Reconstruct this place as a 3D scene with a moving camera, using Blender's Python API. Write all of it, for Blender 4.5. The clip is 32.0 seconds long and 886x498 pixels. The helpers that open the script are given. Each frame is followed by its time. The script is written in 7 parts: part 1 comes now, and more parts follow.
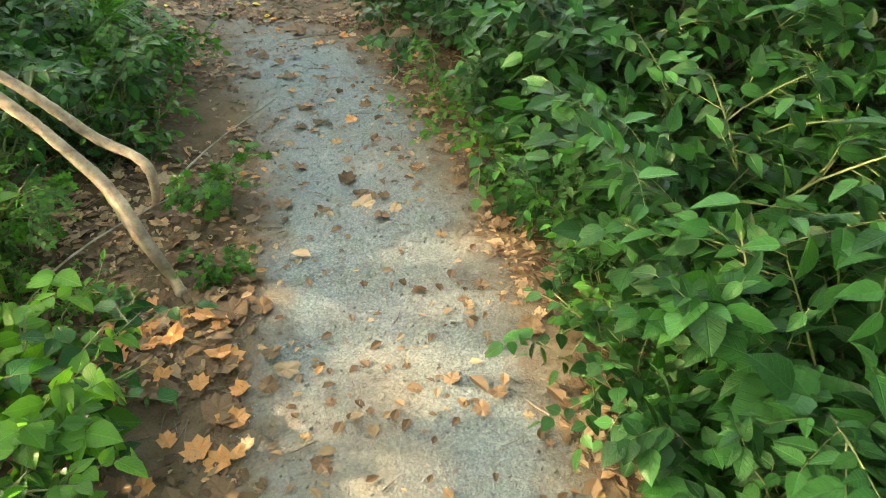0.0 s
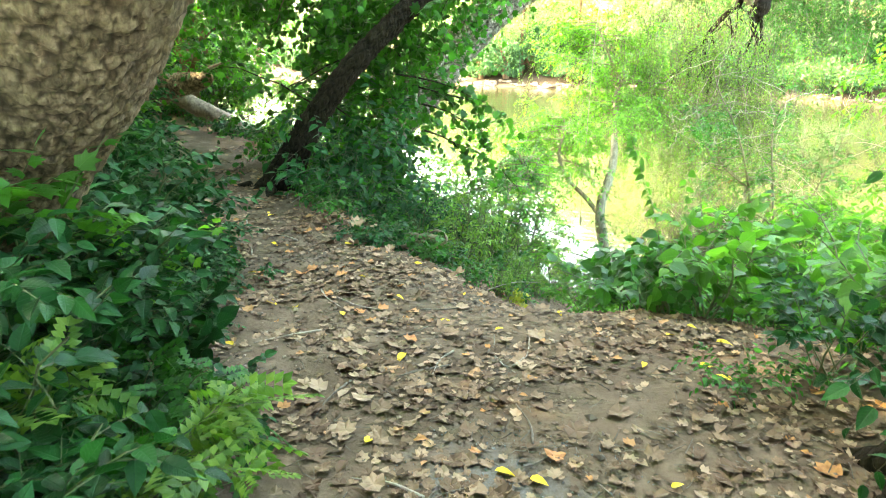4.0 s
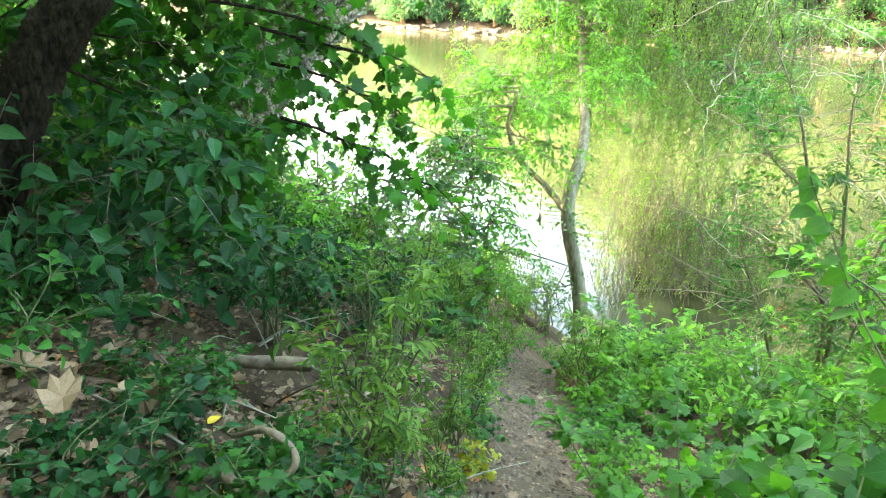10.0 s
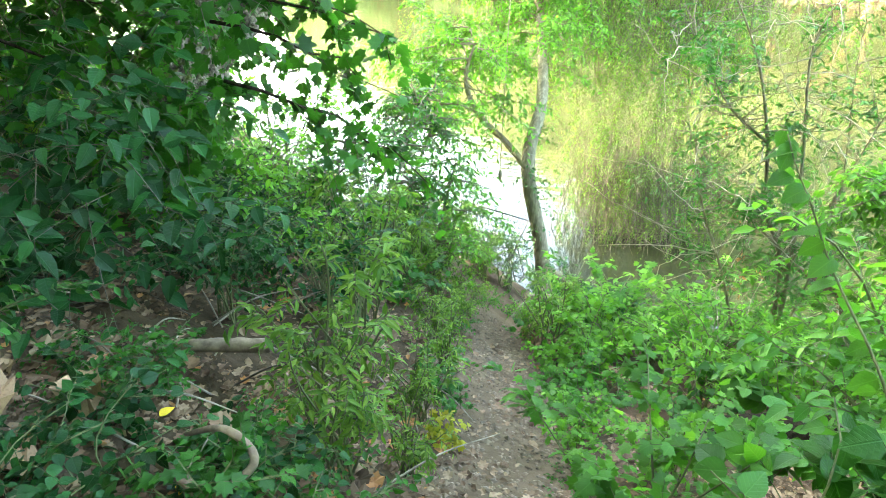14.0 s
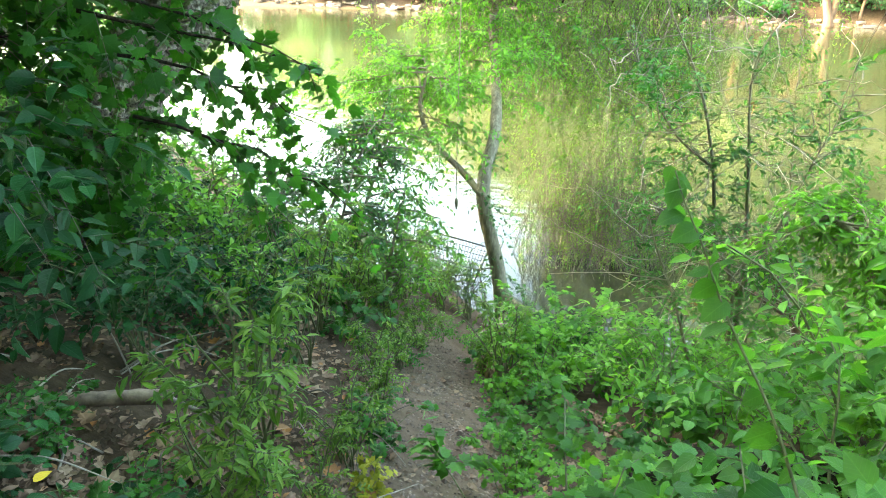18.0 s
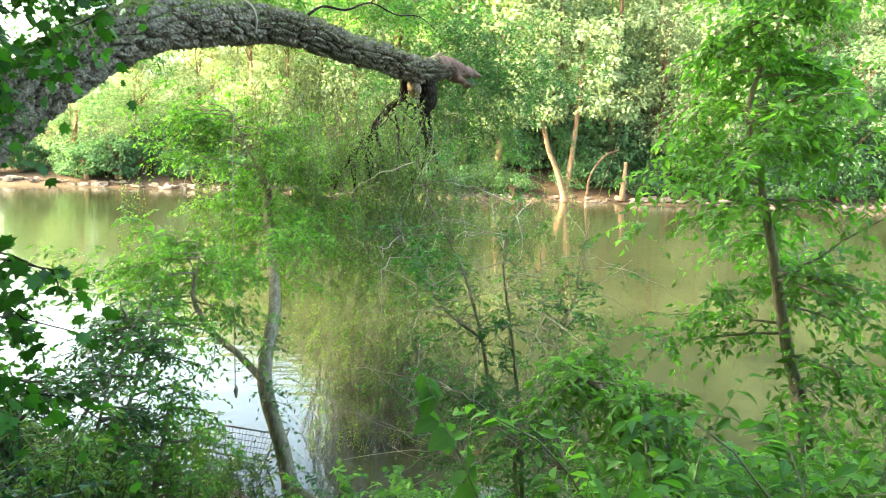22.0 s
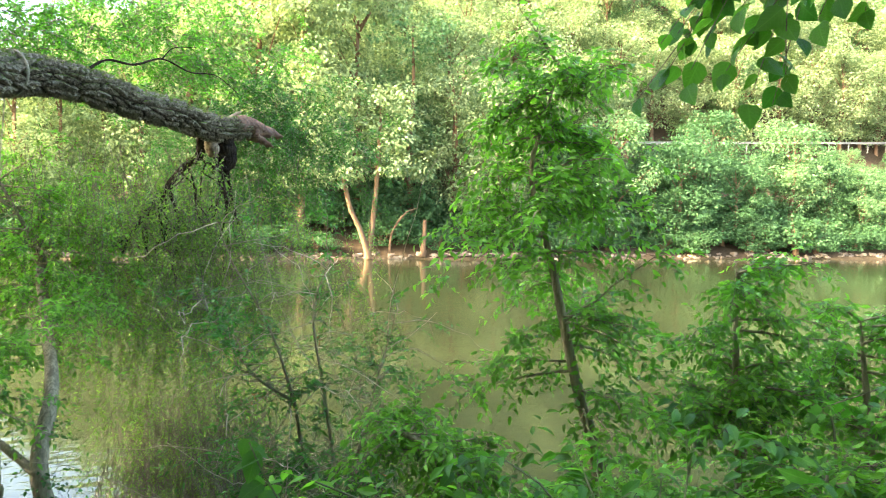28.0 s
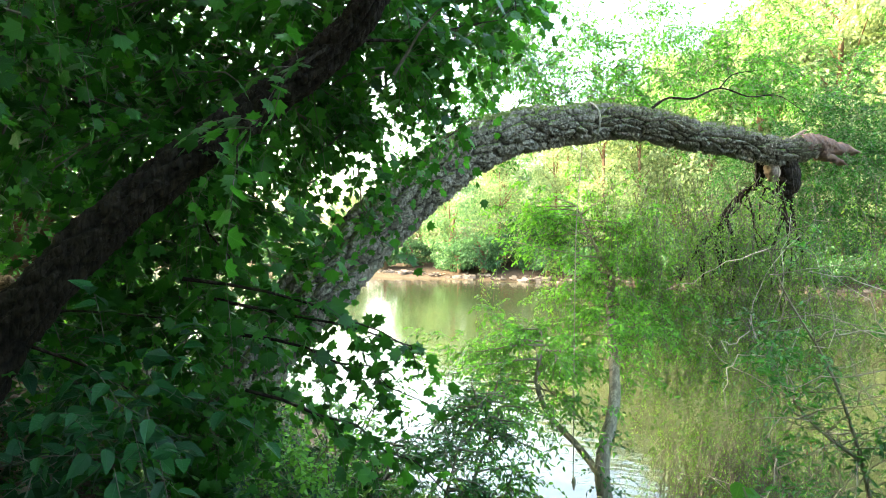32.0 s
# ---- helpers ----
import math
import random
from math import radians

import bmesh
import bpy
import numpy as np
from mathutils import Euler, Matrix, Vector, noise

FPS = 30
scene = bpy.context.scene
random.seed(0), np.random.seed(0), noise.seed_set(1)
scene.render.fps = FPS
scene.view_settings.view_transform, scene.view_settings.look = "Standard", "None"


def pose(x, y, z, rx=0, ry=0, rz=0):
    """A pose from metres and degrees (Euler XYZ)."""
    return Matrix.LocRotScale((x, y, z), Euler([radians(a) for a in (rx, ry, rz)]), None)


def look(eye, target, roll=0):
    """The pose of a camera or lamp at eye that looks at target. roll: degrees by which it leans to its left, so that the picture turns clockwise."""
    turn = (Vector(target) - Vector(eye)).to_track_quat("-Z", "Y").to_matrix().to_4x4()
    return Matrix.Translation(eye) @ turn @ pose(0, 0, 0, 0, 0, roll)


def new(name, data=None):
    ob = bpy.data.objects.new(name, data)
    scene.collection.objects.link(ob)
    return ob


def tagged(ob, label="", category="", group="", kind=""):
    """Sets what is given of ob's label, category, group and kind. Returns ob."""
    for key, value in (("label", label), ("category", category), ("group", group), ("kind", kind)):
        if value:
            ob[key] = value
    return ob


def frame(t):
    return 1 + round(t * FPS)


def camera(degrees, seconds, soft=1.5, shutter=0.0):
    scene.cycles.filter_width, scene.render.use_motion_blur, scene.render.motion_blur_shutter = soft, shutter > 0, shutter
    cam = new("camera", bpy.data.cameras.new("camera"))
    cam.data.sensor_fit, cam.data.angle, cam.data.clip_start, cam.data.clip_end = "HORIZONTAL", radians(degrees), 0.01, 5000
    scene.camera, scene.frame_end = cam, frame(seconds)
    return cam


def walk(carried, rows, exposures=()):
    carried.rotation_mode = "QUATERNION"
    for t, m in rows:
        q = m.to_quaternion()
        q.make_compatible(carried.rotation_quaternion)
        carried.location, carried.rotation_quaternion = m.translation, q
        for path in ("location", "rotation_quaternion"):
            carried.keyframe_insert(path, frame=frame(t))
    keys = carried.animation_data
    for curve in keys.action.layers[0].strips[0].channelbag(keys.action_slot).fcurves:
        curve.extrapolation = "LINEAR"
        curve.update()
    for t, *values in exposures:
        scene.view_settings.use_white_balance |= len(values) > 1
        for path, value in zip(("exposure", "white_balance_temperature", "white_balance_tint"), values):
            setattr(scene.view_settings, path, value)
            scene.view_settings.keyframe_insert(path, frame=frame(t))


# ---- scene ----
# ---------------------------------------------------------------- the walk
cam = camera(67.6, 32.0, soft=1.0, shutter=0.12)
PATH = [
    (0, (1.930, 3.404, 1.701), (2.042, 4.962, 0.453), 2.27),
    (0.5, (1.915, 3.581, 1.699), (1.964, 5.200, 0.526), 1.76),
    (1, (1.957, 3.915, 1.608), (1.927, 5.604, 0.537), 0.83),
    (1.5, (1.965, 4.180, 1.644), (1.821, 5.919, 0.666), 0.68),
    (2, (1.845, 4.509, 1.599), (1.486, 6.283, 0.749), 0.82),
    (2.5, (1.765, 4.962, 1.537), (1.249, 6.717, 0.729), 0.45),
    (3, (1.676, 5.517, 1.472), (1.007, 7.256, 0.746), 0.24),
    (3.5, (1.548, 6.051, 1.431), (0.791, 7.780, 0.770), 0.27),
    (4, (1.357, 6.508, 1.422), (0.540, 8.231, 0.819), 0.39),
    (4.5, (1.114, 6.988, 1.412), (0.290, 8.729, 0.872), 1.05),
    (6.5, (0.275, 8.446, 1.327), (-0.656, 10.141, 0.817), 0.30),
    (7, (0.134, 8.730, 1.289), (-0.747, 10.438, 0.736), 0.41),
    (7.5, (0.047, 8.945, 1.279), (-0.751, 10.656, 0.618), 0.51),
    (8, (-0.054, 9.139, 1.224), (-0.774, 10.873, 0.537), 0.64),
    (8.5, (-0.012, 9.238, 1.236), (-0.674, 11.008, 0.582), 0.78),
    (9, (0.116, 9.368, 1.225), (-0.489, 11.162, 0.580), 0.88),
    (9.5, (0.184, 9.462, 1.200), (-0.396, 11.249, 0.514), 1.01),
    (10, (0.150, 9.612, 1.191), (-0.443, 11.371, 0.447), 1.25),
    (10.5, (0.170, 9.683, 1.184), (-0.392, 11.406, 0.338), 1.50),
    (11, (0.152, 9.724, 1.171), (-0.358, 11.389, 0.188), 1.51),
    (11.5, (0.065, 9.766, 1.137), (-0.398, 11.388, 0.062), 1.51),
    (12, (0.035, 9.768, 1.137), (-0.422, 11.382, 0.048), 1.12),
    (12.5, (0.056, 9.762, 1.168), (-0.399, 11.397, 0.110), 0.85),
    (13, (0.103, 9.768, 1.188), (-0.347, 11.440, 0.187), 0.65),
    (13.5, (0.103, 9.760, 1.198), (-0.359, 11.472, 0.274), 0.79),
    (14, (0.102, 9.745, 1.204), (-0.358, 11.486, 0.334), 0.96),
    (14.5, (0.101, 9.745, 1.206), (-0.335, 11.518, 0.389), 0.89),
    (16.5, (0.094, 9.762, 1.222), (-0.312, 11.564, 0.456), 0.81),
    (17, (0.097, 9.810, 1.205), (-0.318, 11.599, 0.413), 0.86),
    (17.5, (0.247, 9.888, 1.186), (-0.164, 11.677, 0.392), 0.72),
    (18, (0.308, 9.929, 1.207), (-0.093, 11.717, 0.406), 0.70),
    (18.5, (0.281, 9.962, 1.205), (-0.113, 11.754, 0.409), 0.83),
    (19, (0.269, 9.969, 1.194), (-0.134, 11.786, 0.461), 1.07),
    (19.5, (0.287, 9.965, 1.240), (-0.146, 11.816, 0.618), 1.05),
    (20, (0.269, 9.977, 1.294), (-0.186, 11.859, 0.792), 1.01),
    (20.5, (0.265, 9.963, 1.320), (-0.147, 11.876, 0.905), 1.01),
    (21, (0.276, 9.960, 1.333), (0.018, 11.909, 0.965), 1.17),
    (21.5, (0.331, 9.952, 1.335), (0.279, 11.924, 1.008), 1.45),
    (22, (0.384, 9.942, 1.327), (0.582, 11.909, 1.024), 1.71),
    (22.5, (0.413, 9.928, 1.335), (0.878, 11.853, 1.058), 2.13),
    (23, (0.425, 9.901, 1.342), (1.122, 11.760, 1.103), 2.39),
    (23.5, (0.442, 9.891, 1.338), (1.366, 11.655, 1.148), 2.33),
    (24, (0.462, 9.867, 1.349), (1.604, 11.502, 1.205), 2.28),
    (24.5, (0.470, 9.848, 1.352), (1.775, 11.360, 1.242), 2.25),
    (26.5, (0.442, 9.865, 1.333), (1.776, 11.353, 1.255), 1.86),
    (27, (0.399, 9.873, 1.335), (1.593, 11.475, 1.247), 1.74),
    (27.5, (0.370, 9.876, 1.327), (1.383, 11.597, 1.225), 1.46),
    (28, (0.332, 9.876, 1.329), (1.096, 11.721, 1.215), 1.15),
    (28.5, (0.288, 9.881, 1.324), (0.810, 11.808, 1.208), 1.09),
    (29, (0.255, 9.874, 1.328), (0.522, 11.853, 1.214), 0.84),
    (29.5, (0.257, 9.908, 1.315), (0.235, 11.905, 1.208), 0.15),
    (30, (0.303, 9.914, 1.322), (0.025, 11.892, 1.212), -0.07),
    (30.5, (0.384, 9.933, 1.318), (-0.055, 11.882, 1.219), -0.08),
    (31, (0.459, 9.940, 1.316), (-0.128, 11.850, 1.237), -0.15),
    (31.5, (0.478, 9.971, 1.306), (-0.247, 11.834, 1.250), -0.15),
    (32, (0.496, 9.958, 1.299), (-0.321, 11.782, 1.261), -0.02),
]
walk(cam, [(t, look(eye, target, roll)) for t, eye, target, roll in PATH],
     exposures=[(0.0, 5.35, 9100, 5), (2.0, 5.7, 9300, -2), (3.0, 5.9, 8700, -3), (4.0, 5.95, 8000, -5), (7.0, 5.8, 7700, -7), (9.0, 5.8, 7700, -6), (10.0, 5.65, 7600, -4), (11.0, 5.5, 7600, -3), (13.0, 5.78, 7500, -2), (17.0, 5.35, 7300, -2), (20.0, 4.98, 7200, -1), (22.0, 4.5, 7000, 1), (24.0, 4.2, 6900, 1), (28.0, 4.15, 6900, 1), (30.0, 4.3, 6800, 2), (32.0, 4.45, 6700, 1)])

# ---------------------------------------------------------------- daylight
SUN_AZ, SUN_EL = radians(270), radians(27)    # from +y clockwise; the sun stands low, upstream of the walker
sky_world = bpy.data.worlds.new("sky")
scene.world = sky_world
sky_world.use_nodes = True
sky_tex = sky_world.node_tree.nodes.new("ShaderNodeTexSky")
sky_tex.sky_type, sky_tex.sun_disc = "NISHITA", False
sky_tex.sun_elevation, sky_tex.sun_rotation = SUN_EL, SUN_AZ
sky_tex.air_density, sky_tex.dust_density, sky_tex.ozone_density = 1.0, 6.0, 1.0
sky_back = sky_world.node_tree.nodes["Background"]
sky_back.inputs["Strength"].default_value = 0.15
sky_world.node_tree.links.new(sky_tex.outputs[0], sky_back.inputs["Color"])
sun_light = bpy.data.lights.new("sun", "SUN")
sun_light.energy, sun_light.angle, sun_light.color = 2.4, radians(0.8), (1.0, 0.83, 0.62)
sun_way = Vector((math.sin(SUN_AZ) * math.cos(SUN_EL), math.cos(SUN_AZ) * math.cos(SUN_EL), math.sin(SUN_EL)))
new("sun", sun_light).matrix_basis = look(sun_way * 100, (0, 0, 0))


# ---------------------------------------------------------------- mesh tools
def mesh_data(name, verts, faces, material, smooth=False):
    """One mesh from arrays of places and of faces with the same number of corners; two further columns tell where on a leaf's blade a place lies."""
    verts, faces = np.asarray(verts, np.float32), np.asarray(faces, np.int32)
    me = bpy.data.meshes.new(name)
    me.vertices.add(len(verts))
    me.vertices.foreach_set("co", np.ascontiguousarray(verts[:, :3]).ravel())
    k = faces.shape[1]
    me.loops.add(faces.size)
    me.loops.foreach_set("vertex_index", faces.ravel())
    me.polygons.add(len(faces))
    me.polygons.foreach_set("loop_start", np.arange(0, faces.size, k, dtype=np.int32))
    me.polygons.foreach_set("use_smooth", np.full(len(faces), smooth))
    me.update(calc_edges=True)
    if verts.shape[1] == 5:
        at = me.attributes.new("blade", "FLOAT2", "POINT")
        at.data.foreach_set("vector", np.ascontiguousarray(verts[:, 3:]).ravel())
    me.materials.append(material)
    return me


def solid(name, verts, faces, material, parent=None, label="", smooth=False, kind=""):
    """A mesh object; under a parent it is a part."""
    ob = new(name, mesh_data(name, verts, faces, material, smooth))
    if parent is not None:
        ob.parent = parent
    return tagged(ob, label, kind=kind)


def thing(name, at, label, category, group="", kind=""):
    ob = new(name)
    ob.empty_display_size = 0.1
    ob.location = at
    return tagged(ob, label, category, group, kind)


def join(pieces):
    """Several (verts, faces) as one."""
    vs, fs, n = [], [], 0
    for v, f in pieces:
        vs.append(np.asarray(v, float))
        fs.append(np.asarray(f) + n)
        n += len(v)
    return np.concatenate(vs), np.concatenate(fs)


def unit(v):
    v = np.asarray(v, float)
    return v / np.maximum(np.linalg.norm(v, axis=-1, keepdims=True), 1e-9)


def smooth_line(points, n):
    """A Catmull-Rom line of n places (any width of row) through the given rows."""
    p = np.asarray(points, float)
    p = np.concatenate([[2 * p[0] - p[1]], p, [2 * p[-1] - p[-2]]])
    u = np.linspace(0, len(p) - 3 - 1e-6, n)
    i = u.astype(int)
    t = (u - i)[:, None]
    a, b, c, d = p[i], p[i + 1], p[i + 2], p[i + 3]
    return 0.5 * (2 * b + (c - a) * t + (2 * a - 5 * b + 4 * c - d) * t**2 + (3 * b - a - 3 * c + d) * t**3)


def tube(rows, sides=6, n=0, rough=0.0, seed=0):
    """A closed, tapered tube through rows of x, y, z, radius; rough: how far its skin is uneven, as a share of the radius."""
    rows = smooth_line(rows, n) if n else np.asarray(rows, float)
    p, r = rows[:, :3], np.maximum(rows[:, 3], 0.0006)
    ahead = unit(np.gradient(p, axis=0))
    side = np.cross(ahead, (0.31, 0.17, 0.93))
    weak = np.linalg.norm(side, axis=1) < 0.25
    side[weak] = np.cross(ahead[weak], (0.9, 0.3, 0.1))
    side = unit(side)
    for k in range(1, len(side)):
        s = side[k - 1] - ahead[k] * (side[k - 1] @ ahead[k])
        side[k] = s / max(np.linalg.norm(s), 1e-9)
    up = np.cross(ahead, side)
    a = np.linspace(0, 2 * np.pi, sides, endpoint=False)
    out = np.cos(a)[None, :, None] * side[:, None] + np.sin(a)[None, :, None] * up[:, None]
    rr = np.repeat(r[:, None], sides, 1)
    if rough:
        g = np.random.default_rng(seed + 11)
        lobes = sum(np.sin(a[None] * m + g.uniform(0, 6.3) + np.arange(len(r))[:, None] * g.uniform(-0.15, 0.15)) * g.uniform(0.3, 1) / m for m in (2, 3, 5))
        rr = rr * (1 + rough * (0.5 * lobes + 0.6 * g.normal(size=rr.shape)))
    v = (p[:, None] + out * rr[..., None]).reshape(-1, 3)
    v = np.concatenate([v, p[:1], p[-1:]])
    i = np.arange(len(p) - 1)[:, None] * sides
    j = np.arange(sides)[None]
    k = (j + 1) % sides
    f1 = np.stack([i + j, i + k, i + sides + k], -1).reshape(-1, 3)
    f2 = np.stack([i + j, i + sides + k, i + sides + j], -1).reshape(-1, 3)
    e, j, k = (len(p) - 1) * sides, np.arange(sides), (np.arange(sides) + 1) % sides
    c1 = np.stack([k, j, np.full(sides, len(v) - 2)], -1)
    c2 = np.stack([e + j, e + k, np.full(sides, len(v) - 1)], -1)
    return v, np.concatenate([f1, f2, c1, c2])


def thin_tubes(lines, r0, r1):
    """Many three-sided twigs at once: lines (n, k, 3)."""
    n, k, _ = lines.shape
    ahead = unit(np.gradient(lines, axis=1))
    side = unit(np.cross(ahead, (0.2, 0.35, 0.91)))
    up = np.cross(ahead, side)
    r = np.linspace(1, 0, k)[None, :, None] * np.asarray(r0).reshape(-1, 1, 1) + np.linspace(0, 1, k)[None, :, None] * np.asarray(r1).reshape(-1, 1, 1)
    v = np.stack([lines + side * r, lines - 0.5 * side * r + 0.87 * up * r, lines - 0.5 * side * r - 0.87 * up * r], 2).reshape(-1, 3)
    base = (np.arange(n)[:, None] * k + np.arange(k - 1)[None]).ravel() * 3
    f = []
    for j in range(3):
        m = (j + 1) % 3
        f += [np.stack([base + j, base + m, base + 3 + m], -1), np.stack([base + j, base + 3 + m, base + 3 + j], -1)]
    return v, np.concatenate(f)


# Leaf shapes: the base at 0, the tip at y = 1, the face to +z.
def ovate(width=0.55, fold=0.12, droop=0.12):
    w = width / 2
    v = [(0, 0, 0), (0, 0.33, 0.0), (0, 0.68, -0.3 * droop), (0, 1, -droop), (-w, 0.3, fold), (-0.8 * w, 0.66, fold * 0.8 - 0.3 * droop), (w, 0.3, fold), (0.8 * w, 0.66, fold * 0.8 - 0.3 * droop)]
    f = [(0, 1, 4), (4, 1, 5), (1, 2, 5), (5, 2, 3), (0, 6, 1), (6, 7, 1), (1, 7, 2), (7, 3, 2)]
    return np.array(v, float), np.array(f)


def broad_leaf(width=0.62, fold=0.1, droop=0.16):
    """A large leaf with a full, curved rim and a pointed tip."""
    q = [0.0, 0.1, 0.32, 0.58, 0.82, 1.0]
    w = [0.0, 0.62, 1.0, 0.86, 0.42, 0.0]
    mid = [(0, y, 0.05 * y - droop * y * y) for y in q]
    rim = [[(s * 0.5 * width * b, y - 0.04 * b, 0.05 * y - droop * y * y + fold * b) for y, b in zip(q[1:5], w[1:5])] for s in (-1, 1)]
    v = mid + rim[0] + rim[1]
    f = []
    for k, o in ((0, 6), (1, 10)):
        tri = [(0, 1, o)] + [t for j in range(3) for t in ((o + j, 1 + j, o + j + 1), (1 + j, 2 + j, o + j + 1))] + [(o + 3, 4, 5)]
        f += tri if k == 0 else [(a, c, b) for a, b, c in tri]
    return np.array(v, float), np.array(f)


def lobed():
    """A maple's leaf: five pointed lobes about the end of the stalk."""
    half = [(0.0, 1.0), (0.17, 0.66), (0.45, 0.77), (0.36, 0.47), (0.6, 0.28), (0.35, 0.11), (0.19, -0.05)]
    rim = [(-x, y) for x, y in half[::-1]] + half[1:]
    rim = rim[::-1]
    v = [(0, 0.0, 0.0), (0, 0.35, 0.03)] + [(x, y, -0.16 * x * x - 0.08 * max(y - 0.3, 0)) for x, y in rim]
    n = len(rim)
    f = [(1, 2 + k, 3 + k) for k in range(n - 1)] + [(1, 2 + n - 1, 0), (1, 0, 2)]
    return np.array(v, float), np.array(f)


def flake():
    v = [(0, 0, 0), (-0.32, 0.5, 0.08), (0.32, 0.5, 0.08), (0, 1, -0.1)]
    return np.array(v, float), np.array([(0, 2, 1), (1, 2, 3)])


def pinnate(pairs=5):
    """A compound leaf of leaflets along one stalk."""
    pieces = []
    lv, lf = flake()
    for k in range(pairs):
        y = 0.12 + 0.75 * k / (pairs - 1)
        for s in (-1, 1):
            a = s * (1.15 - 0.35 * k / pairs)
            rot = np.array([[math.cos(a), math.sin(a), 0], [-math.sin(a), math.cos(a), 0], [0, 0, 1]])
            pieces.append(((lv * 0.36) @ rot.T + (0, y, -0.1 * y * y), lf))
    pieces.append((lv * 0.34 + (0, 0.88, -0.09), lf))
    return join(pieces)


def curled():
    """A dried, lobed leaf with its rim curled up."""
    v, f = lobed()
    v = v.copy()
    v[2:, :2] = v[2:, :2] * 0.55 + (v[2:, :2] - (0, 0.38)) / np.linalg.norm(v[2:, :2] - (0, 0.38), axis=1, keepdims=True) * (0.40, 0.46) * 0.5 + (0, 0.38 * 0.45)
    v[:, 2] = 0.55 * v[:, 0] ** 2 + 0.22 * np.clip(v[:, 1] - 0.4, 0, 1) ** 2 + 0.05 * np.sin(9 * v[:, 1])
    return v, f


LEAF = {"lobed_dry": curled(), "oval": ovate(), "ovate": broad_leaf(0.56), "elm": ovate(0.42, 0.1, 0.18), "round": broad_leaf(0.8, 0.07, 0.18), "lance": ovate(0.3, 0.06, 0.2), "maple": lobed(), "flake": flake(), "pinnate": pinnate()}


def scatter(shape, places, ahead, normals, sizes):
    """A leaf of that shape at every place."""
    lv, lf = LEAF[shape]
    y = unit(ahead)
    z = unit(normals - y * (normals * y).sum(-1, keepdims=True))
    x = np.cross(y, z)
    frame_of = np.stack([x, y, z], 1)
    v = places[:, None] + np.einsum("kc,ncd->nkd", lv, frame_of) * np.asarray(sizes).reshape(-1, 1, 1)
    f = lf[None] + (np.arange(len(places)) * len(lv))[:, None, None]
    on_blade = np.broadcast_to(lv[None, :, :2], (len(places), len(lv), 2))
    return np.concatenate([v, on_blade], 2).reshape(-1, 5), f.reshape(-1, 3)


def sprays(g, starts, ways, lengths, k, shape, size, droop=0.25, flat=0.7, twig=0.0025, spread=1.0):
    """Twigs that start at the places and run along the ways, each with k leaves in two ranks. Returns the leaves' and the twigs' meshes."""
    n = len(starts)
    ways = unit(ways)
    u = np.linspace(0.08, 1, k)
    lens = np.asarray(lengths).reshape(-1, 1, 1)
    bend = unit(g.normal(size=(n, 1, 3))) * 0.12
    line = lambda q: starts[:, None] + lens * (ways[:, None] * q[None, :, None] + (bend - (0, 0, droop)) * (q**2)[None, :, None])  # noqa: E731
    p = line(u)
    tang = unit(np.gradient(p, axis=1)) if k > 1 else ways[:, None]
    side = unit(np.cross(tang, (0, 0, 1.0)) + g.normal(size=(n, 1, 3)) * 0.2)
    sign = np.where(np.arange(k) % 2, 1.0, -1.0)[None, :, None]
    sign[:, -1] = 0.0
    ahead = tang * 0.7 + side * sign * spread + g.normal(size=p.shape) * 0.3 - np.array([0, 0, 0.18])
    up = flat * np.array([0, 0, 1.0]) + (1 - flat) * 0.6 * tang + g.normal(size=p.shape) * 0.42
    sz = size * g.uniform(0.55, 1.2, (n, k)) * (1 - 0.25 * np.abs(u - 0.5))[None]
    leaves = scatter(shape, p.reshape(-1, 3), ahead.reshape(-1, 3), up.reshape(-1, 3), sz.ravel())
    twigs = thin_tubes(line(np.linspace(0, 1, 4)), np.full(n, twig), np.full(n, twig * 0.4))
    return leaves, twigs


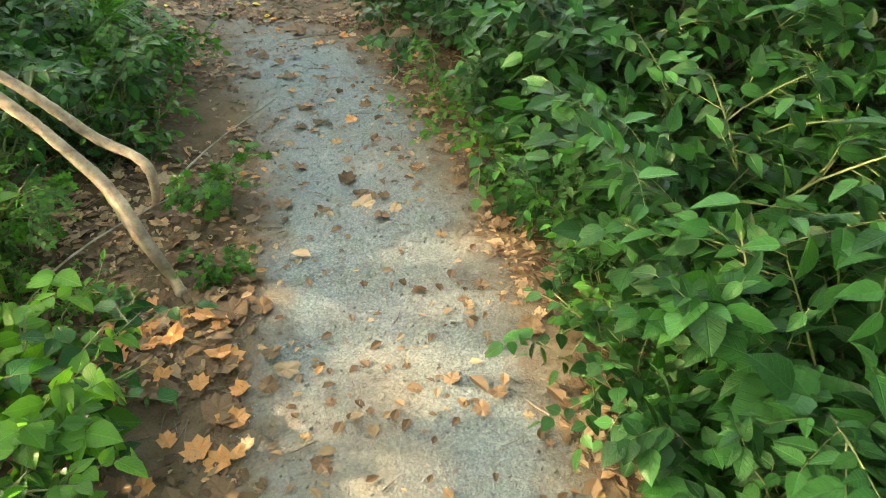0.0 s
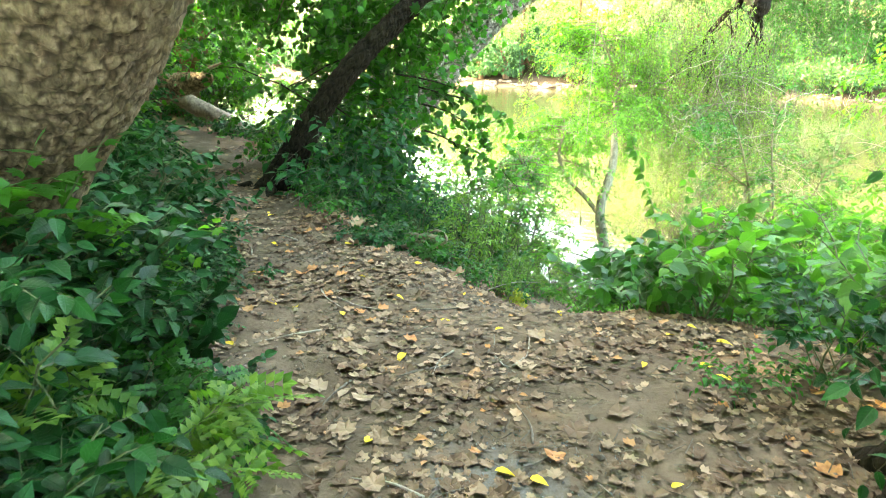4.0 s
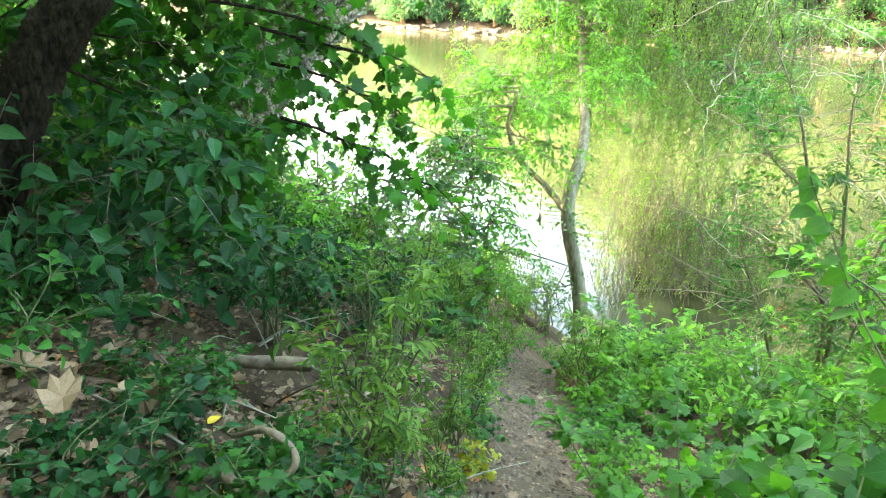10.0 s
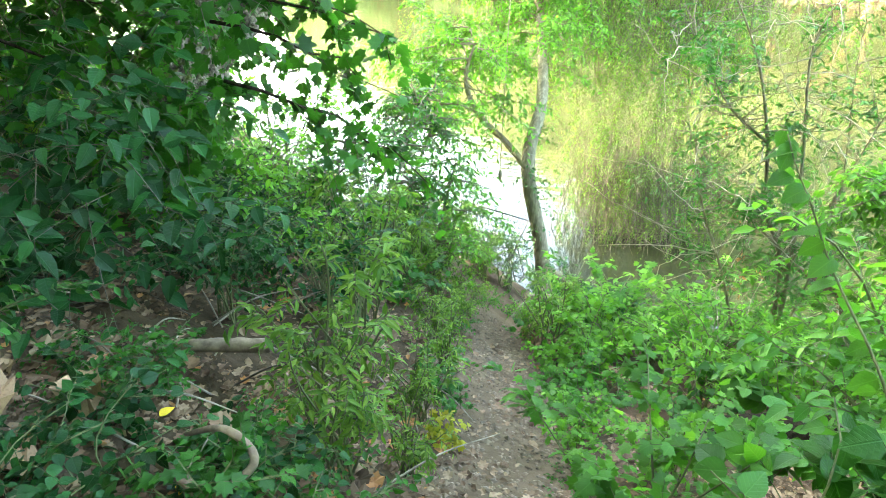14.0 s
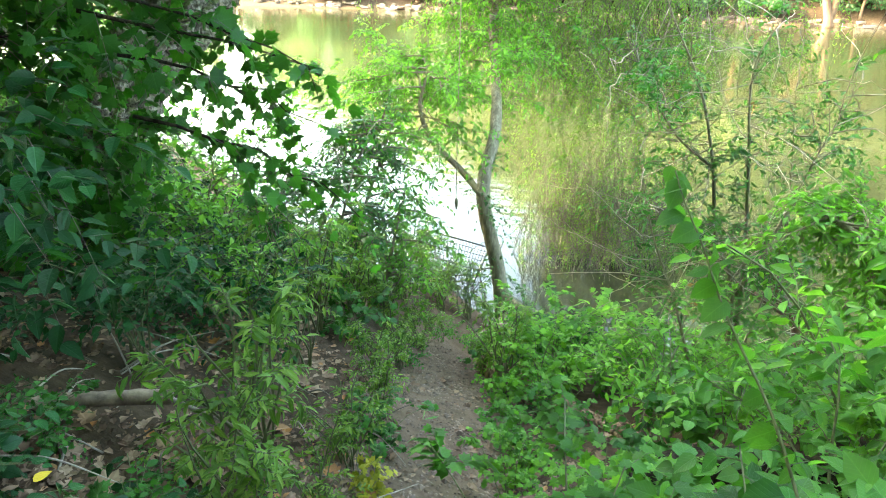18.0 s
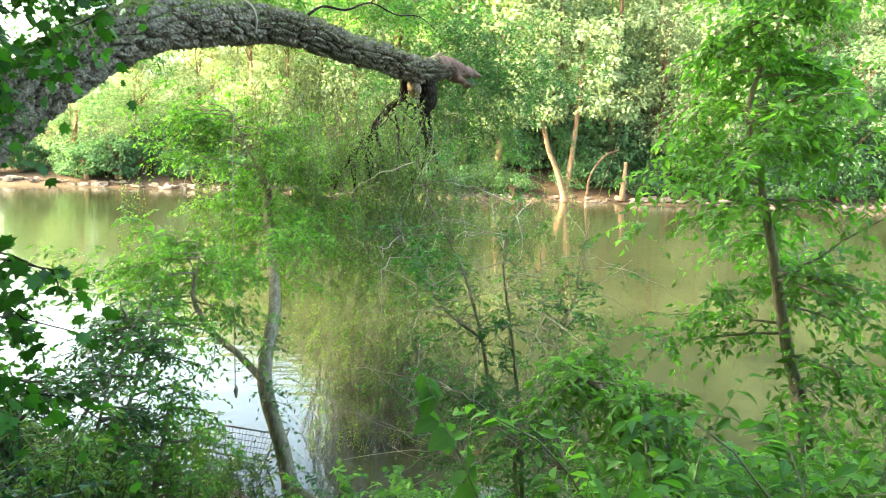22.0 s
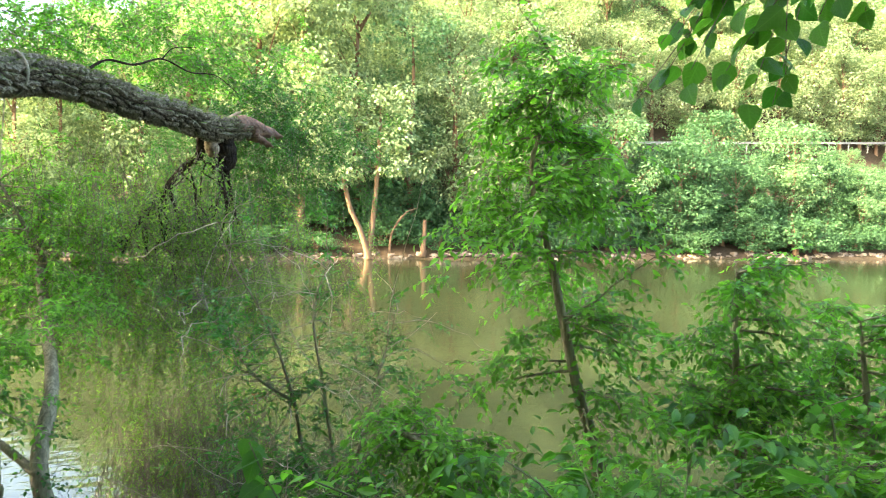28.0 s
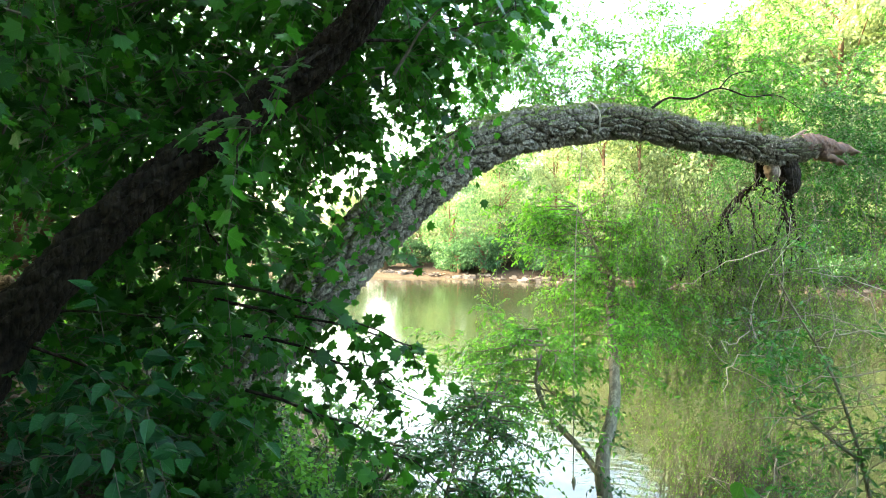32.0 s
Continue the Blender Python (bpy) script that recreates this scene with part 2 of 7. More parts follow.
def barked(rows, n, sides, cell, depth, seed=0, sway=0.06, long=2.1):
    """A trunk whose skin is broken into raised plates of about that size, with furrows of that depth between them."""
    g = np.random.default_rng(seed)
    line = smooth_line(rows, n)
    base_v, f = tube(line, sides)
    skin = base_v[:-2].reshape(n, sides, 3)
    r = line[:, 3]
    far = np.r_[0, np.cumsum(np.linalg.norm(np.diff(line[:, :3], axis=0), axis=1))]
    around = max(5, round(2 * np.pi * r.mean() / cell))
    tall = int(far[-1] / (cell * long)) + 3
    jit = g.uniform(-0.5, 0.5, (tall, around, 2))
    rise = g.uniform(0.3, 1.0, (tall, around))
    a = np.linspace(0, around, sides, endpoint=False)[None] + np.zeros((n, 1)) + 0.25 * np.sin(far[:, None] * 9)
    b = (far / (cell * long))[:, None] + 1 + np.zeros((1, sides))
    ia, ib = np.floor(a).astype(int), np.floor(b).astype(int)
    d1, d2, lift = np.full(a.shape, 9.0), np.full(a.shape, 9.0), np.zeros(a.shape)
    for da in (-1, 0, 1):
        for db in (-1, 0, 1):
            ca, cb = (ia + da) % around, np.clip(ib + db, 0, tall - 1)
            d = np.hypot(a - (ia + da + 0.5 + jit[cb, ca, 0]), b - (ib + db + 0.5 + jit[cb, ca, 1]))
            closer = d < d1
            d2 = np.where(closer, d1, np.minimum(d2, d))
            lift = np.where(closer, rise[cb, ca], lift)
            d1 = np.where(closer, d, d1)
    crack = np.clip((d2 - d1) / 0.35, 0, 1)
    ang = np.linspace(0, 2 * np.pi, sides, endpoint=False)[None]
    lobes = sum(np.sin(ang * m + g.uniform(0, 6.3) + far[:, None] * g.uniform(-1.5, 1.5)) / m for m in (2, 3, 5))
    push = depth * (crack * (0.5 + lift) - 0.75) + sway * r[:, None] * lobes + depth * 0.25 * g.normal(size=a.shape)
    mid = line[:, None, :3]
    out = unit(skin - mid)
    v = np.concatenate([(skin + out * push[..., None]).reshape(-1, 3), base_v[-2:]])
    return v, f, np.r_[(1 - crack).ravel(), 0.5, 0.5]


def hung_leaf(name, mesh, at, ahead, up, size, parent):
    """One leaf as a part of its own."""
    y = Vector(ahead).normalized()
    z = Vector(up)
    z = (z - y * z.dot(y)).normalized()
    x = y.cross(z)
    ob = new(name, mesh)
    ob.parent = parent
    m = Matrix((x, y, z)).transposed().to_4x4()
    m.translation = at
    ob.matrix_basis = m @ Matrix.Diagonal((size, size, size, 1))
    return ob

# ---------------------------------------------------------------- materials
def nodes_of(name):
    m = bpy.data.materials.new(name)
    m.use_nodes = True
    nt = m.node_tree
    nt.nodes.clear()
    out = nt.nodes.new("ShaderNodeOutputMaterial")
    return m, nt, out


def add(nt, kind, **sets):
    n = nt.nodes.new(kind)
    for key, value in sets.items():
        if key in n.inputs:
            n.inputs[key].default_value = value
    return n


def ramp(nt, source, stops):
    r = nt.nodes.new("ShaderNodeValToRGB")
    el = r.color_ramp.elements
    while len(el) < len(stops):
        el.new(0.5)
    for e, (at, c) in zip(el, stops):
        e.position, e.color = at, (*c, 1)
    nt.links.new(source, r.inputs["Fac"])
    return r.outputs["Color"]


def texture(nt, scale, detail=4.0, rough=0.6, stretch=None, kind="ShaderNodeTexNoise"):
    co = nt.nodes.new("ShaderNodeTexCoord")
    src = co.outputs["Object"]
    if stretch:
        mp = nt.nodes.new("ShaderNodeMapping")
        mp.inputs["Scale"].default_value = stretch
        nt.links.new(src, mp.inputs["Vector"])
        src = mp.outputs["Vector"]
    n = nt.nodes.new(kind)
    n.inputs["Scale"].default_value = scale
    if kind == "ShaderNodeTexNoise":
        n.inputs["Detail"].default_value, n.inputs["Roughness"].default_value = detail, rough
    nt.links.new(src, n.inputs["Vector"])
    return n


def mixed(nt, a, b, fac, mode="MIX"):
    m = nt.nodes.new("ShaderNodeMix")
    m.data_type, m.blend_type = "RGBA", mode
    for value, sock in ((a, m.inputs[6]), (b, m.inputs[7]), (fac, m.inputs[0])):
        if isinstance(value, bpy.types.NodeSocket):
            nt.links.new(value, sock)
        else:
            sock.default_value = (*value, 1) if isinstance(value, tuple) else value
    return m.outputs[2]


def leaf_material(name, dark, mid, light, yellow=0.0, gloss=0.34, through_share=0.42, warm=(1.15, 1.25, 0.5)):
    """Leaves: each one of its own shade, some yellowed, veined and blotched, and letting light through."""
    m, nt, out = nodes_of(name)
    geo = nt.nodes.new("ShaderNodeNewGeometry")
    stops = [(0.0, dark), (0.5, mid), (0.96 - yellow, light)]
    if yellow:
        stops += [(1.0 - yellow * 0.8, (0.42, 0.36, 0.03)), (1.0, (0.30, 0.14, 0.03))]
    col = ramp(nt, geo.outputs["Random Per Island"], stops)
    blot = texture(nt, 9.0, 3, 0.6)
    col = mixed(nt, col, (0.55, 0.62, 0.5), ramp(nt, blot.outputs["Fac"], [(0.42, (0, 0, 0)), (0.8, (0.35, 0.35, 0.35))]), "MULTIPLY")
    blade_at = nt.nodes.new("ShaderNodeAttribute")
    blade_at.attribute_name = "blade"
    xy = nt.nodes.new("ShaderNodeSeparateXYZ")
    nt.links.new(blade_at.outputs["Vector"], xy.inputs[0])

    def calc(op, a, b=0.0):
        n = nt.nodes.new("ShaderNodeMath")
        n.operation = op
        for value, sock in ((a, n.inputs[0]), (b, n.inputs[1])):
            if isinstance(value, bpy.types.NodeSocket):
                nt.links.new(value, sock)
            else:
                sock.default_value = value
        return n.outputs[0]

    off = calc("ABSOLUTE", xy.outputs["X"])
    rib = calc("MAXIMUM", calc("SUBTRACT", 1.0, calc("MULTIPLY", off, 38.0)), 0.0)
    side = calc("PINGPONG", calc("MULTIPLY", calc("SUBTRACT", xy.outputs["Y"], calc("MULTIPLY", off, 0.9)), 7.0), 0.5)
    vein = calc("MAXIMUM", rib, calc("MULTIPLY", calc("MAXIMUM", calc("SUBTRACT", 1.0, calc("MULTIPLY", side, 9.0)), 0.0), 0.5))
    col = mixed(nt, col, mixed(nt, col, (1.5, 1.4, 1.5), 1.0, "MULTIPLY"), calc("MULTIPLY", vein, 0.7))
    grain = texture(nt, 60.0, 2, 0.5)
    bump = add(nt, "ShaderNodeBump", Strength=0.5, Distance=0.006)
    nt.links.new(calc("SUBTRACT", grain.outputs["Fac"], calc("MULTIPLY", vein, 0.5)), bump.inputs["Height"])
    bsdf = add(nt, "ShaderNodeBsdfPrincipled", Roughness=gloss)
    bsdf.inputs["Specular IOR Level"].default_value = 0.2 if gloss < 0.5 else 0.1
    nt.links.new(col, bsdf.inputs["Base Color"])
    nt.links.new(bump.outputs["Normal"], bsdf.inputs["Normal"])
    tl = nt.nodes.new("ShaderNodeBsdfTranslucent")
    nt.links.new(mixed(nt, col, warm, 1.0, "MULTIPLY"), tl.inputs["Color"])
    mix = nt.nodes.new("ShaderNodeMixShader")
    mix.inputs["Fac"].default_value = through_share
    nt.links.new(bsdf.outputs[0], mix.inputs[1])
    nt.links.new(tl.outputs[0], mix.inputs[2])
    nt.links.new(mix.outputs[0], out.inputs["Surface"])
    return m


def bark_material(name, dark, light, scale=9.0, stretch=(1, 1, 0.25), depth=0.03, moss=0.0, rough=0.9):
    m, nt, out = nodes_of(name)
    ridges = texture(nt, scale, 6, 0.65, stretch)
    cracks = texture(nt, scale * 1.3, stretch=stretch, kind="ShaderNodeTexVoronoi")
    blot = texture(nt, 1.7, 4, 0.6)
    col = ramp(nt, ridges.outputs["Fac"], [(0.3, dark), (0.52, tuple(0.5 * (a + b) for a, b in zip(dark, light))), (0.72, light)])
    col = mixed(nt, col, dark, ramp(nt, cracks.outputs["Distance"], [(0.0, (0.0, 0.0, 0.0)), (0.55, (0.1, 0.1, 0.1)), (0.85, (0.8, 0.8, 0.8))]))
    col = mixed(nt, col, tuple(c * 0.55 for c in light), ramp(nt, blot.outputs["Fac"], [(0.45, (0, 0, 0)), (0.7, (0.6, 0.6, 0.6))]))
    # Darkens the gaps between plates: crevice shade put into the bark colour.
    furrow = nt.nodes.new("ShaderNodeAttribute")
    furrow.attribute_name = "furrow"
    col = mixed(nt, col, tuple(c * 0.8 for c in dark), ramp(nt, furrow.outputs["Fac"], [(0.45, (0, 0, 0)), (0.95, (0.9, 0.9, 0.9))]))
    if moss:
        geo = nt.nodes.new("ShaderNodeNewGeometry")
        sep = nt.nodes.new("ShaderNodeSeparateXYZ")
        nt.links.new(geo.outputs["Normal"], sep.inputs[0])
        mul = nt.nodes.new("ShaderNodeMath")
        mul.operation = "MULTIPLY"
        nt.links.new(sep.outputs["Z"], mul.inputs[0])
        nt.links.new(texture(nt, 5.0, 4, 0.7).outputs["Fac"], mul.inputs[1])
        col = mixed(nt, col, (0.09, 0.13, 0.02), ramp(nt, mul.outputs[0], [(0.55 - moss, (0, 0, 0)), (0.75 - moss, (0.9, 0.9, 0.9))]))
    b1 = add(nt, "ShaderNodeBump", Strength=0.9, Distance=depth)
    nt.links.new(ridges.outputs["Fac"], b1.inputs["Height"])
    b2 = add(nt, "ShaderNodeBump", Strength=0.7, Distance=depth * 0.7)
    b2.invert = True
    nt.links.new(cracks.outputs["Distance"], b2.inputs["Height"])
    nt.links.new(b1.outputs["Normal"], b2.inputs["Normal"])
    bsdf = add(nt, "ShaderNodeBsdfPrincipled", Roughness=rough)
    bsdf.inputs["Specular IOR Level"].default_value = 0.08
    nt.links.new(col, bsdf.inputs["Base Color"])
    nt.links.new(b2.outputs["Normal"], bsdf.inputs["Normal"])
    nt.links.new(bsdf.outputs[0], out.inputs["Surface"])
    return m


def plain_material(name, dark, light, scale=20.0, rough=0.7, metal=0.0, depth=0.003, per_piece=False):
    m, nt, out = nodes_of(name)
    n1 = texture(nt, scale, 5, 0.65)
    n2 = texture(nt, scale * 0.12, 3, 0.5)
    col = ramp(nt, n1.outputs["Fac"], [(0.3, dark), (0.7, light)])
    col = mixed(nt, col, tuple(0.6 * c for c in dark), ramp(nt, n2.outputs["Fac"], [(0.5, (0, 0, 0)), (0.75, (0.6, 0.6, 0.6))]))
    if per_piece:
        geo = nt.nodes.new("ShaderNodeNewGeometry")
        col = mixed(nt, col, ramp(nt, geo.outputs["Random Per Island"], [(0, (0.45, 0.45, 0.45)), (1, (1.25, 1.2, 1.15))]), 1.0, "MULTIPLY")
    bump = add(nt, "ShaderNodeBump", Strength=0.6, Distance=depth)
    nt.links.new(n1.outputs["Fac"], bump.inputs["Height"])
    bsdf = add(nt, "ShaderNodeBsdfPrincipled", Roughness=rough, Metallic=metal)
    nt.links.new(col, bsdf.inputs["Base Color"])
    nt.links.new(bump.outputs["Normal"], bsdf.inputs["Normal"])
    nt.links.new(bsdf.outputs[0], out.inputs["Surface"])
    return m


def dry_leaf_material(name, stops):
    """Fallen leaves: a shade for each."""
    m, nt, out = nodes_of(name)
    geo = nt.nodes.new("ShaderNodeNewGeometry")
    col = ramp(nt, geo.outputs["Random Per Island"], stops)
    blot = texture(nt, 30.0, 4, 0.6)
    col = mixed(nt, col, (0.45, 0.4, 0.35), ramp(nt, blot.outputs["Fac"], [(0.5, (0, 0, 0)), (0.75, (0.8, 0.8, 0.8))]), "MULTIPLY")
    bsdf = add(nt, "ShaderNodeBsdfPrincipled", Roughness=0.75)
    bsdf.inputs["Specular IOR Level"].default_value = 0.15
    nt.links.new(col, bsdf.inputs["Base Color"])
    nt.links.new(bsdf.outputs[0], out.inputs["Surface"])
    return m


def ground_material():
    """Forest soil with a worn dirt clearing and a strip of grey gravel, which an attribute of the mesh lays out."""
    m, nt, out = nodes_of("soil")
    grav, dirt = nt.nodes.new("ShaderNodeAttribute"), nt.nodes.new("ShaderNodeAttribute")
    grav.attribute_name, dirt.attribute_name = "gravel", "worn"
    big, mid, fine = texture(nt, 0.9, 5, 0.65), texture(nt, 7.0, 6, 0.7), texture(nt, 90.0, 4, 0.7)
    duff = ramp(nt, mid.outputs["Fac"], [(0.3, (0.018, 0.013, 0.008)), (0.55, (0.055, 0.037, 0.022)), (0.75, (0.10, 0.068, 0.04))])
    clay = ramp(nt, mid.outputs["Fac"], [(0.25, (0.06, 0.041, 0.027)), (0.5, (0.11, 0.078, 0.052)), (0.75, (0.165, 0.124, 0.086))])
    clay = mixed(nt, clay, (0.08, 0.055, 0.035), ramp(nt, big.outputs["Fac"], [(0.42, (0, 0, 0)), (0.66, (0.8, 0.8, 0.8))]))
    stones = texture(nt, 150.0, kind="ShaderNodeTexVoronoi")
    grit = ramp(nt, stones.outputs["Color"], [(0.15, (0.092, 0.115, 0.128)), (0.5, (0.124, 0.148, 0.160)), (0.85, (0.172, 0.192, 0.200))])
    grit = mixed(nt, grit, (0.15, 0.12, 0.095), ramp(nt, big.outputs["Fac"], [(0.45, (0, 0, 0)), (0.68, (0.75, 0.75, 0.75))]))
    ragged = texture(nt, 5.0, 6, 0.75)
    soft = lambda a, lo, hi: ramp(nt, mixed(nt, a, ragged.outputs["Fac"], 0.42, "LINEAR_LIGHT"), [(lo, (0, 0, 0)), (hi, (1, 1, 1))])  # noqa: E731
    col = mixed(nt, duff, clay, soft(dirt.outputs["Fac"], 0.35, 0.7))
    col = mixed(nt, col, grit, soft(grav.outputs["Fac"], 0.35, 0.75))
    b1 = add(nt, "ShaderNodeBump", Strength=0.8, Distance=0.03)
    nt.links.new(mid.outputs["Fac"], b1.inputs["Height"])
    b2 = add(nt, "ShaderNodeBump", Strength=0.8, Distance=0.006)
    nt.links.new(fine.outputs["Fac"], b2.inputs["Height"])
    nt.links.new(b1.outputs["Normal"], b2.inputs["Normal"])
    bsdf = add(nt, "ShaderNodeBsdfPrincipled", Roughness=0.92)
    bsdf.inputs["Specular IOR Level"].default_value = 0.1
    nt.links.new(col, bsdf.inputs["Base Color"])
    nt.links.new(b2.outputs["Normal"], bsdf.inputs["Normal"])
    nt.links.new(bsdf.outputs[0], out.inputs["Surface"])
    return m


def water_material():
    """Slow, murky river water."""
    m, nt, out = nodes_of("river_water")
    w1 = texture(nt, 1.1, 3, 0.5, (1.0, 2.2, 1))
    w2 = texture(nt, 7.0, 2, 0.5, (1.0, 1.8, 1))
    b1 = add(nt, "ShaderNodeBump", Strength=0.10, Distance=0.12)
    nt.links.new(w1.outputs["Fac"], b1.inputs["Height"])
    b2 = add(nt, "ShaderNodeBump", Strength=0.08, Distance=0.02)
    nt.links.new(w2.outputs["Fac"], b2.inputs["Height"])
    nt.links.new(b1.outputs["Normal"], b2.inputs["Normal"])
    murk = ramp(nt, texture(nt, 0.15, 3, 0.5).outputs["Fac"], [(0.3, (0.013, 0.016, 0.007)), (0.7, (0.024, 0.027, 0.012))])
    bsdf = add(nt, "ShaderNodeBsdfPrincipled", Roughness=0.03, IOR=1.333)
    nt.links.new(murk, bsdf.inputs["Base Color"])
    nt.links.new(b2.outputs["Normal"], bsdf.inputs["Normal"])
    nt.links.new(bsdf.outputs[0], out.inputs["Surface"])
    return m


LEAF_DEEP = leaf_material("leaf_deep_green", (0.007, 0.034, 0.010), (0.013, 0.063, 0.017), (0.024, 0.104, 0.026), through_share=0.34)
LEAF_FRESH = leaf_material("leaf_fresh_green", (0.060, 0.160, 0.025), (0.105, 0.265, 0.040), (0.165, 0.370, 0.060), through_share=0.56)
LEAF_MID = leaf_material("leaf_mid_green", (0.019, 0.068, 0.013), (0.033, 0.116, 0.021), (0.054, 0.180, 0.032), through_share=0.45)
LEAF_OLIVE = leaf_material("leaf_olive", (0.060, 0.130, 0.024), (0.108, 0.212, 0.040), (0.185, 0.290, 0.060), through_share=0.5)
LEAF_MAPLE = leaf_material("leaf_maple", (0.019, 0.072, 0.012), (0.037, 0.130, 0.021), (0.066, 0.215, 0.034), through_share=0.55)
# Lit copies of the maple and broad leaves: brighter light put into the colour.
LEAF_MAPLE_LIT = leaf_material("leaf_young_maple", (0.036, 0.110, 0.017), (0.058, 0.174, 0.027), (0.090, 0.255, 0.040), through_share=0.55)
LEAF_LIT = leaf_material("leaf_linden", (0.050, 0.140, 0.024), (0.074, 0.200, 0.034), (0.105, 0.270, 0.046), through_share=0.55)
# Distance haze is put into this colour: paler and greyer than near leaves.
LEAF_FAR_HAZY = leaf_material("leaf_far_bank", (0.105, 0.152, 0.080), (0.180, 0.236, 0.120), (0.280, 0.332, 0.170), gloss=0.6, through_share=0.42, warm=(1.1, 1.15, 0.65))
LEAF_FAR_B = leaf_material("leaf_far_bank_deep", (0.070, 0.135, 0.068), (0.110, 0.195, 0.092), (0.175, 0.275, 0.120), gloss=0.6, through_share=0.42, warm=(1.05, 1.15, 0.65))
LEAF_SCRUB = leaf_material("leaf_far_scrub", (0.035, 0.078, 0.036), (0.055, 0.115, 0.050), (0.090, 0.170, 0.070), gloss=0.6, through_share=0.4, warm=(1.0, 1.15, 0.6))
LEAF_PALE = leaf_material("leaf_yellowing", (0.20, 0.24, 0.03), (0.34, 0.33, 0.04), (0.45, 0.40, 0.06), through_share=0.5)
STEM = plain_material("green_stem", (0.05, 0.07, 0.02), (0.11, 0.12, 0.045), 40)
TWIG = plain_material("twig_bark", (0.05, 0.04, 0.03), (0.15, 0.12, 0.09), 30, 0.85)
TWIG_PALE = plain_material("dead_grey_twig", (0.16, 0.13, 0.10), (0.38, 0.33, 0.27), 30, 0.85)
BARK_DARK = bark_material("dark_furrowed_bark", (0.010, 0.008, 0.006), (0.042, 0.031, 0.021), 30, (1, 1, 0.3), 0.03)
BARK_FLAKY = bark_material("flaky_brown_bark", (0.050, 0.033, 0.022), (0.42, 0.29, 0.19), 28, (1, 1, 0.6), 0.02)
BARK_GREY = bark_material("grey_ridged_bark", (0.030, 0.023, 0.016), (0.44, 0.38, 0.295), 26, (1, 1, 0.8), 0.03, moss=0.36)
BARK_SMOOTH = bark_material("olive_smooth_bark", (0.085, 0.075, 0.048), (0.33, 0.29, 0.20), 40, (1, 1, 0.2), 0.005)
BARK_FAR = bark_material("pale_tan_bark", (0.09, 0.053, 0.030), (0.22, 0.140, 0.085), 3, (1, 1, 0.3), 0.03)
WOOD_DEAD = plain_material("bleached_dead_wood", (0.09, 0.06, 0.04), (0.32, 0.235, 0.16), 22, 0.8, depth=0.01)
WOOD_RAW = plain_material("torn_reddish_wood", (0.040, 0.021, 0.014), (0.19, 0.098, 0.060), 30, 0.85, depth=0.01)
STONE = plain_material("river_stone", (0.10, 0.074, 0.055), (0.26, 0.20, 0.15), 3.0, 0.9, per_piece=True)
GRIT = plain_material("path_grit", (0.13, 0.142, 0.146), (0.21, 0.222, 0.222), 60.0, 0.9, per_piece=True)
DRY = dry_leaf_material("dry_leaf", [(0.0, (0.055, 0.034, 0.020)), (0.35, (0.12, 0.075, 0.047)), (0.7, (0.20, 0.132, 0.084)), (0.93, (0.30, 0.21, 0.14)), (1.0, (0.36, 0.16, 0.05))])
DRY_PALE = dry_leaf_material("dry_leaf_pale", [(0.0, (0.24, 0.15, 0.09)), (1.0, (0.42, 0.29, 0.19))])
DRY_ORANGE = dry_leaf_material("dry_leaf_orange", [(0.0, (0.33, 0.14, 0.055)), (1.0, (0.47, 0.25, 0.12))])
LEAF_YELLOW = dry_leaf_material("fallen_yellow_leaf", [(0.0, (0.55, 0.33, 0.03)), (1.0, (0.72, 0.52, 0.06))])
RUST = plain_material("rusty_steel", (0.20, 0.07, 0.03), (0.42, 0.18, 0.08), 6.0, 0.8, 0.3)
RAIL_PAINT = plain_material("galvanised_rail", (0.15, 0.14, 0.13), (0.26, 0.245, 0.23), 4.0, 0.6, 0.1)
WIRE = plain_material("grey_steel_wire", (0.06, 0.056, 0.05), (0.16, 0.15, 0.14), 30.0, 0.5, 0.6)
ROPE = plain_material("pale_rope", (0.16, 0.14, 0.10), (0.30, 0.27, 0.2), 90.0, 0.9)
SOIL = ground_material()
WATER = water_material()

# ---------------------------------------------------------------- the lie of the land
WL = -3.2                     # the river's level
NX, NY = 0.12, 0.9928         # across the river, from this bank to the far one
FAR = 70.0                    # the far bank's waterline, across the river from the origin


def across(x, y):
    return NX * x + NY * y


def along(x, y):
    return NY * x - NX * y


def world(a, s, z=0.0):
    """A place given along and across the river."""
    return np.array([NY * a + NX * s, -NX * a + NY * s, z])


def near_line(x, y, line):
    """How far places lie from a line on the plan, and how far along it (0 to 1)."""
    p = np.stack([x, y], -1)
    best, where = np.full(x.shape, 1e9), np.zeros(x.shape)
    line = np.asarray(line, float)
    for k in range(len(line) - 1):
        a, b = line[k], line[k + 1]
        t = np.clip(((p - a) @ (b - a)) / ((b - a) @ (b - a)), 0, 1)
        d = np.linalg.norm(p - a - t[..., None] * (b - a), axis=-1)
        where = np.where(d < best, (k + t) / (len(line) - 1), where)
        best = np.minimum(best, d)
    return best, where


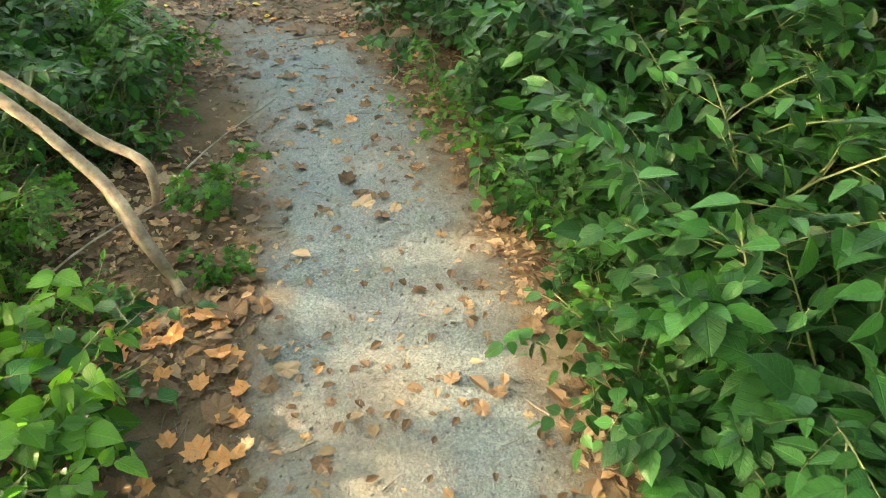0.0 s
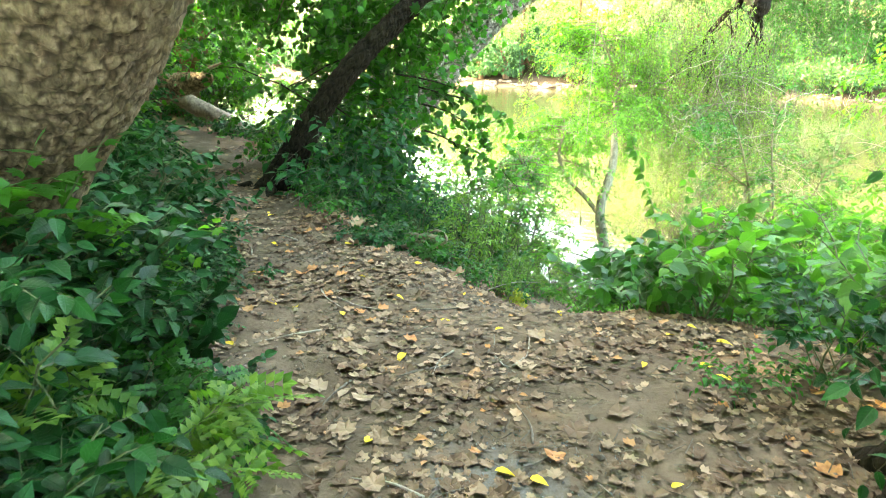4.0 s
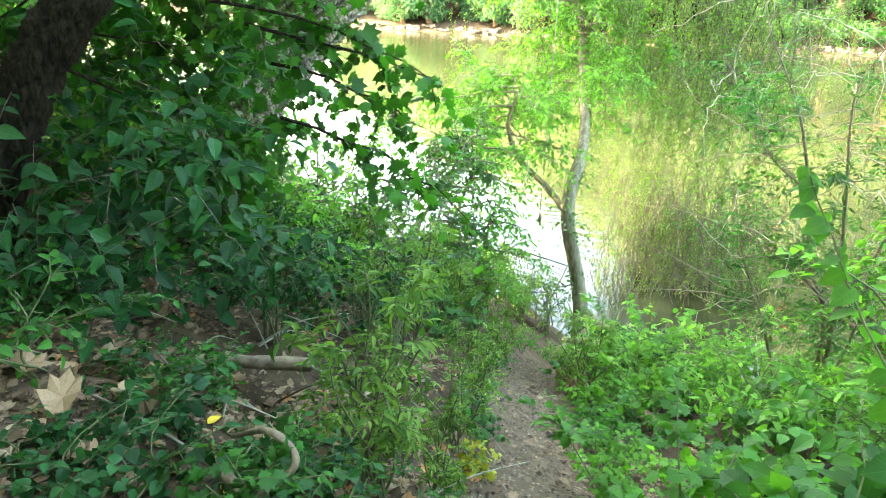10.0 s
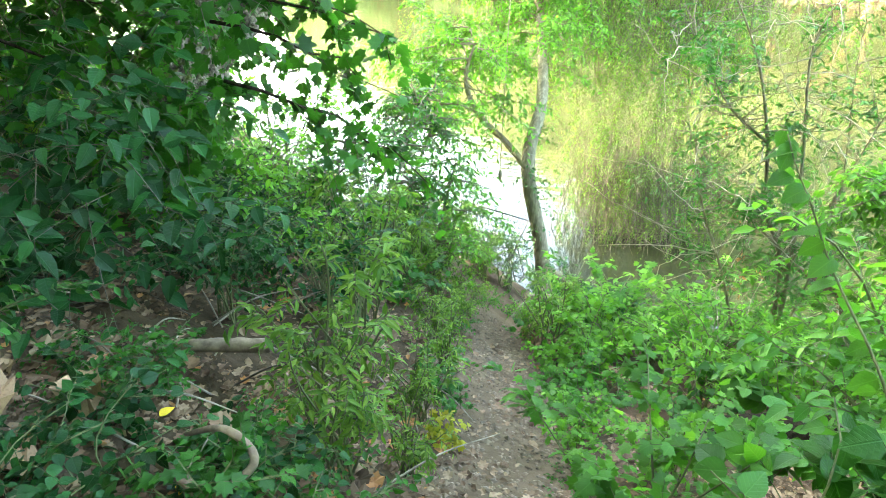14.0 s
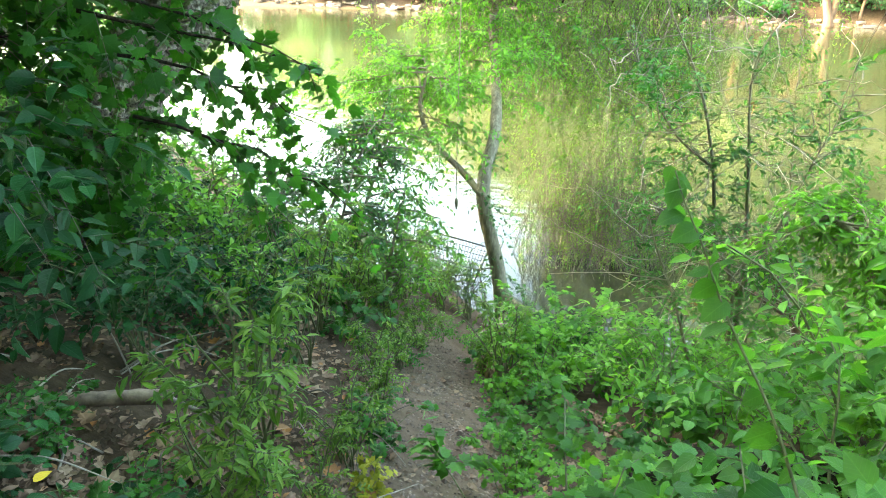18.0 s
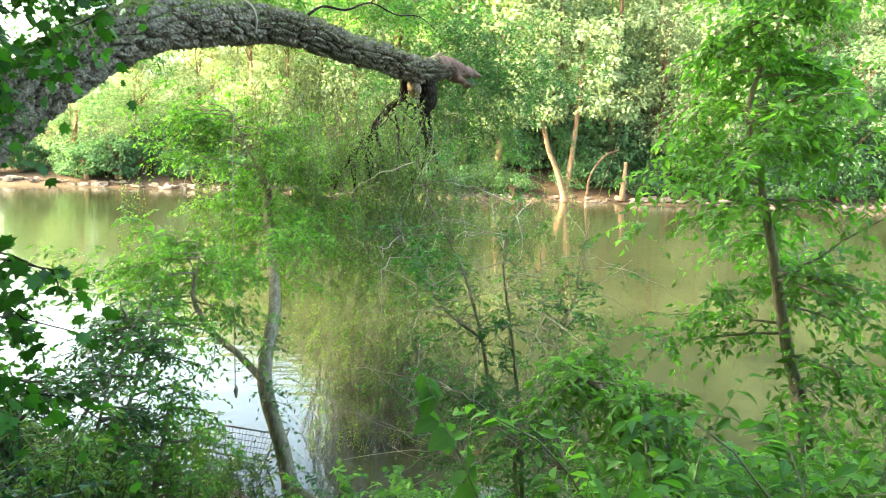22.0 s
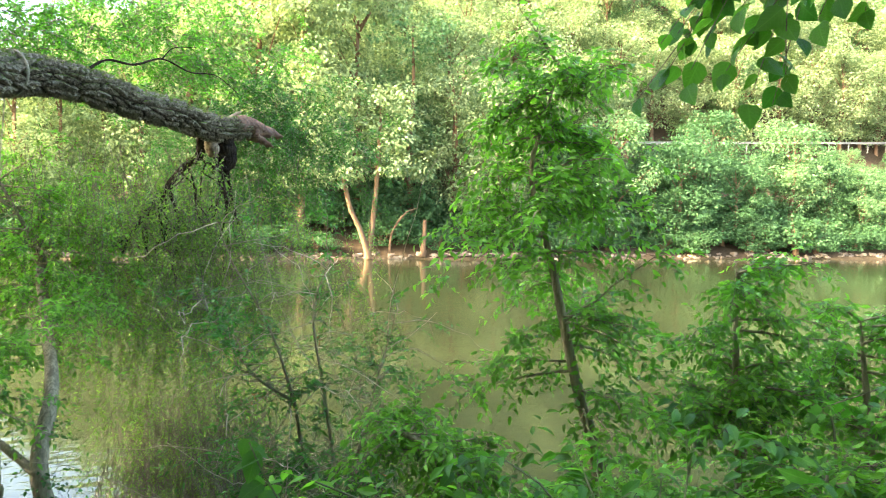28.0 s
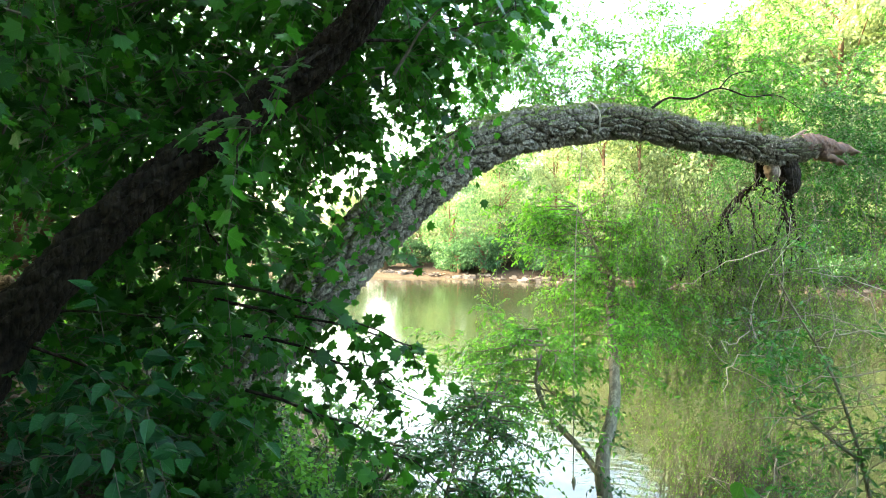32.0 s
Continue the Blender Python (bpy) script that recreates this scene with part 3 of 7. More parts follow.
TRAIL = smooth_line([(1.6, -9), (1.9, -2), (1.95, 3.4), (1.85, 5.2), (1.45, 6.9), (0.85, 8.1), (-0.2, 9.2), (-1.6, 10.1), (-2.8, 10.98), (-3.65, 11.8), (-4.95, 13.1), (-6.3, 13.75), (-8.5, 15.0)], 70)
DESCENT = smooth_line([(0.5, 9.1), (0.15, 10.2), (-0.12, 11.1), (-0.28, 12.4), (-0.55, 13.6), (-0.75, 14.9), (-0.85, 16.6)], 30)
CLEARING = [(-0.9, 9.5), (1.9, 9.3)]
EDGE = np.array([(-60, 52), (-20, 24), (-8.5, 16.9), (-5.0, 14.0), (-3.2, 12.5), (-1.3, 10.8), (0, 10.1), (1.3, 10.2), (3, 10.2), (6, 9.6), (14, 7.5), (60, -2)], float)


def lumps(x, y, scale, seed=0.0):
    return (np.sin(x * 1.7 * scale + 1.3 + seed) * np.cos(y * 1.3 * scale + 0.4 + seed) + 0.6 * np.sin(x * 3.1 * scale - y * 2.3 * scale + seed) + 0.4 * np.sin(y * 5.3 * scale + x * 1.1 * scale + 2 * seed)) / 2


def past_edge(x, y):
    """How far a place lies beyond the top edge of the near bank."""
    slope = np.interp(x, [-60, -8, -2.6, -1.6, 0, 60], [0.9, 1.0, 1.02, 0.86, 1.0, 0.97])
    return (y - np.interp(x, EDGE[:, 0], EDGE[:, 1])) * slope


def height(x, y):
    x, y = np.asarray(x, float), np.asarray(y, float)
    u = past_edge(x, y) + 0.12 * lumps(x, y, 1.1, 2.0)
    s = across(x, y) + 0.9 * lumps(x, y, 0.12, 4.0)
    near = np.interp(u, [-90, -14, -4, -0.3, 0.3, 0.9, 2.3, 3.6, 4.8, 6.4, 7.5, 10, 14], [3, 0.7, 0.1, 0, -0.2, -0.55, -1.2, -1.85, -2.4, -3.15, -3.6, -4.3, -4.6])
    rise = np.interp(along(x, y), [-90, -50, -15, 5, 25, 200], [0.12, 0.2, 0.42, 0.75, 1.0, 1.05])
    far = np.interp(s, [20, FAR - 6, FAR - 1, FAR, FAR + 0.6, FAR + 4, FAR + 22, FAR + 26, FAR + 60, FAR + 120, FAR + 900],
                    [-4.6, -4.5, -3.5, WL - 0.05, WL + 0.35, WL + 1.0, 7.2, 7.4, 38, 85, 90])
    far = np.where(far > -2.0, -2.0 + (far + 2.0) * rise, far)
    z = np.where(u > 14, far, near)
    d, _ = near_line(x, y, TRAIL)
    side = np.clip((d - 0.5) / 1.6, 0, 1)
    flat = np.clip((0.3 - u) / 1.2, 0, 1)
    z = z + side * flat * (0.12 + 0.08 * lumps(x, y, 1.1)) + 0.025 * lumps(x, y, 2.6, 1.0) * np.clip((25 - np.hypot(x, y - 8)) / 10, 0, 1)
    e, t = near_line(x, y, DESCENT)
    z = z - np.clip(1 - (e / 0.7) ** 2, 0, 1) * 0.1 * np.clip(t * 6, 0, 1)
    return z + np.clip((s - FAR - 4) / 20, 0, 1) * 1.5 * lumps(x, y, 0.09, 3.0)


def on_ground(x, y):
    return float(height(x, y))


def make_ground():
    """One sheet: close-meshed about the trail, coarse towards the horizon."""
    inner = np.arange(-9, 9.01, 0.11)
    out = 9 + np.cumsum(0.11 * 1.09 ** np.arange(1, 86))
    ax = np.concatenate([-out[::-1], inner, out])
    ay = ax + 9.0
    x, y = np.meshgrid(ax, ay, indexing="ij")
    z = height(x, y)
    v = np.stack([x, y, z], -1).reshape(-1, 3)
    n = len(ay)
    i = (np.arange(len(ax) - 1)[:, None] * n + np.arange(n - 1)[None]).ravel()
    f = np.stack([i, i + n, i + n + 1, i + 1], -1)
    ob = solid("ground", v, f, SOIL, smooth=True, kind="structure")
    tagged(ob, "brown forest soil with a worn dirt path", "ground")
    d, t = near_line(x, y, TRAIL)
    e, u = near_line(x, y, DESCENT)
    c, _ = near_line(x, y, CLEARING)
    gravel = np.clip(1.25 - d / 0.55, 0, 1) * np.clip((9.2 - y) / 2.2, 0, 1) * (t < 0.6)
    worn = np.maximum.reduce([np.clip(1.7 - d / 0.75, 0, 1), np.clip(1.6 - e / 0.45, 0, 1) * (u > 0), np.clip(1.8 - c / 1.0, 0, 1)])
    for name, values in (("gravel", gravel), ("worn", worn)):
        at = ob.data.attributes.new(name, "FLOAT", "POINT")
        at.data.foreach_set("value", values.astype(np.float32).ravel())
    return ob


def make_water():
    a, s = np.meshgrid(np.linspace(-420, 420, 60), np.linspace(8.0, FAR + 2.2, 12), indexing="ij")
    v = np.stack([NY * a + NX * s, -NX * a + NY * s, np.full(a.shape, WL)], -1).reshape(-1, 3)
    n = 12
    i = (np.arange(59)[:, None] * n + np.arange(n - 1)[None]).ravel()
    ob = solid("water", v, np.stack([i, i + n, i + n + 1, i + 1], -1), WATER, smooth=True, kind="structure")
    return tagged(ob, "slow murky green river water", "water")


# ---------------------------------------------------------------- plants
def shrub_mesh(seed, shape, leaf, tall, wide, count, k, size, stems=6, droop=0.3, arch=0.5, flat=0.7, low=0.25, stalk=STEM):
    """The leaves and the stems of one shrub, about its own foot."""
    g = np.random.default_rng(seed)
    lines, rows = [], []
    for m in range(stems):
        a = 2 * np.pi * (m + g.uniform(-0.3, 0.3)) / stems
        reach = wide * g.uniform(0.45, 1.0)
        top = tall * g.uniform(0.65, 1.0)
        q = np.linspace(0, 1, 7)
        r = reach * q ** (1.0 + arch)
        z = top * (q - 0.35 * arch * q**3) / (1 - 0.35 * arch)
        line = np.stack([np.cos(a) * r + 0.03 * g.normal() + 0.05 * np.sin(q * 5 + m), np.sin(a) * r + 0.05 * np.cos(q * 4 + m), z], -1)
        lines.append(line)
        rows.append(tube(np.c_[line, np.linspace(0.0055, 0.002, 7) * (0.6 + tall)], 4))
    lines = np.array(lines)
    pick = g.integers(0, stems, count)
    q = low + (1 - low) * g.random(count) ** 0.75
    at = q * 6
    i = np.minimum(at.astype(int), 5)
    fr = (at - i)[:, None]
    starts = lines[pick, i] * (1 - fr) + lines[pick, i + 1] * fr
    out = starts * (1, 1, 0)
    ways = unit(out + g.normal(size=(count, 3)) * 0.25 * wide + 1e-4) + np.stack([g.normal(size=count) * 0.6, g.normal(size=count) * 0.6, g.uniform(-0.1, 0.7, count)], -1)
    leaves, twigs = sprays(g, starts, ways, g.uniform(0.5, 1.0, count) * max(0.14, wide * 0.5), k, shape, size, droop, flat)
    rows.append(twigs)
    return mesh_data("foliage", *leaves, leaf, True), mesh_data("stem", *join(rows), stalk)


def plant(name, meshes, x, y, turn, scale, label, category, group, sink=0.03, z=None, lean=(0, 0)):
    ob = new(name)
    ob.empty_display_size = 0.1
    m = pose(x, y, (on_ground(x, y) if z is None else z) - sink, lean[0], lean[1], math.degrees(turn))
    ob.matrix_basis = m @ Matrix.Diagonal((scale, scale, scale, 1))
    tagged(ob, label, category, group)
    for me in meshes:
        p = new(me.name, me)
        p.parent = ob
        if me.name[:5] in ("folia", "stem", "stem.", "crown"):
            p["kind"] = "stuff"
    return ob


def limb(rows, material, name, parent, n=24, sides=10, rough=0.10, seed=0, label=""):
    """A trunk or a limb through rows of x, y, z, radius."""
    return solid(name, *tube(rows, sides, n, rough, seed), material, parent, label, smooth=True)


def branch_lines(g, starts, ways, lengths, wiggle=0.25, droop=0.1, n=7):
    """Curved branch lines (m, n, 3)."""
    q = np.linspace(0, 1, n)
    w = unit(ways)
    bend = g.normal(size=w.shape) * wiggle
    wob = g.normal(size=(len(w), n, 3)) * 0.03 * np.linspace(0, 1, n)[None, :, None]
    l = np.asarray(lengths).reshape(-1, 1, 1)
    return starts[:, None] + l * (w[:, None] * q[None, :, None] + (bend[:, None] - (0, 0, droop)) * (q**2)[None, :, None] + wob)


def leafy(g, lines, per, length, k, shape, size, droop=0.25, from_=0.25, flat=0.7, aim=(0, 0, 0), spread=1.0):
    """Leafy sprays all along branch lines. Returns leaves and twigs."""
    m, n, _ = lines.shape
    pick = np.repeat(np.arange(m), per)
    q = from_ + (1 - from_) * g.random(len(pick))
    at = q * (n - 1)
    i = np.minimum(at.astype(int), n - 2)
    fr = (at - i)[:, None]
    starts = lines[pick, i] * (1 - fr) + lines[pick, i + 1] * fr
    ways = unit(lines[pick, i + 1] - lines[pick, i]) * 0.8 + g.normal(size=(len(pick), 3)) * (0.7, 0.7, 0.45) + np.asarray(aim)
    return sprays(g, starts, ways, g.uniform(0.6, 1.2, len(pick)) * length, k, shape, size, droop, flat, spread=spread)

# ---------------------------------------------------------------- the far bank
FORK_TREE = (float(along(17.0, 67.9)), float(across(17.0, 68.4)))
def far_tree_mesh(seed, tall, wide, lobes, per, size, base, leaf):
    """A far broadleaf tree: a tapered trunk that forks into limbs, and a crown of leaf clumps round them."""
    g = np.random.default_rng(seed)
    rows = [tube([(0, 0, -0.6, 0.32), (0.1, 0.05, tall * 0.15, 0.25), (0.2 * g.normal(), 0.2 * g.normal(), tall * 0.55, 0.16), (0.3 * g.normal(), 0.3 * g.normal(), tall * 0.92, 0.04)], 7, 12, 0.06, seed)]
    a = g.uniform(0, 2 * np.pi, lobes)
    zq = base + (1 - base) * g.random(lobes) ** 0.8
    r = wide * np.sqrt(np.clip(1 - ((zq - 0.55) / 0.52) ** 2, 0.03, 1)) * g.uniform(0.35, 1.0, lobes)
    c = np.stack([np.cos(a) * r, np.sin(a) * r, zq * tall], -1)
    for k in range(0, lobes, 3):
        foot = np.array([0, 0, max(c[k, 2] - 0.9 * r[k] - 0.8, tall * 0.12)])
        mid = 0.5 * (foot + c[k]) + (0, 0, 0.25)
        rows.append(tube([(*foot, 0.085), (*mid, 0.05), (*c[k], 0.018)], 4, 5))
    n = lobes * per
    at = np.repeat(c, per, 0)
    d = unit(g.normal(size=(n, 3)))
    rad = g.uniform(0.4, 1.0, (n, 1)) ** 0.6 * np.repeat(g.uniform(0.7, 1.5, lobes), per)[:, None] * wide * 0.30
    p = at + d * rad * (1.15, 1.15, 0.7)
    p[:, 2] = np.maximum(p[:, 2], 0.3)
    ahead = d + g.normal(size=(n, 3)) * 0.5 - (0, 0, 0.6)
    leaves = scatter("flake", p, ahead, d * 0.5 + (0, 0, 0.8) + g.normal(size=(n, 3)) * 0.35, size * g.uniform(0.5, 1.3, n))
    return mesh_data("crown", *leaves, leaf), mesh_data("trunk", *join(rows), BARK_FAR, True)


def make_far_bank():
    g = np.random.default_rng(3)
    tall = (15, 19, 12, 22, 9, 17, 20)
    kinds = [far_tree_mesh(11, 15, 4.2, 52, 190, 0.29, 0.14, LEAF_FAR_HAZY), far_tree_mesh(12, 19, 4.6, 60, 190, 0.30, 0.18, LEAF_FAR_HAZY), far_tree_mesh(13, 12, 3.8, 46, 190, 0.28, 0.06, LEAF_FAR_B), far_tree_mesh(14, 22, 4.8, 64, 190, 0.33, 0.25, LEAF_FAR_HAZY), far_tree_mesh(15, 9, 3.6, 42, 190, 0.27, 0.02, LEAF_SCRUB), far_tree_mesh(16, 17, 4.8, 50, 130, 0.38, 0.15, LEAF_FAR_B), far_tree_mesh(17, 20, 5.0, 54, 130, 0.40, 0.15, LEAF_FAR_B)]
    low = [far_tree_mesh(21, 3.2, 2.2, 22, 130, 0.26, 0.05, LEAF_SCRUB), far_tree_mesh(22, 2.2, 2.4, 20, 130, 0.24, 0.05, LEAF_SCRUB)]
    spots = []
    for s0, step, pick in ((FAR + 5, 4.6, (0, 2, 4, 2)), (FAR + 11, 5.4, (0, 1, 2)), (FAR + 19, 6.2, (1, 3, 0)), (FAR + 31, 6.0, (0, 1, 2)), (FAR + 39, 6.5, (1, 0)), (FAR + 48, 7.5, (5, 6)), (FAR + 58, 8, (5, 6)), (FAR + 70, 9, (6, 5)), (FAR + 84, 10, (6, 5)), (FAR + 100, 11, (6, 5))):
        a = -150.0
        while a < 210:
            spots.append((a + g.uniform(-1.5, 1.5), s0 + g.uniform(-2, 2), pick[g.integers(len(pick))]))
            a += step * (1 + 0.010 * max(0, -a - 10) + 0.001 * max(0, a - 60)) * g.uniform(0.75, 1.25)
    for a, s, k in spots:
        if s < FAR + 8 and abs(a - FORK_TREE[0]) < 2.5:
            continue
        if a < 0 and s > FAR + 55 or a < -60 and s > FAR + 21:
            continue
        x, y, _ = world(a, s)
        size = g.uniform(0.85, 1.15) * np.interp(a, [-100, -50, -30, -10, 10, 30], [0.8, 0.8, 0.95, 1.3, 1.3, 1.15])
        if -38 < a < 5 and s < FAR + 25 and g.random() < 0.6:
            k = (1, 3)[g.integers(2)]
        if a < 0:
            # Upstream the valley opens and the skyline sinks; trees are sized to fit it from the camera.
            line = np.interp(a * 68 / (s - 10), [-100, -65, -54, -45, -37, -30, -19, -10, 0], [4, 6, 8.5, 11.5, 14, 16.5, 20, 26, 40])
            size = min(size, (1.3 + (line - 1.3) * (s - 10) / 68 * g.uniform(0.85, 1.0) - on_ground(x, y)) / (tall[k] * 1.1))
            if size < 0.3:
                continue
        if 40 < a < 126 and s < FAR + 26:
            # Below the road the trees stay low enough to leave the rail in sight.
            k = (4, 4, 2)[g.integers(3)]
            room = 1.3 + (np.interp(a, [46, 122], [11.2, 14.6]) - 1.3) * s / (FAR + 23.5) - on_ground(x, y)
            if g.random() < 0.8:
                size = min(size, room * g.uniform(0.75, 1.02) / (tall[k] * 1.12))
            if size < 0.3:
                continue
        plant("tree", kinds[k], x, y, g.uniform(0, 6.3), size, "sunlit broadleaf tree on the far river bank", "tree", "trees on the far bank", 0.1)
    a = -130.0
    while a < 120:
        s = FAR + g.uniform(1.6, 4.5)
        if abs(a - FORK_TREE[0]) > 2.0 or s > FAR + 3:
            x, y, _ = world(a, s)
            plant("waterside_shrub", low[g.integers(2)], x, y, g.uniform(0, 6.3), g.uniform(0.7, 1.4), "leafy green shrub at the far waterline", "shrub", "shrubs on the far bank", 0.05)
        a += g.uniform(1.8, 3.8) * (1 + 0.01 * max(0, -a - 10))
    for a in np.arange(-40, 112, 3.2):
        x, y, _ = world(a + g.uniform(-1, 1), FAR + g.uniform(5.5, 9.5))
        plant("waterside_shrub", low[g.integers(2)], x, y, g.uniform(0, 6.3), g.uniform(1.0, 1.7), "dark leafy scrub under the far trees", "shrub", "shrubs on the far bank", 0.05)


def make_far_stones():
    """The strip of stones along the far waterline."""
    g = np.random.default_rng(5)
    n = 900
    a = np.concatenate([g.uniform(-60, 110, 750), g.uniform(-140, -60, 150)])
    s = FAR + 0.15 + np.abs(g.normal(size=n)) * 0.5
    x, y = NY * a + NX * s, -NX * a + NY * s
    z = height(x, y)
    lv = unit(np.array([(1, 1, 1), (1, 1, -1), (1, -1, 1), (1, -1, -1), (-1, 1, 1), (-1, 1, -1), (-1, -1, 1), (-1, -1, -1)], float))
    lf = np.array([(0, 2, 3, 1), (4, 5, 7, 6), (0, 1, 5, 4), (2, 6, 7, 3), (0, 4, 6, 2), (1, 3, 7, 5)])
    size = g.uniform(0.1, 0.42, (n, 1, 1)) * g.uniform(0.6, 1.3, (n, 1, 3)) * (1.3, 1.1, 0.6)
    v = np.stack([x, y, z + 0.03], -1)[:, None] + lv[None] * size + g.normal(size=(n, 8, 3)) * 0.05
    f = lf[None] + (np.arange(n) * 8)[:, None, None]
    ob = solid("stones", v.reshape(-1, 3), f.reshape(-1, 4), STONE, kind="stuff")
    tagged(ob, "pale brown stones along the far waterline", "stones")

# ---------------------------------------------------------------- the scene, space by space
make_ground()
make_water()


def stuff(name, mesh, material, parent, label=""):
    return solid(name, *mesh, material, parent, label, True, "stuff")


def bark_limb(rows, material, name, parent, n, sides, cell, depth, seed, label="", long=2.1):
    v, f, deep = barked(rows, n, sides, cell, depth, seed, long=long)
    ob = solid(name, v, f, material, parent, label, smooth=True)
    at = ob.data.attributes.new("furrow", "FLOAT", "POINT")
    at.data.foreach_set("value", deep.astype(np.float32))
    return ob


def shade_crown(parent, centre, wide, tall, lobes, per, leaf, seed, label):
    """An unseen leafy crown added overhead to block skylight: clumps of leaves on limbs that spread from the stem."""
    g = np.random.default_rng(seed)
    c = np.array(centre) + g.uniform(-1, 1, (lobes, 3)) * (wide, wide, tall)
    n = lobes * per
    d = unit(g.normal(size=(n, 3)))
    p = np.repeat(c, per, 0) + d * g.uniform(0.2, 1.0, (n, 1)) * (0.9, 0.9, 0.5)
    stuff("crown", scatter("flake", p, d - (0, 0, 0.5), d * 0.4 + (0, 0, 0.8) + g.normal(size=(n, 3)) * 0.3, g.uniform(0.12, 0.24, n)), leaf, parent, label)
    low = np.array(centre) - (0, 0, tall * 1.2)
    for k in range(0, lobes, 4):
        limb([(*low, 0.05), (*(0.5 * (low + c[k]) + (0, 0, 0.2)), 0.035), (*c[k], 0.012)], BARK_DARK, "limb", parent, 8, 6, 0.08, seed + k)


# ---- large trees near the path
def make_right_tree():
    x, y = 2.12, 8.62
    t = thing("tree", (0, 0, 0), "upright dark trunk hung with ivy beside the path", "tree")
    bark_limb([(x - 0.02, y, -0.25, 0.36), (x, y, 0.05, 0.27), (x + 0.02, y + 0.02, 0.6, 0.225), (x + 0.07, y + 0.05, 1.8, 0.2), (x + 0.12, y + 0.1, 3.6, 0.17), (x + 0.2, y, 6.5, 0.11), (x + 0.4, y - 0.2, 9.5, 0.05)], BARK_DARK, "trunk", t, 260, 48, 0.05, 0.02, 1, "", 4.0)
    for k, a in enumerate((0.6, 2.4, 3.9, 5.2)):
        c, s = math.cos(a), math.sin(a)
        limb([(x + 0.2 * c, y + 0.2 * s, 0.2, 0.08), (x + 0.36 * c, y + 0.36 * s, 0.06, 0.06), (x + 0.62 * c, y + 0.62 * s, -0.04, 0.03), (x + 0.85 * c, y + 0.85 * s, -0.15, 0.012)], BARK_DARK, "root", t, 14, 8, 0.1, 20 + k)
    g = np.random.default_rng(31)
    n = 300
    h = g.uniform(0.05, 3.6, n)
    a = g.uniform(0, 2 * np.pi, n)
    out = np.stack([np.cos(a), np.sin(a), 0 * a], -1)
    st = np.array([x, y, 0]) + np.stack([0.04 * h, 0.025 * h, h], -1) + out * 0.2
    lv, tw = sprays(g, st, out + g.normal(size=(n, 3)) * 0.5, g.uniform(0.12, 0.36, n), 6, "ovate", 0.085, 0.5, 0.5)
    stuff("ivy", lv, LEAF_DEEP, t, "dark green ivy leaves")
    stuff("ivy_stem", tw, TWIG, t)
    # Out of view; added to darken the bushes right of the path.
    shade_crown(t, (4.6, 4.4, 5.4), 2.2, 1.0, 36, 130, LEAF_MAPLE, 405, "drooping side of the crown")
    shade_crown(t, (2.3, 7.6, 7.2), 3.6, 1.6, 60, 150, LEAF_MAPLE, 401, "leafy crown high over the path")


def make_left_tree():
    t = thing("tree", (0, 0, 0), "thick leaning trunk with flaky brown bark", "tree")
    bark_limb([(-2.55, 8.2, -0.3, 0.52), (-2.15, 8.15, 0.15, 0.42), (-1.42, 8.1, 0.93, 0.36), (-0.82, 8.1, 1.5, 0.34), (-0.15, 8.1, 2.4, 0.3), (0.35, 8.0, 3.6, 0.25), (0.9, 7.8, 6.0, 0.14)], BARK_FLAKY, "trunk", t, 420, 110, 0.06, 0.013, 2, "", 1.4)
    for k, a in enumerate((-0.5, 0.7, 2.0, 4.6)):
        c, s = math.cos(a), math.sin(a)
        limb([(-2.25 + 0.3 * c, 8.15 + 0.3 * s, 0.2, 0.12), (-2.25 + 0.6 * c, 8.15 + 0.6 * s, 0.12, 0.08), (-2.25 + 1.0 * c, 8.15 + 1.0 * s, -0.02, 0.03)], BARK_FLAKY, "root", t, 14, 8, 0.12, 30 + k)
    g = np.random.default_rng(32)
    n = 60
    h = g.uniform(0.0, 0.6, n)
    a = g.uniform(-1.9, 1.0, n)
    out = np.stack([np.cos(a), np.sin(a), 0 * a], -1)
    st = np.array([-2.2, 8.15, 0]) + np.stack([0.8 * h, 0 * h, h], -1) + out * 0.4
    lv, tw = sprays(g, st, out + g.normal(size=(n, 3)) * 0.4, g.uniform(0.15, 0.4, n), 6, "round", 0.10, 0.4, 0.5)
    stuff("ivy", lv, LEAF_DEEP, t, "dark broad creeper leaves")
    stuff("ivy_stem", tw, TWIG, t)
    shade_crown(t, (0.6, 6.0, 7.4), 4.0, 1.4, 60, 150, LEAF_MAPLE, 402, "leafy crown high over the path")


def within(lines):
    """The branches of the maple that stay landward of an outline fitted to the camera's view."""
    dx, dy = lines[:, :, 0] - 0.35, lines[:, :, 1] - 9.9
    rise = np.arctan2(lines[:, :, 2] - 1.3, np.hypot(dx, dy))
    return lines[(np.arctan2(dx, dy) < np.interp(rise, [0.0, 0.1, 0.21, 0.35], [-0.46, -0.40, -0.32, -0.23])).all(1)]


def beside_trunk(lines, trunk, g, gap=0.075):
    """The branches that don't hide a trunk from the camera in the clearing, and a quarter of the others."""
    eye = np.array((0.3, 9.9, 1.3))
    axis = smooth_line(np.array(trunk)[1:9, :3], 60) - eye
    p = lines[:, ::2] - eye
    near = np.arccos(np.clip(np.einsum("bkc,tc->bkt", unit(p), unit(axis)), -1, 1))
    front = np.linalg.norm(p, axis=2)[..., None] < np.linalg.norm(axis, axis=1) + 0.1
    return lines[~((near < gap) & front).any((1, 2)) | (g.random(len(lines)) < 0.25)]


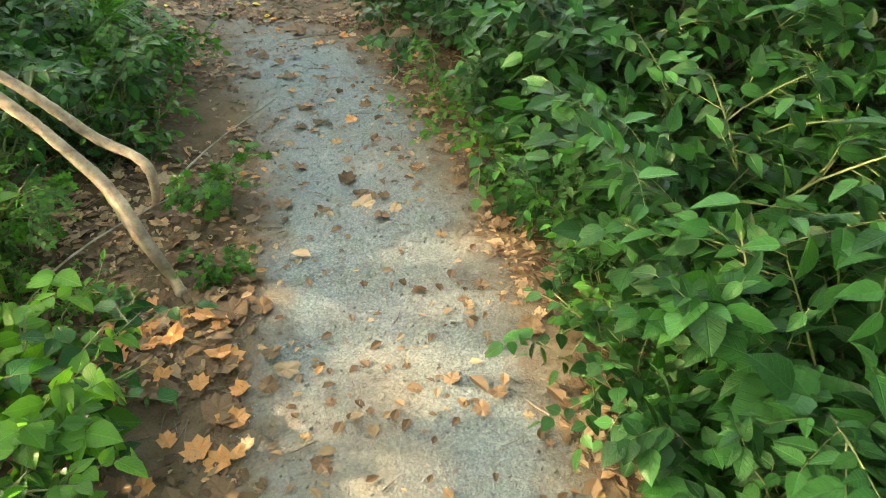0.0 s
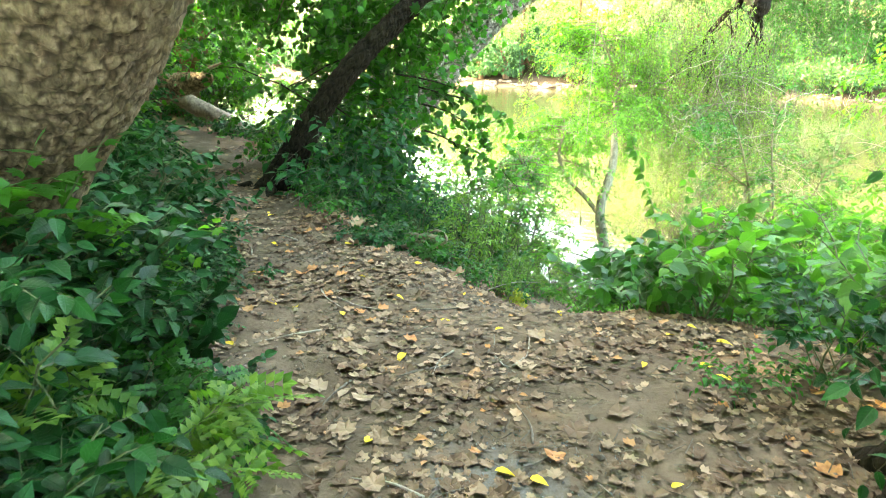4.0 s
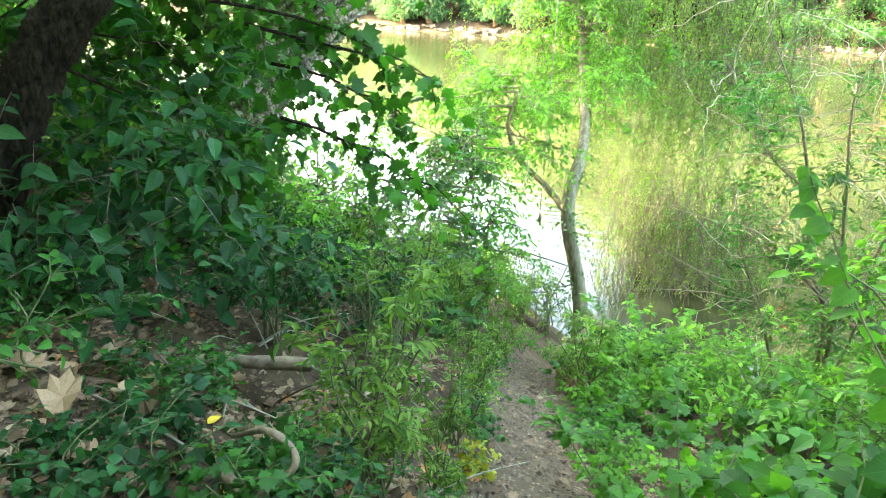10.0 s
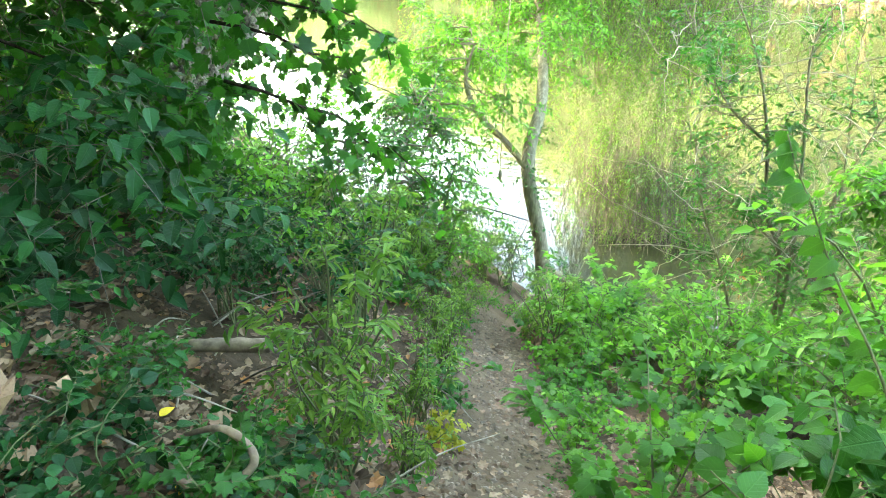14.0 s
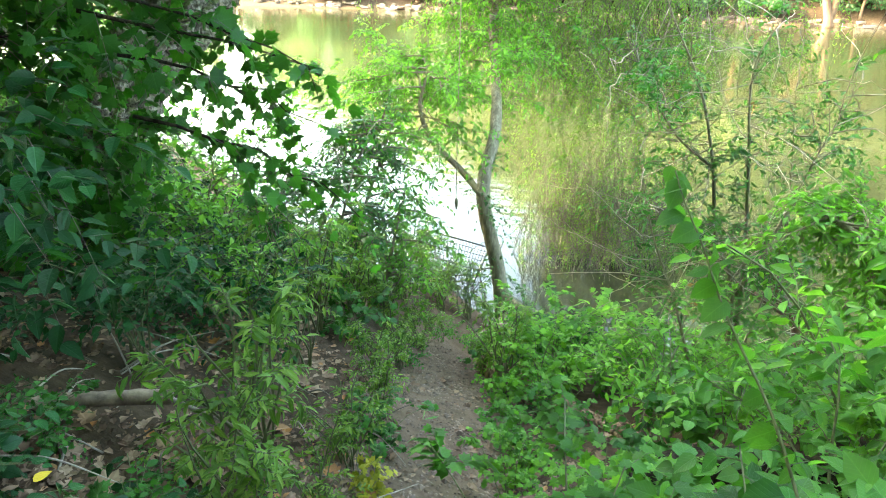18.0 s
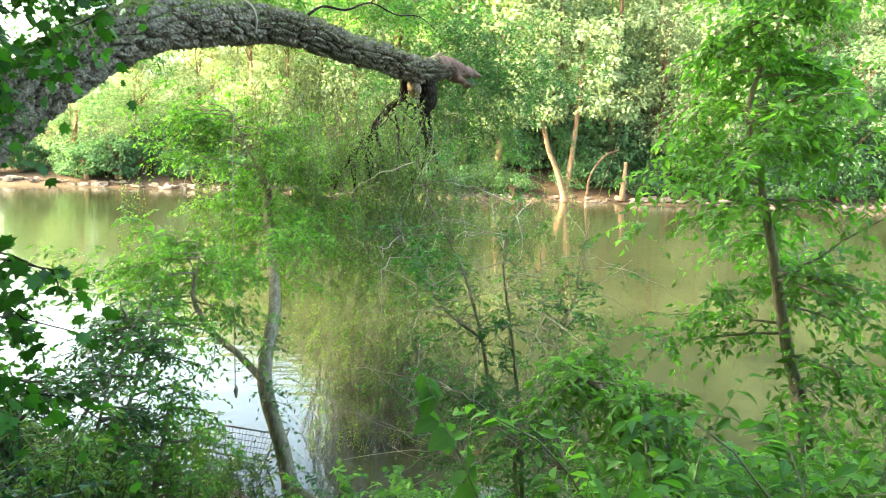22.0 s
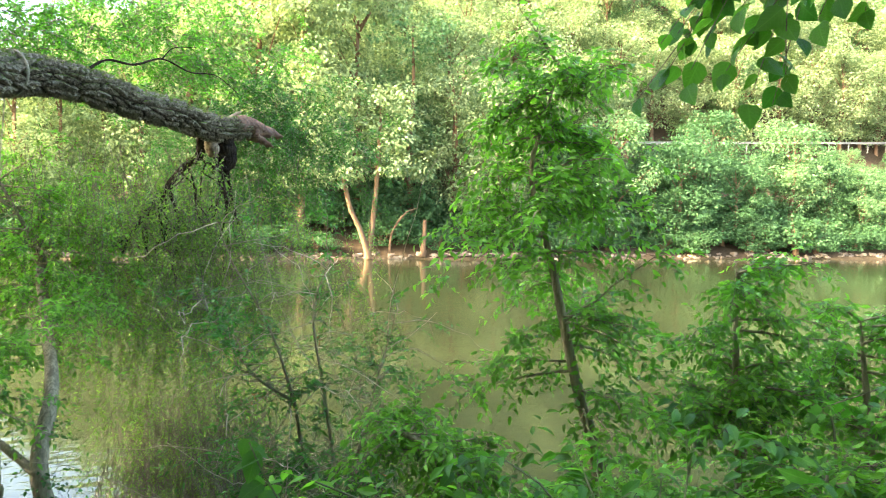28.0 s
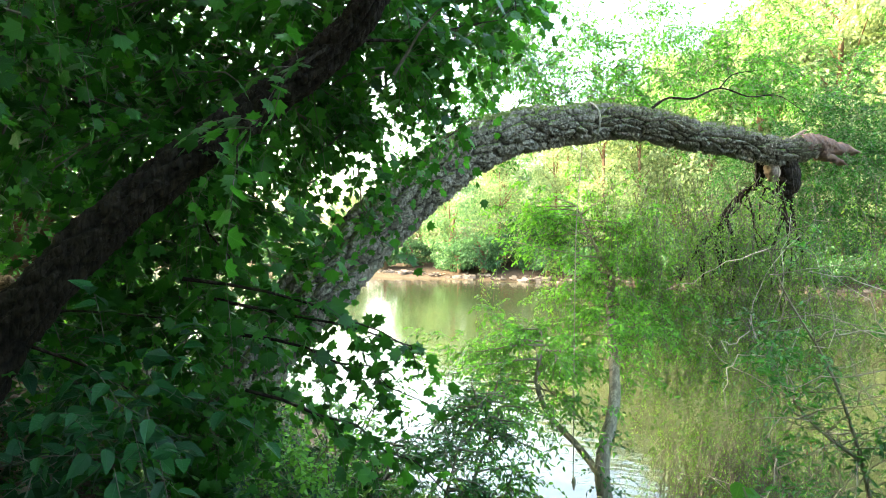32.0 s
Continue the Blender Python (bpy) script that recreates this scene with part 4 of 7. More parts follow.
def make_leaning_maple():
    t = thing("tree", (0, 0, 0), "dark maple leaning out over the bank, full of leaves", "tree")
    trunk = [(-3.1, 11.6, -0.3, 0.24), (-2.85, 11.65, 0.1, 0.165), (-2.5, 11.72, 0.66, 0.115), (-2.2, 11.85, 1.1, 0.1), (-1.9, 12.1, 1.5, 0.094), (-1.62, 12.4, 1.85, 0.088), (-1.3, 12.6, 2.15, 0.08), (-1.05, 12.7, 2.5, 0.072), (-0.75, 12.9, 3.3, 0.055), (-0.4, 13.2, 4.6, 0.03)]
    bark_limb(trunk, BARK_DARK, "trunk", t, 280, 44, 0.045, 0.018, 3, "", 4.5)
    for k, (dx, dy) in enumerate(((0.7, 0.1), (0.4, -0.55), (-0.6, -0.3), (-0.5, 0.5))):
        limb([(-2.95 + 0.3 * dx, 11.62 + 0.3 * dy, 0.02, 0.06), (-2.95 + 0.7 * dx, 11.62 + 0.7 * dy, -0.04, 0.035), (-2.95 + 1.1 * dx, 11.62 + 1.1 * dy, -0.12, 0.015)], BARK_DARK, "root", t, 12, 8, 0.1, 40 + k)
    g = np.random.default_rng(41)
    line = smooth_line(np.array(trunk)[:, :3], 60)
    n = 150
    i = np.r_[g.integers(14, 32, 50), g.integers(30, 59, n - 50)]
    ways = g.normal(size=(n, 3)) * (0.8, 0.5, 0.32) + (0.1, 0.65, 0.05)
    ways[:50] = ways[:50] * (0.7, 1, 1) + (-0.55, 0.1, 0.1)
    br = beside_trunk(within(branch_lines(g, line[i], ways, g.uniform(0.6, 1.5, n), 0.2, 0.28)), trunk, g)
    # One leafy bough reaches out low over the water.
    low = branch_lines(g, np.array([[-1.9, 12.3, 1.1], [-1.8, 12.4, 1.0], [-1.8, 12.6, 0.8], [-1.7, 12.5, 0.55]]), np.array([[0.85, 0.8, -0.12], [0.8, 1.0, -0.25], [0.6, 1.0, -0.25], [0.75, 0.8, -0.35]]), np.array([1.15, 1.3, 1.1, 1.1]), 0.08, 0.15)
    lv, tw = leafy(g, br, 10, 0.34, 6, "maple", 0.088, 0.5, 0.15, 0.5)
    stuff("foliage", lv, LEAF_MAPLE, t, "green lobed maple leaves")
    lv, tw2 = leafy(g, low, 16, 0.3, 6, "maple", 0.09, 0.5, 0.1, 0.5)
    stuff("foliage", lv, LEAF_MAPLE, t, "drooping maple leaves over the water")
    stuff("twig", join([tw, tw2]), TWIG, t)
    for l in np.concatenate([br[::3], low]):
        solid("branch", *tube(np.c_[l, np.linspace(0.010, 0.003, len(l))], 5), BARK_DARK, t, smooth=True)
    # The dense upper crown.
    g = np.random.default_rng(45)
    n = 440
    st = np.stack([g.uniform(-6.4, -0.9, n), g.uniform(11.4, 15.0, n), g.uniform(1.7, 5.0, n)], -1)
    st = st[(st[:, 1] > 12.6) | (st[:, 0] < -2.5)]
    clear = (np.abs(st[:, 0] + 1.25 + 0.33 * (13.3 - st[:, 1])) < 0.22) & (np.abs(st[:, 2] - 1.95) < 0.25)
    st = st[~clear]
    n = len(st)
    br = beside_trunk(within(branch_lines(g, st, g.normal(size=(n, 3)) * (0.8, 0.5, 0.3), g.uniform(0.5, 1.0, n), 0.2, 0.25)), trunk, g)
    n = len(br)
    lv, tw = leafy(g, br, 13, 0.36, 6, "maple", 0.088, 0.5, 0.0, 0.5)
    stuff("foliage", lv, LEAF_MAPLE, t, "dark maple leaves overhead")
    stuff("twig", join([tw, thin_tubes(br, np.full(n, 0.01), np.full(n, 0.003))]), TWIG, t)
    tips = np.array(((-2.5, 13.17, 2.66), (-2.04, 13.04, 2.6), (-1.96, 13.36, 2.61), (-2.02, 13.98, 2.88), (-1.68, 14.18, 2.86), (-1.46, 14.48, 2.96), (-1.24, 14.62, 2.8), (-1.06, 14.86, 2.93), (-1.17, 14.93, 2.57), (-2.56, 13.44, 2.53), (-0.87, 15.15, 2.9), (-1.92, 14.12, 2.67), (-2.76, 12.65, 2.51), (-2.8, 12.33, 2.37)))
    st = np.repeat(tips, 6, 0) + g.normal(size=(len(tips) * 6, 3)) * (0.3, 0.3, 0.2)
    br = branch_lines(g, st, g.normal(size=st.shape) * (0.8, 0.5, 0.3), g.uniform(0.4, 0.8, len(st)), 0.2, 0.25)
    br = beside_trunk(within(br), trunk, g)
    lv, tw = leafy(g, br, 9, 0.34, 6, "maple", 0.1, 0.5, 0.0, 0.5)
    stuff("foliage", lv, LEAF_MAPLE, t, "maple leaves against the sky")
    stuff("twig", join([tw, thin_tubes(br, np.full(len(br), 0.01), np.full(len(br), 0.003))]), TWIG, t)
    shade_crown(t, (-1.2, 11.6, 6.6), 3.0, 1.2, 36, 60, LEAF_MAPLE, 403, "maple crown high over the bank")
    # Foliage that hides the foot of the great limb.
    g = np.random.default_rng(42)
    st = np.stack([g.uniform(-3.5, -2.3, 70), g.uniform(12.5, 13.6, 70), g.uniform(-0.2, 1.7, 70)], -1)
    br = branch_lines(g, st, g.normal(size=(70, 3)) * (0.6, 0.5, 0.3) + (0.0, 0.2, 0), g.uniform(0.4, 0.8, 70), 0.2, 0.3)
    lv, tw = leafy(g, br, 10, 0.3, 6, "maple", 0.09, 0.45, 0.0, 0.5)
    stuff("foliage", lv, LEAF_MAPLE, t, "shaded maple leaves")
    stuff("twig", tw, TWIG, t)


def make_great_limb():
    t = thing("tree", (0, 0, 0), "great grey limb arching over the water, its end broken off", "tree")
    rows = [(-3.75, 12.6, -1.2, 0.36), (-3.3, 13.4, -0.35, 0.3), (-2.85, 14.4, 0.64, 0.26), (-2.3, 15.5, 1.7, 0.235), (-1.75, 16.4, 2.32, 0.22), (-1.09, 17.43, 2.57, 0.205), (-0.7, 17.9, 2.63, 0.18), (-0.35, 18.3, 2.6, 0.19), (0.0, 18.7, 2.52, 0.165), (0.35, 19.1, 2.51, 0.175), (0.85, 19.6, 2.42, 0.17), (1.15, 19.9, 2.45, 0.155), (1.4, 20.1, 2.47, 0.11)]
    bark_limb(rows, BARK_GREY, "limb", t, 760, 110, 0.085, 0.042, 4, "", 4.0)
    bark_limb([(1.2, 19.95, 2.5, 0.15), (1.42, 20.12, 2.53, 0.12), (1.6, 20.3, 2.52, 0.085), (1.74, 20.42, 2.49, 0.03)], WOOD_RAW, "broken_end", t, 40, 20, 0.05, 0.02, 5, "torn reddish splintered end")
    for k, (dx, dz, r) in enumerate(((0.56, -0.03, 0.085), (0.4, -0.22, 0.06))):
        limb([(1.45, 20.15, 2.5 + 0.4 * dz, r * 1.4), (1.45 + 0.55 * dx, 20.15 + 0.5 * dx, 2.5 + 0.75 * dz, r), (1.45 + dx, 20.15 + 0.9 * dx, 2.49 + dz, 0.006)], WOOD_RAW, "splinter", t, 12, 7, 0.45, 6 + k)
    limb([(1.1, 19.85, 2.55, 0.05), (1.22, 19.92, 2.66, 0.03), (1.3, 19.95, 2.71, 0.008)], WOOD_DEAD, "stub", t, 8, 6, 0.2, 8)
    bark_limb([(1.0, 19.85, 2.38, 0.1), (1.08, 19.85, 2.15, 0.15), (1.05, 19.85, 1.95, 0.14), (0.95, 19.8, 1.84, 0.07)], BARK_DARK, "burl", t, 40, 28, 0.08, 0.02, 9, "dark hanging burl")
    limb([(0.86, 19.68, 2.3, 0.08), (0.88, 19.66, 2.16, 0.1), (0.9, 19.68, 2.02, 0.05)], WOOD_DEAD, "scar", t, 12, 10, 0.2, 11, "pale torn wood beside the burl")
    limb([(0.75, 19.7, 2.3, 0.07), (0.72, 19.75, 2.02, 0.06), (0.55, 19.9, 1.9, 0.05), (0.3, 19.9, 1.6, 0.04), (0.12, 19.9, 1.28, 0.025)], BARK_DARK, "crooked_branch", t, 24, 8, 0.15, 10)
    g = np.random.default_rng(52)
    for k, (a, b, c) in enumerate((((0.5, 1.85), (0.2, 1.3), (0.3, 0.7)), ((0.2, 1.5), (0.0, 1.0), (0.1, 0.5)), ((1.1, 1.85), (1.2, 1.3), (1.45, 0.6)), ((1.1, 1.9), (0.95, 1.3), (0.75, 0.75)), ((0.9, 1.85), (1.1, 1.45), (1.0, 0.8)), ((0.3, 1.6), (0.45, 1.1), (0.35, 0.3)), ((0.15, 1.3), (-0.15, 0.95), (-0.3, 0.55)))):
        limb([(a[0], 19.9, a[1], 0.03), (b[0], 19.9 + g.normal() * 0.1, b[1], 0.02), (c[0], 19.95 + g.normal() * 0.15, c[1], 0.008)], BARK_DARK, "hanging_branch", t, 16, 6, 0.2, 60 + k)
    for k in range(16):
        x, y, z = ((0.72, 19.75, 2.02), (0.55, 19.9, 1.9), (0.3, 19.9, 1.6), (0.14, 19.9, 1.3), (1.06, 19.85, 1.9), (0.97, 19.8, 1.86))[k % 6]
        lean, fall = g.normal() * 0.4, g.uniform(0.8, 1.9)
        rows = [(x + lean * q + g.normal() * 0.05 * (q > 0), y + g.normal() * 0.06 * (q > 0), z - fall * q ** 1.3, 0.013 * (1 - q) + 0.003) for q in np.linspace(0, 1, 8)]
        limb(rows, BARK_DARK, "hanging_twig", t, 30, 5, 0.2, 300 + k)
    # The hanging curtain of fine leafy shoots.
    n = 400
    st = np.stack([g.normal(0.3, 1.05, n), 19.9 + g.normal(size=n) * 0.55, g.uniform(0.2, 2.2, n)], -1)
    br = branch_lines(g, st, g.normal(size=(n, 3)) * (0.25, 0.25, 0.1) + (0, 0, -1), g.uniform(0.8, 2.6, n), 0.1, 0.0)
    lv, tw = leafy(g, br, 12, 0.28, 9, "lance", 0.06, 0.6, 0.0, 0.4, (0, 0, -0.3))
    stuff("foliage", lv, LEAF_OLIVE, t, "fine drooping olive green shoots")
    stuff("twig", join([tw, thin_tubes(br, np.full(n, 0.004), np.full(n, 0.0015))]), TWIG, t)
    # Leaves that still grow at the broken end and above it.
    n = 300
    st = np.stack([g.normal(1.7, 0.9, n), 21.6 + g.normal(size=n) * 0.4, g.normal(2.55, 0.55, n)], -1)
    br = branch_lines(g, st, g.normal(size=(n, 3)) * (0.9, 0.7, 0.4) + (0.2, 0, 0.0), g.uniform(0.5, 1.1, n), 0.2, 0.35)
    lv, tw = leafy(g, br, 13, 0.3, 9, "lance", 0.065, 0.5, 0.1, 0.5)
    stuff("foliage", lv, LEAF_MID, t, "bluish green leaf sprays")
    stuff("twig", tw, TWIG, t)
    tips = np.array(((-3.0, 18.5, 3.4), (-2.7, 19.1, 3.8), (-2.4, 19.8, 3.7), (-2.1, 19.2, 4.0), (-1.9, 20.3, 4.0), (-1.4, 19.9, 4.2), (-1.2, 21.0, 4.0), (-0.7, 20.5, 4.2), (-0.3, 21.6, 4.1), (0.2, 21.6, 4.4), (0.7, 22.1, 4.2), (1.2, 22.2, 3.9)))
    st = np.repeat(tips, 30, 0) + g.normal(size=(len(tips) * 30, 3)) * (0.8, 0.4, 0.45)
    br = branch_lines(g, st, g.normal(size=st.shape) * (0.9, 0.7, 0.35), g.uniform(0.4, 0.9, len(st)), 0.2, 0.3)
    lv, tw = leafy(g, br, 10, 0.3, 8, "lance", 0.085, 0.5, 0.0, 0.5)
    stuff("foliage", lv, LEAF_MAPLE_LIT, t, "fresh green leaf sprays above the limb")
    stuff("twig", join([tw, thin_tubes(br, np.full(len(st), 0.007), np.full(len(st), 0.002))]), TWIG, t)
    limb([(-0.6, 18.2, 2.7, 0.02), (-0.35, 18.5, 2.98, 0.016), (-0.05, 18.8, 3.02, 0.014), (0.25, 19.2, 3.2, 0.012), (0.6, 19.5, 3.12, 0.01), (0.95, 19.8, 3.16, 0.007), (1.3, 20.2, 2.98, 0.003)], BARK_DARK, "branch", t, 40, 6, 0.25, 70)
    limb([(0.25, 19.2, 3.2, 0.009), (0.4, 19.4, 3.4, 0.007), (0.7, 19.7, 3.5, 0.003)], BARK_DARK, "branch", t, 16, 5, 0.25, 71)


def make_reflection_twigs():
    """Drooping twigs that imitate a dark reflection below the broken limb, reaching into the water."""
    t = thing("brush", (0, 0, 0), "olive brown twigs imitating a dark reflection on the water", "brush")
    g = np.random.default_rng(54)
    n = 950
    a, q = g.uniform(0, 6.3, n), np.sqrt(g.random(n))
    st = np.stack([0.6 + 1.25 * q * np.cos(a), 20.1 + 0.6 * q * np.sin(a), -1.9 + 0.5 * g.normal(size=n) - 0.5 * q], -1)
    br = branch_lines(g, st, g.normal(size=(n, 3)) * (0.3, 0.3, 0.1) + (0, 0, -1), g.uniform(0.8, 1.6, n), 0.15, 0.1)
    stuff("twig", thin_tubes(br, np.full(n, 0.006), np.full(n, 0.002)), TWIG, t)
    lv, tw = leafy(g, br[::2], 8, 0.2, 7, "lance", 0.05, 0.6, 0.0, 0.4, (0, 0, -0.4))
    stuff("foliage", lv, LEAF_OLIVE, t, "withered olive leaves")


def make_rope():
    t = thing("rope_swing", (0, 0, 0), "pale worn rope swing tied round the grey limb", "rope")
    ring = [(-1.09 + 0.185 * math.sin(a), 17.43 - 0.13 * math.sin(a), 2.57 + 0.225 * math.cos(a), 0.012) for a in np.linspace(0, 2 * math.pi, 24)]
    limb(ring, ROPE, "loop", t, 48, 6, 0.05, 0)
    for k, (dx, end) in enumerate(((-0.07, -1.5),)):
        limb([(-1.09 + dx * 0.4, 17.40, 2.36, 0.006), (-1.12 + dx, 17.41, 1.4, 0.006), (-1.14 + dx, 17.42, 0.2 + 0.1 * k, 0.006), (-1.15 + dx, 17.43, end, 0.006)], ROPE, "rope", t, 40, 6, 0.06, 80 + k)
    limb([(-1.21, 17.42, -1.45, 0.012), (-1.21, 17.42, -1.5, 0.025), (-1.21, 17.42, -1.55, 0.02), (-1.21, 17.42, -1.6, 0.008)], ROPE, "knot", t, 10, 8, 0.1, 84)


def make_water_tree():
    t = thing("tree", (0, 0, 0), "slender tree forking at the water's edge", "tree")
    stem = [(-0.42, 16.8, -3.6, 0.13), (-0.5, 16.95, -2.9, 0.1), (-0.62, 17.1, -2.2, 0.085), (-0.85, 17.2, -1.3, 0.08), (-0.8, 17.65, -0.6, 0.066), (-0.95, 18.4, 0.0, 0.056), (-1.15, 19.3, 0.45, 0.05), (-1.17, 19.6, 0.65, 0.042), (-1.45, 19.7, 1.2, 0.02), (-1.75, 19.9, 1.75, 0.01)]
    bark_limb(stem, BARK_SMOOTH, "trunk", t, 120, 16, 0.05, 0.004, 8)
    limb([(-0.85, 17.15, -1.3, 0.048), (-1.2, 17.5, -1.1, 0.04), (-1.62, 17.85, -0.88, 0.038), (-1.82, 18.0, -0.5, 0.028), (-1.75, 18.1, -0.1, 0.012)], BARK_SMOOTH, "fork", t, 30, 9, 0.06, 9)
    for k, rows in enumerate(([(-0.5, 17.0, -2.5, 0.05), (-0.1, 16.6, -2.55, 0.045), (0.3, 16.2, -2.75, 0.04), (0.6, 15.9, -2.85, 0.02)], [(-0.45, 16.9, -2.7, 0.05), (-0.7, 16.4, -2.75, 0.04), (-0.9, 16.0, -2.9, 0.02)])):
        limb(rows, BARK_SMOOTH, "root", t, 14, 7, 0.1, 90 + k)
    g = np.random.default_rng(43)
    top = smooth_line([(-0.85, 17.15, -1.3), (-0.8, 17.6, -0.6), (-0.95, 18.4, 0.0), (-1.15, 19.3, 0.45), (-1.45, 19.7, 1.2), (-1.75, 19.9, 1.75)], 40)
    sidel = smooth_line([(-1.4, 17.7, -1.0), (-1.82, 18.0, -0.5), (-1.75, 18.1, -0.1), (-1.9, 18.2, 0.2)], 20)
    st = np.concatenate([top[g.integers(16, 40, 60)], sidel[g.integers(4, 20, 46)], top[g.integers(22, 40, 28)]])
    ways = g.normal(size=(len(st), 3)) * (1, 0.7, 0.16)
    ways[60:106, 0] -= 0.7
    ways[106:, 2] += 0.25
    br = branch_lines(g, st, ways, g.uniform(0.45, 1.45, len(st)), 0.2, 0.08)
    br = br[~(np.abs(br[:, 3:, 0] - br[:, :1, 0]).min(1) < 0.06) | (br[:, -1, 1] > br[:, 0, 1]) | (g.random(len(br)) < 0.5)]
    lv, tw = leafy(g, br, 17, 0.26, 7, "elm", 0.085, 0.45, 0.3, 0.75)
    stuff("foliage", lv, LEAF_FRESH, t, "light green narrow leaflets")
    stuff("twig", tw, TWIG, t)
    for l in br[::2]:
        solid("branch", *tube(np.c_[l, np.linspace(0.012, 0.003, len(l))], 4), BARK_SMOOTH, t, smooth=True)
    # Creeper leaves that climb the stem.
    n = 70
    h = g.random(n)
    i = (h * 39).astype(int)
    foot = smooth_line([(-0.5, 16.95, -2.9), (-0.62, 17.1, -2.2), (-0.85, 17.15, -1.3), (-0.8, 17.6, -0.6)], 40)
    lv, tw = sprays(g, foot[i] + g.normal(size=(n, 3)) * 0.04, g.normal(size=(n, 3)) * (1, 1, 0.4) + (0.5, 0, -0.2), g.uniform(0.15, 0.5, n), 7, "ovate", 0.06, 0.5, 0.5)
    stuff("creeper", lv, LEAF_MID, t, "green creeper leaves on the stem")
    stuff("creeper_stem", tw, TWIG, t)


make_right_tree()
make_left_tree()
make_leaning_maple()
make_great_limb()
make_reflection_twigs()
make_rope()
make_water_tree()


# ---- saplings and thickets along the water
def sapling(rows, seed, count, length, shape, size, leaf, label, bark=BARK_SMOOTH, per=15, low=0.2, droop=0.2, spray=0.3, flat=0.65):
    t = thing("sapling", (0, 0, 0), label, "tree", "saplings by the river")
    limb(rows, bark, "trunk", t, 50, 8, 0.06, seed)
    g = np.random.default_rng(seed)
    line = smooth_line(np.array(rows)[:, :3], 60)
    i = (low * 60 + (1 - low) * 59 * g.random(count)).astype(int)
    ways = g.normal(size=(count, 3)) * (1, 1, 0.25) + (0, 0, 0.2)
    br = branch_lines(g, line[i], ways, length * g.uniform(0.5, 1.0, count) * (1.25 - 0.7 * i / 60), 0.15, droop)
    lv, tw = leafy(g, br, per, spray, 8, shape, size, 0.4, 0.1, flat)
    stuff("foliage", lv, leaf, t)
    stuff("twig", tw, TWIG, t)
    for l in br[:: max(1, count // 30)]:
        solid("branch", *tube(np.c_[l, np.linspace(0.012, 0.003, len(l))], 4), bark, t, smooth=True)
    return t


sapling([(3.6, 14.1, -2.3, 0.07), (3.47, 14.15, -0.72, 0.05), (3.26, 14.15, -0.05, 0.042), (3.12, 14.15, 0.45, 0.035), (3.03, 14.15, 0.8, 0.03), (2.93, 14.15, 1.14, 0.024), (2.79, 14.15, 1.62, 0.018), (2.9, 14.15, 2.04, 0.012), (3.0, 14.15, 2.42, 0.005)], 61, 64, 1.05, "elm", 0.08, LEAF_FRESH, "young bright green tree above the river", low=0.2, per=16)
sapling([(2.5, 14.4, -2.4, 0.05), (2.7, 14.5, -1.2, 0.04), (2.3, 14.6, -0.6, 0.03), (1.9, 14.7, -0.35, 0.015)], 62, 36, 0.8, "elm", 0.08, LEAF_FRESH, "leaning sapling with long low branches", low=0.3)
sapling([(4.4, 13.6, -2.2, 0.06), (4.4, 13.6, -0.8, 0.045), (4.3, 13.6, 0.1, 0.03), (4.26, 13.6, 0.95, 0.008)], 63, 46, 0.85, "elm", 0.08, LEAF_FRESH, "bushy bright green sapling above the water", low=0.3)
sapling([(5.6, 13.4, -2.2, 0.06), (5.6, 13.4, -0.8, 0.045), (5.5, 13.5, 0.55, 0.008)], 64, 44, 0.9, "elm", 0.08, LEAF_FRESH, "low spreading sapling above the water", low=0.2)
sapling([(5.3, 12.2, -1.6, 0.06), (5.2, 12.2, -0.6, 0.045), (5.1, 12.2, 0.3, 0.008)], 65, 50, 0.95, "elm", 0.085, LEAF_MAPLE_LIT, "spreading young tree on the bank", low=0.2)
sapling([(3.7, 12.3, -1.5, 0.05), (3.6, 12.3, -0.8, 0.04), (3.6, 12.3, -0.05, 0.008)], 66, 44, 0.8, "elm", 0.085, LEAF_FRESH, "low leafy sapling on the bank", low=0.15)
sapling([(7.2, 12.6, -1.9, 0.06), (7.2, 12.6, -0.5, 0.045), (7.1, 12.6, 0.9, 0.01)], 67, 50, 1.1, "elm", 0.08, LEAF_FRESH, "spreading sapling farther along the bank", low=0.15)

sapling([(-2.05, 15.3, -2.4, 0.03), (-1.9, 15.7, -1.4, 0.022), (-1.75, 16.1, -0.7, 0.014), (-1.65, 16.3, -0.3, 0.005)], 68, 20, 0.8, "elm", 0.075, LEAF_FRESH, "thin open sapling before the bright water", low=0.3, per=7)
sapling([(-2.5, 14.9, -2.2, 0.03), (-2.2, 15.4, -1.3, 0.022), (-1.9, 15.9, -0.6, 0.014), (-1.7, 16.2, -0.2, 0.005)], 69, 22, 0.8, "elm", 0.075, LEAF_MID, "thin leaning sapling on the slope", low=0.3, per=7)

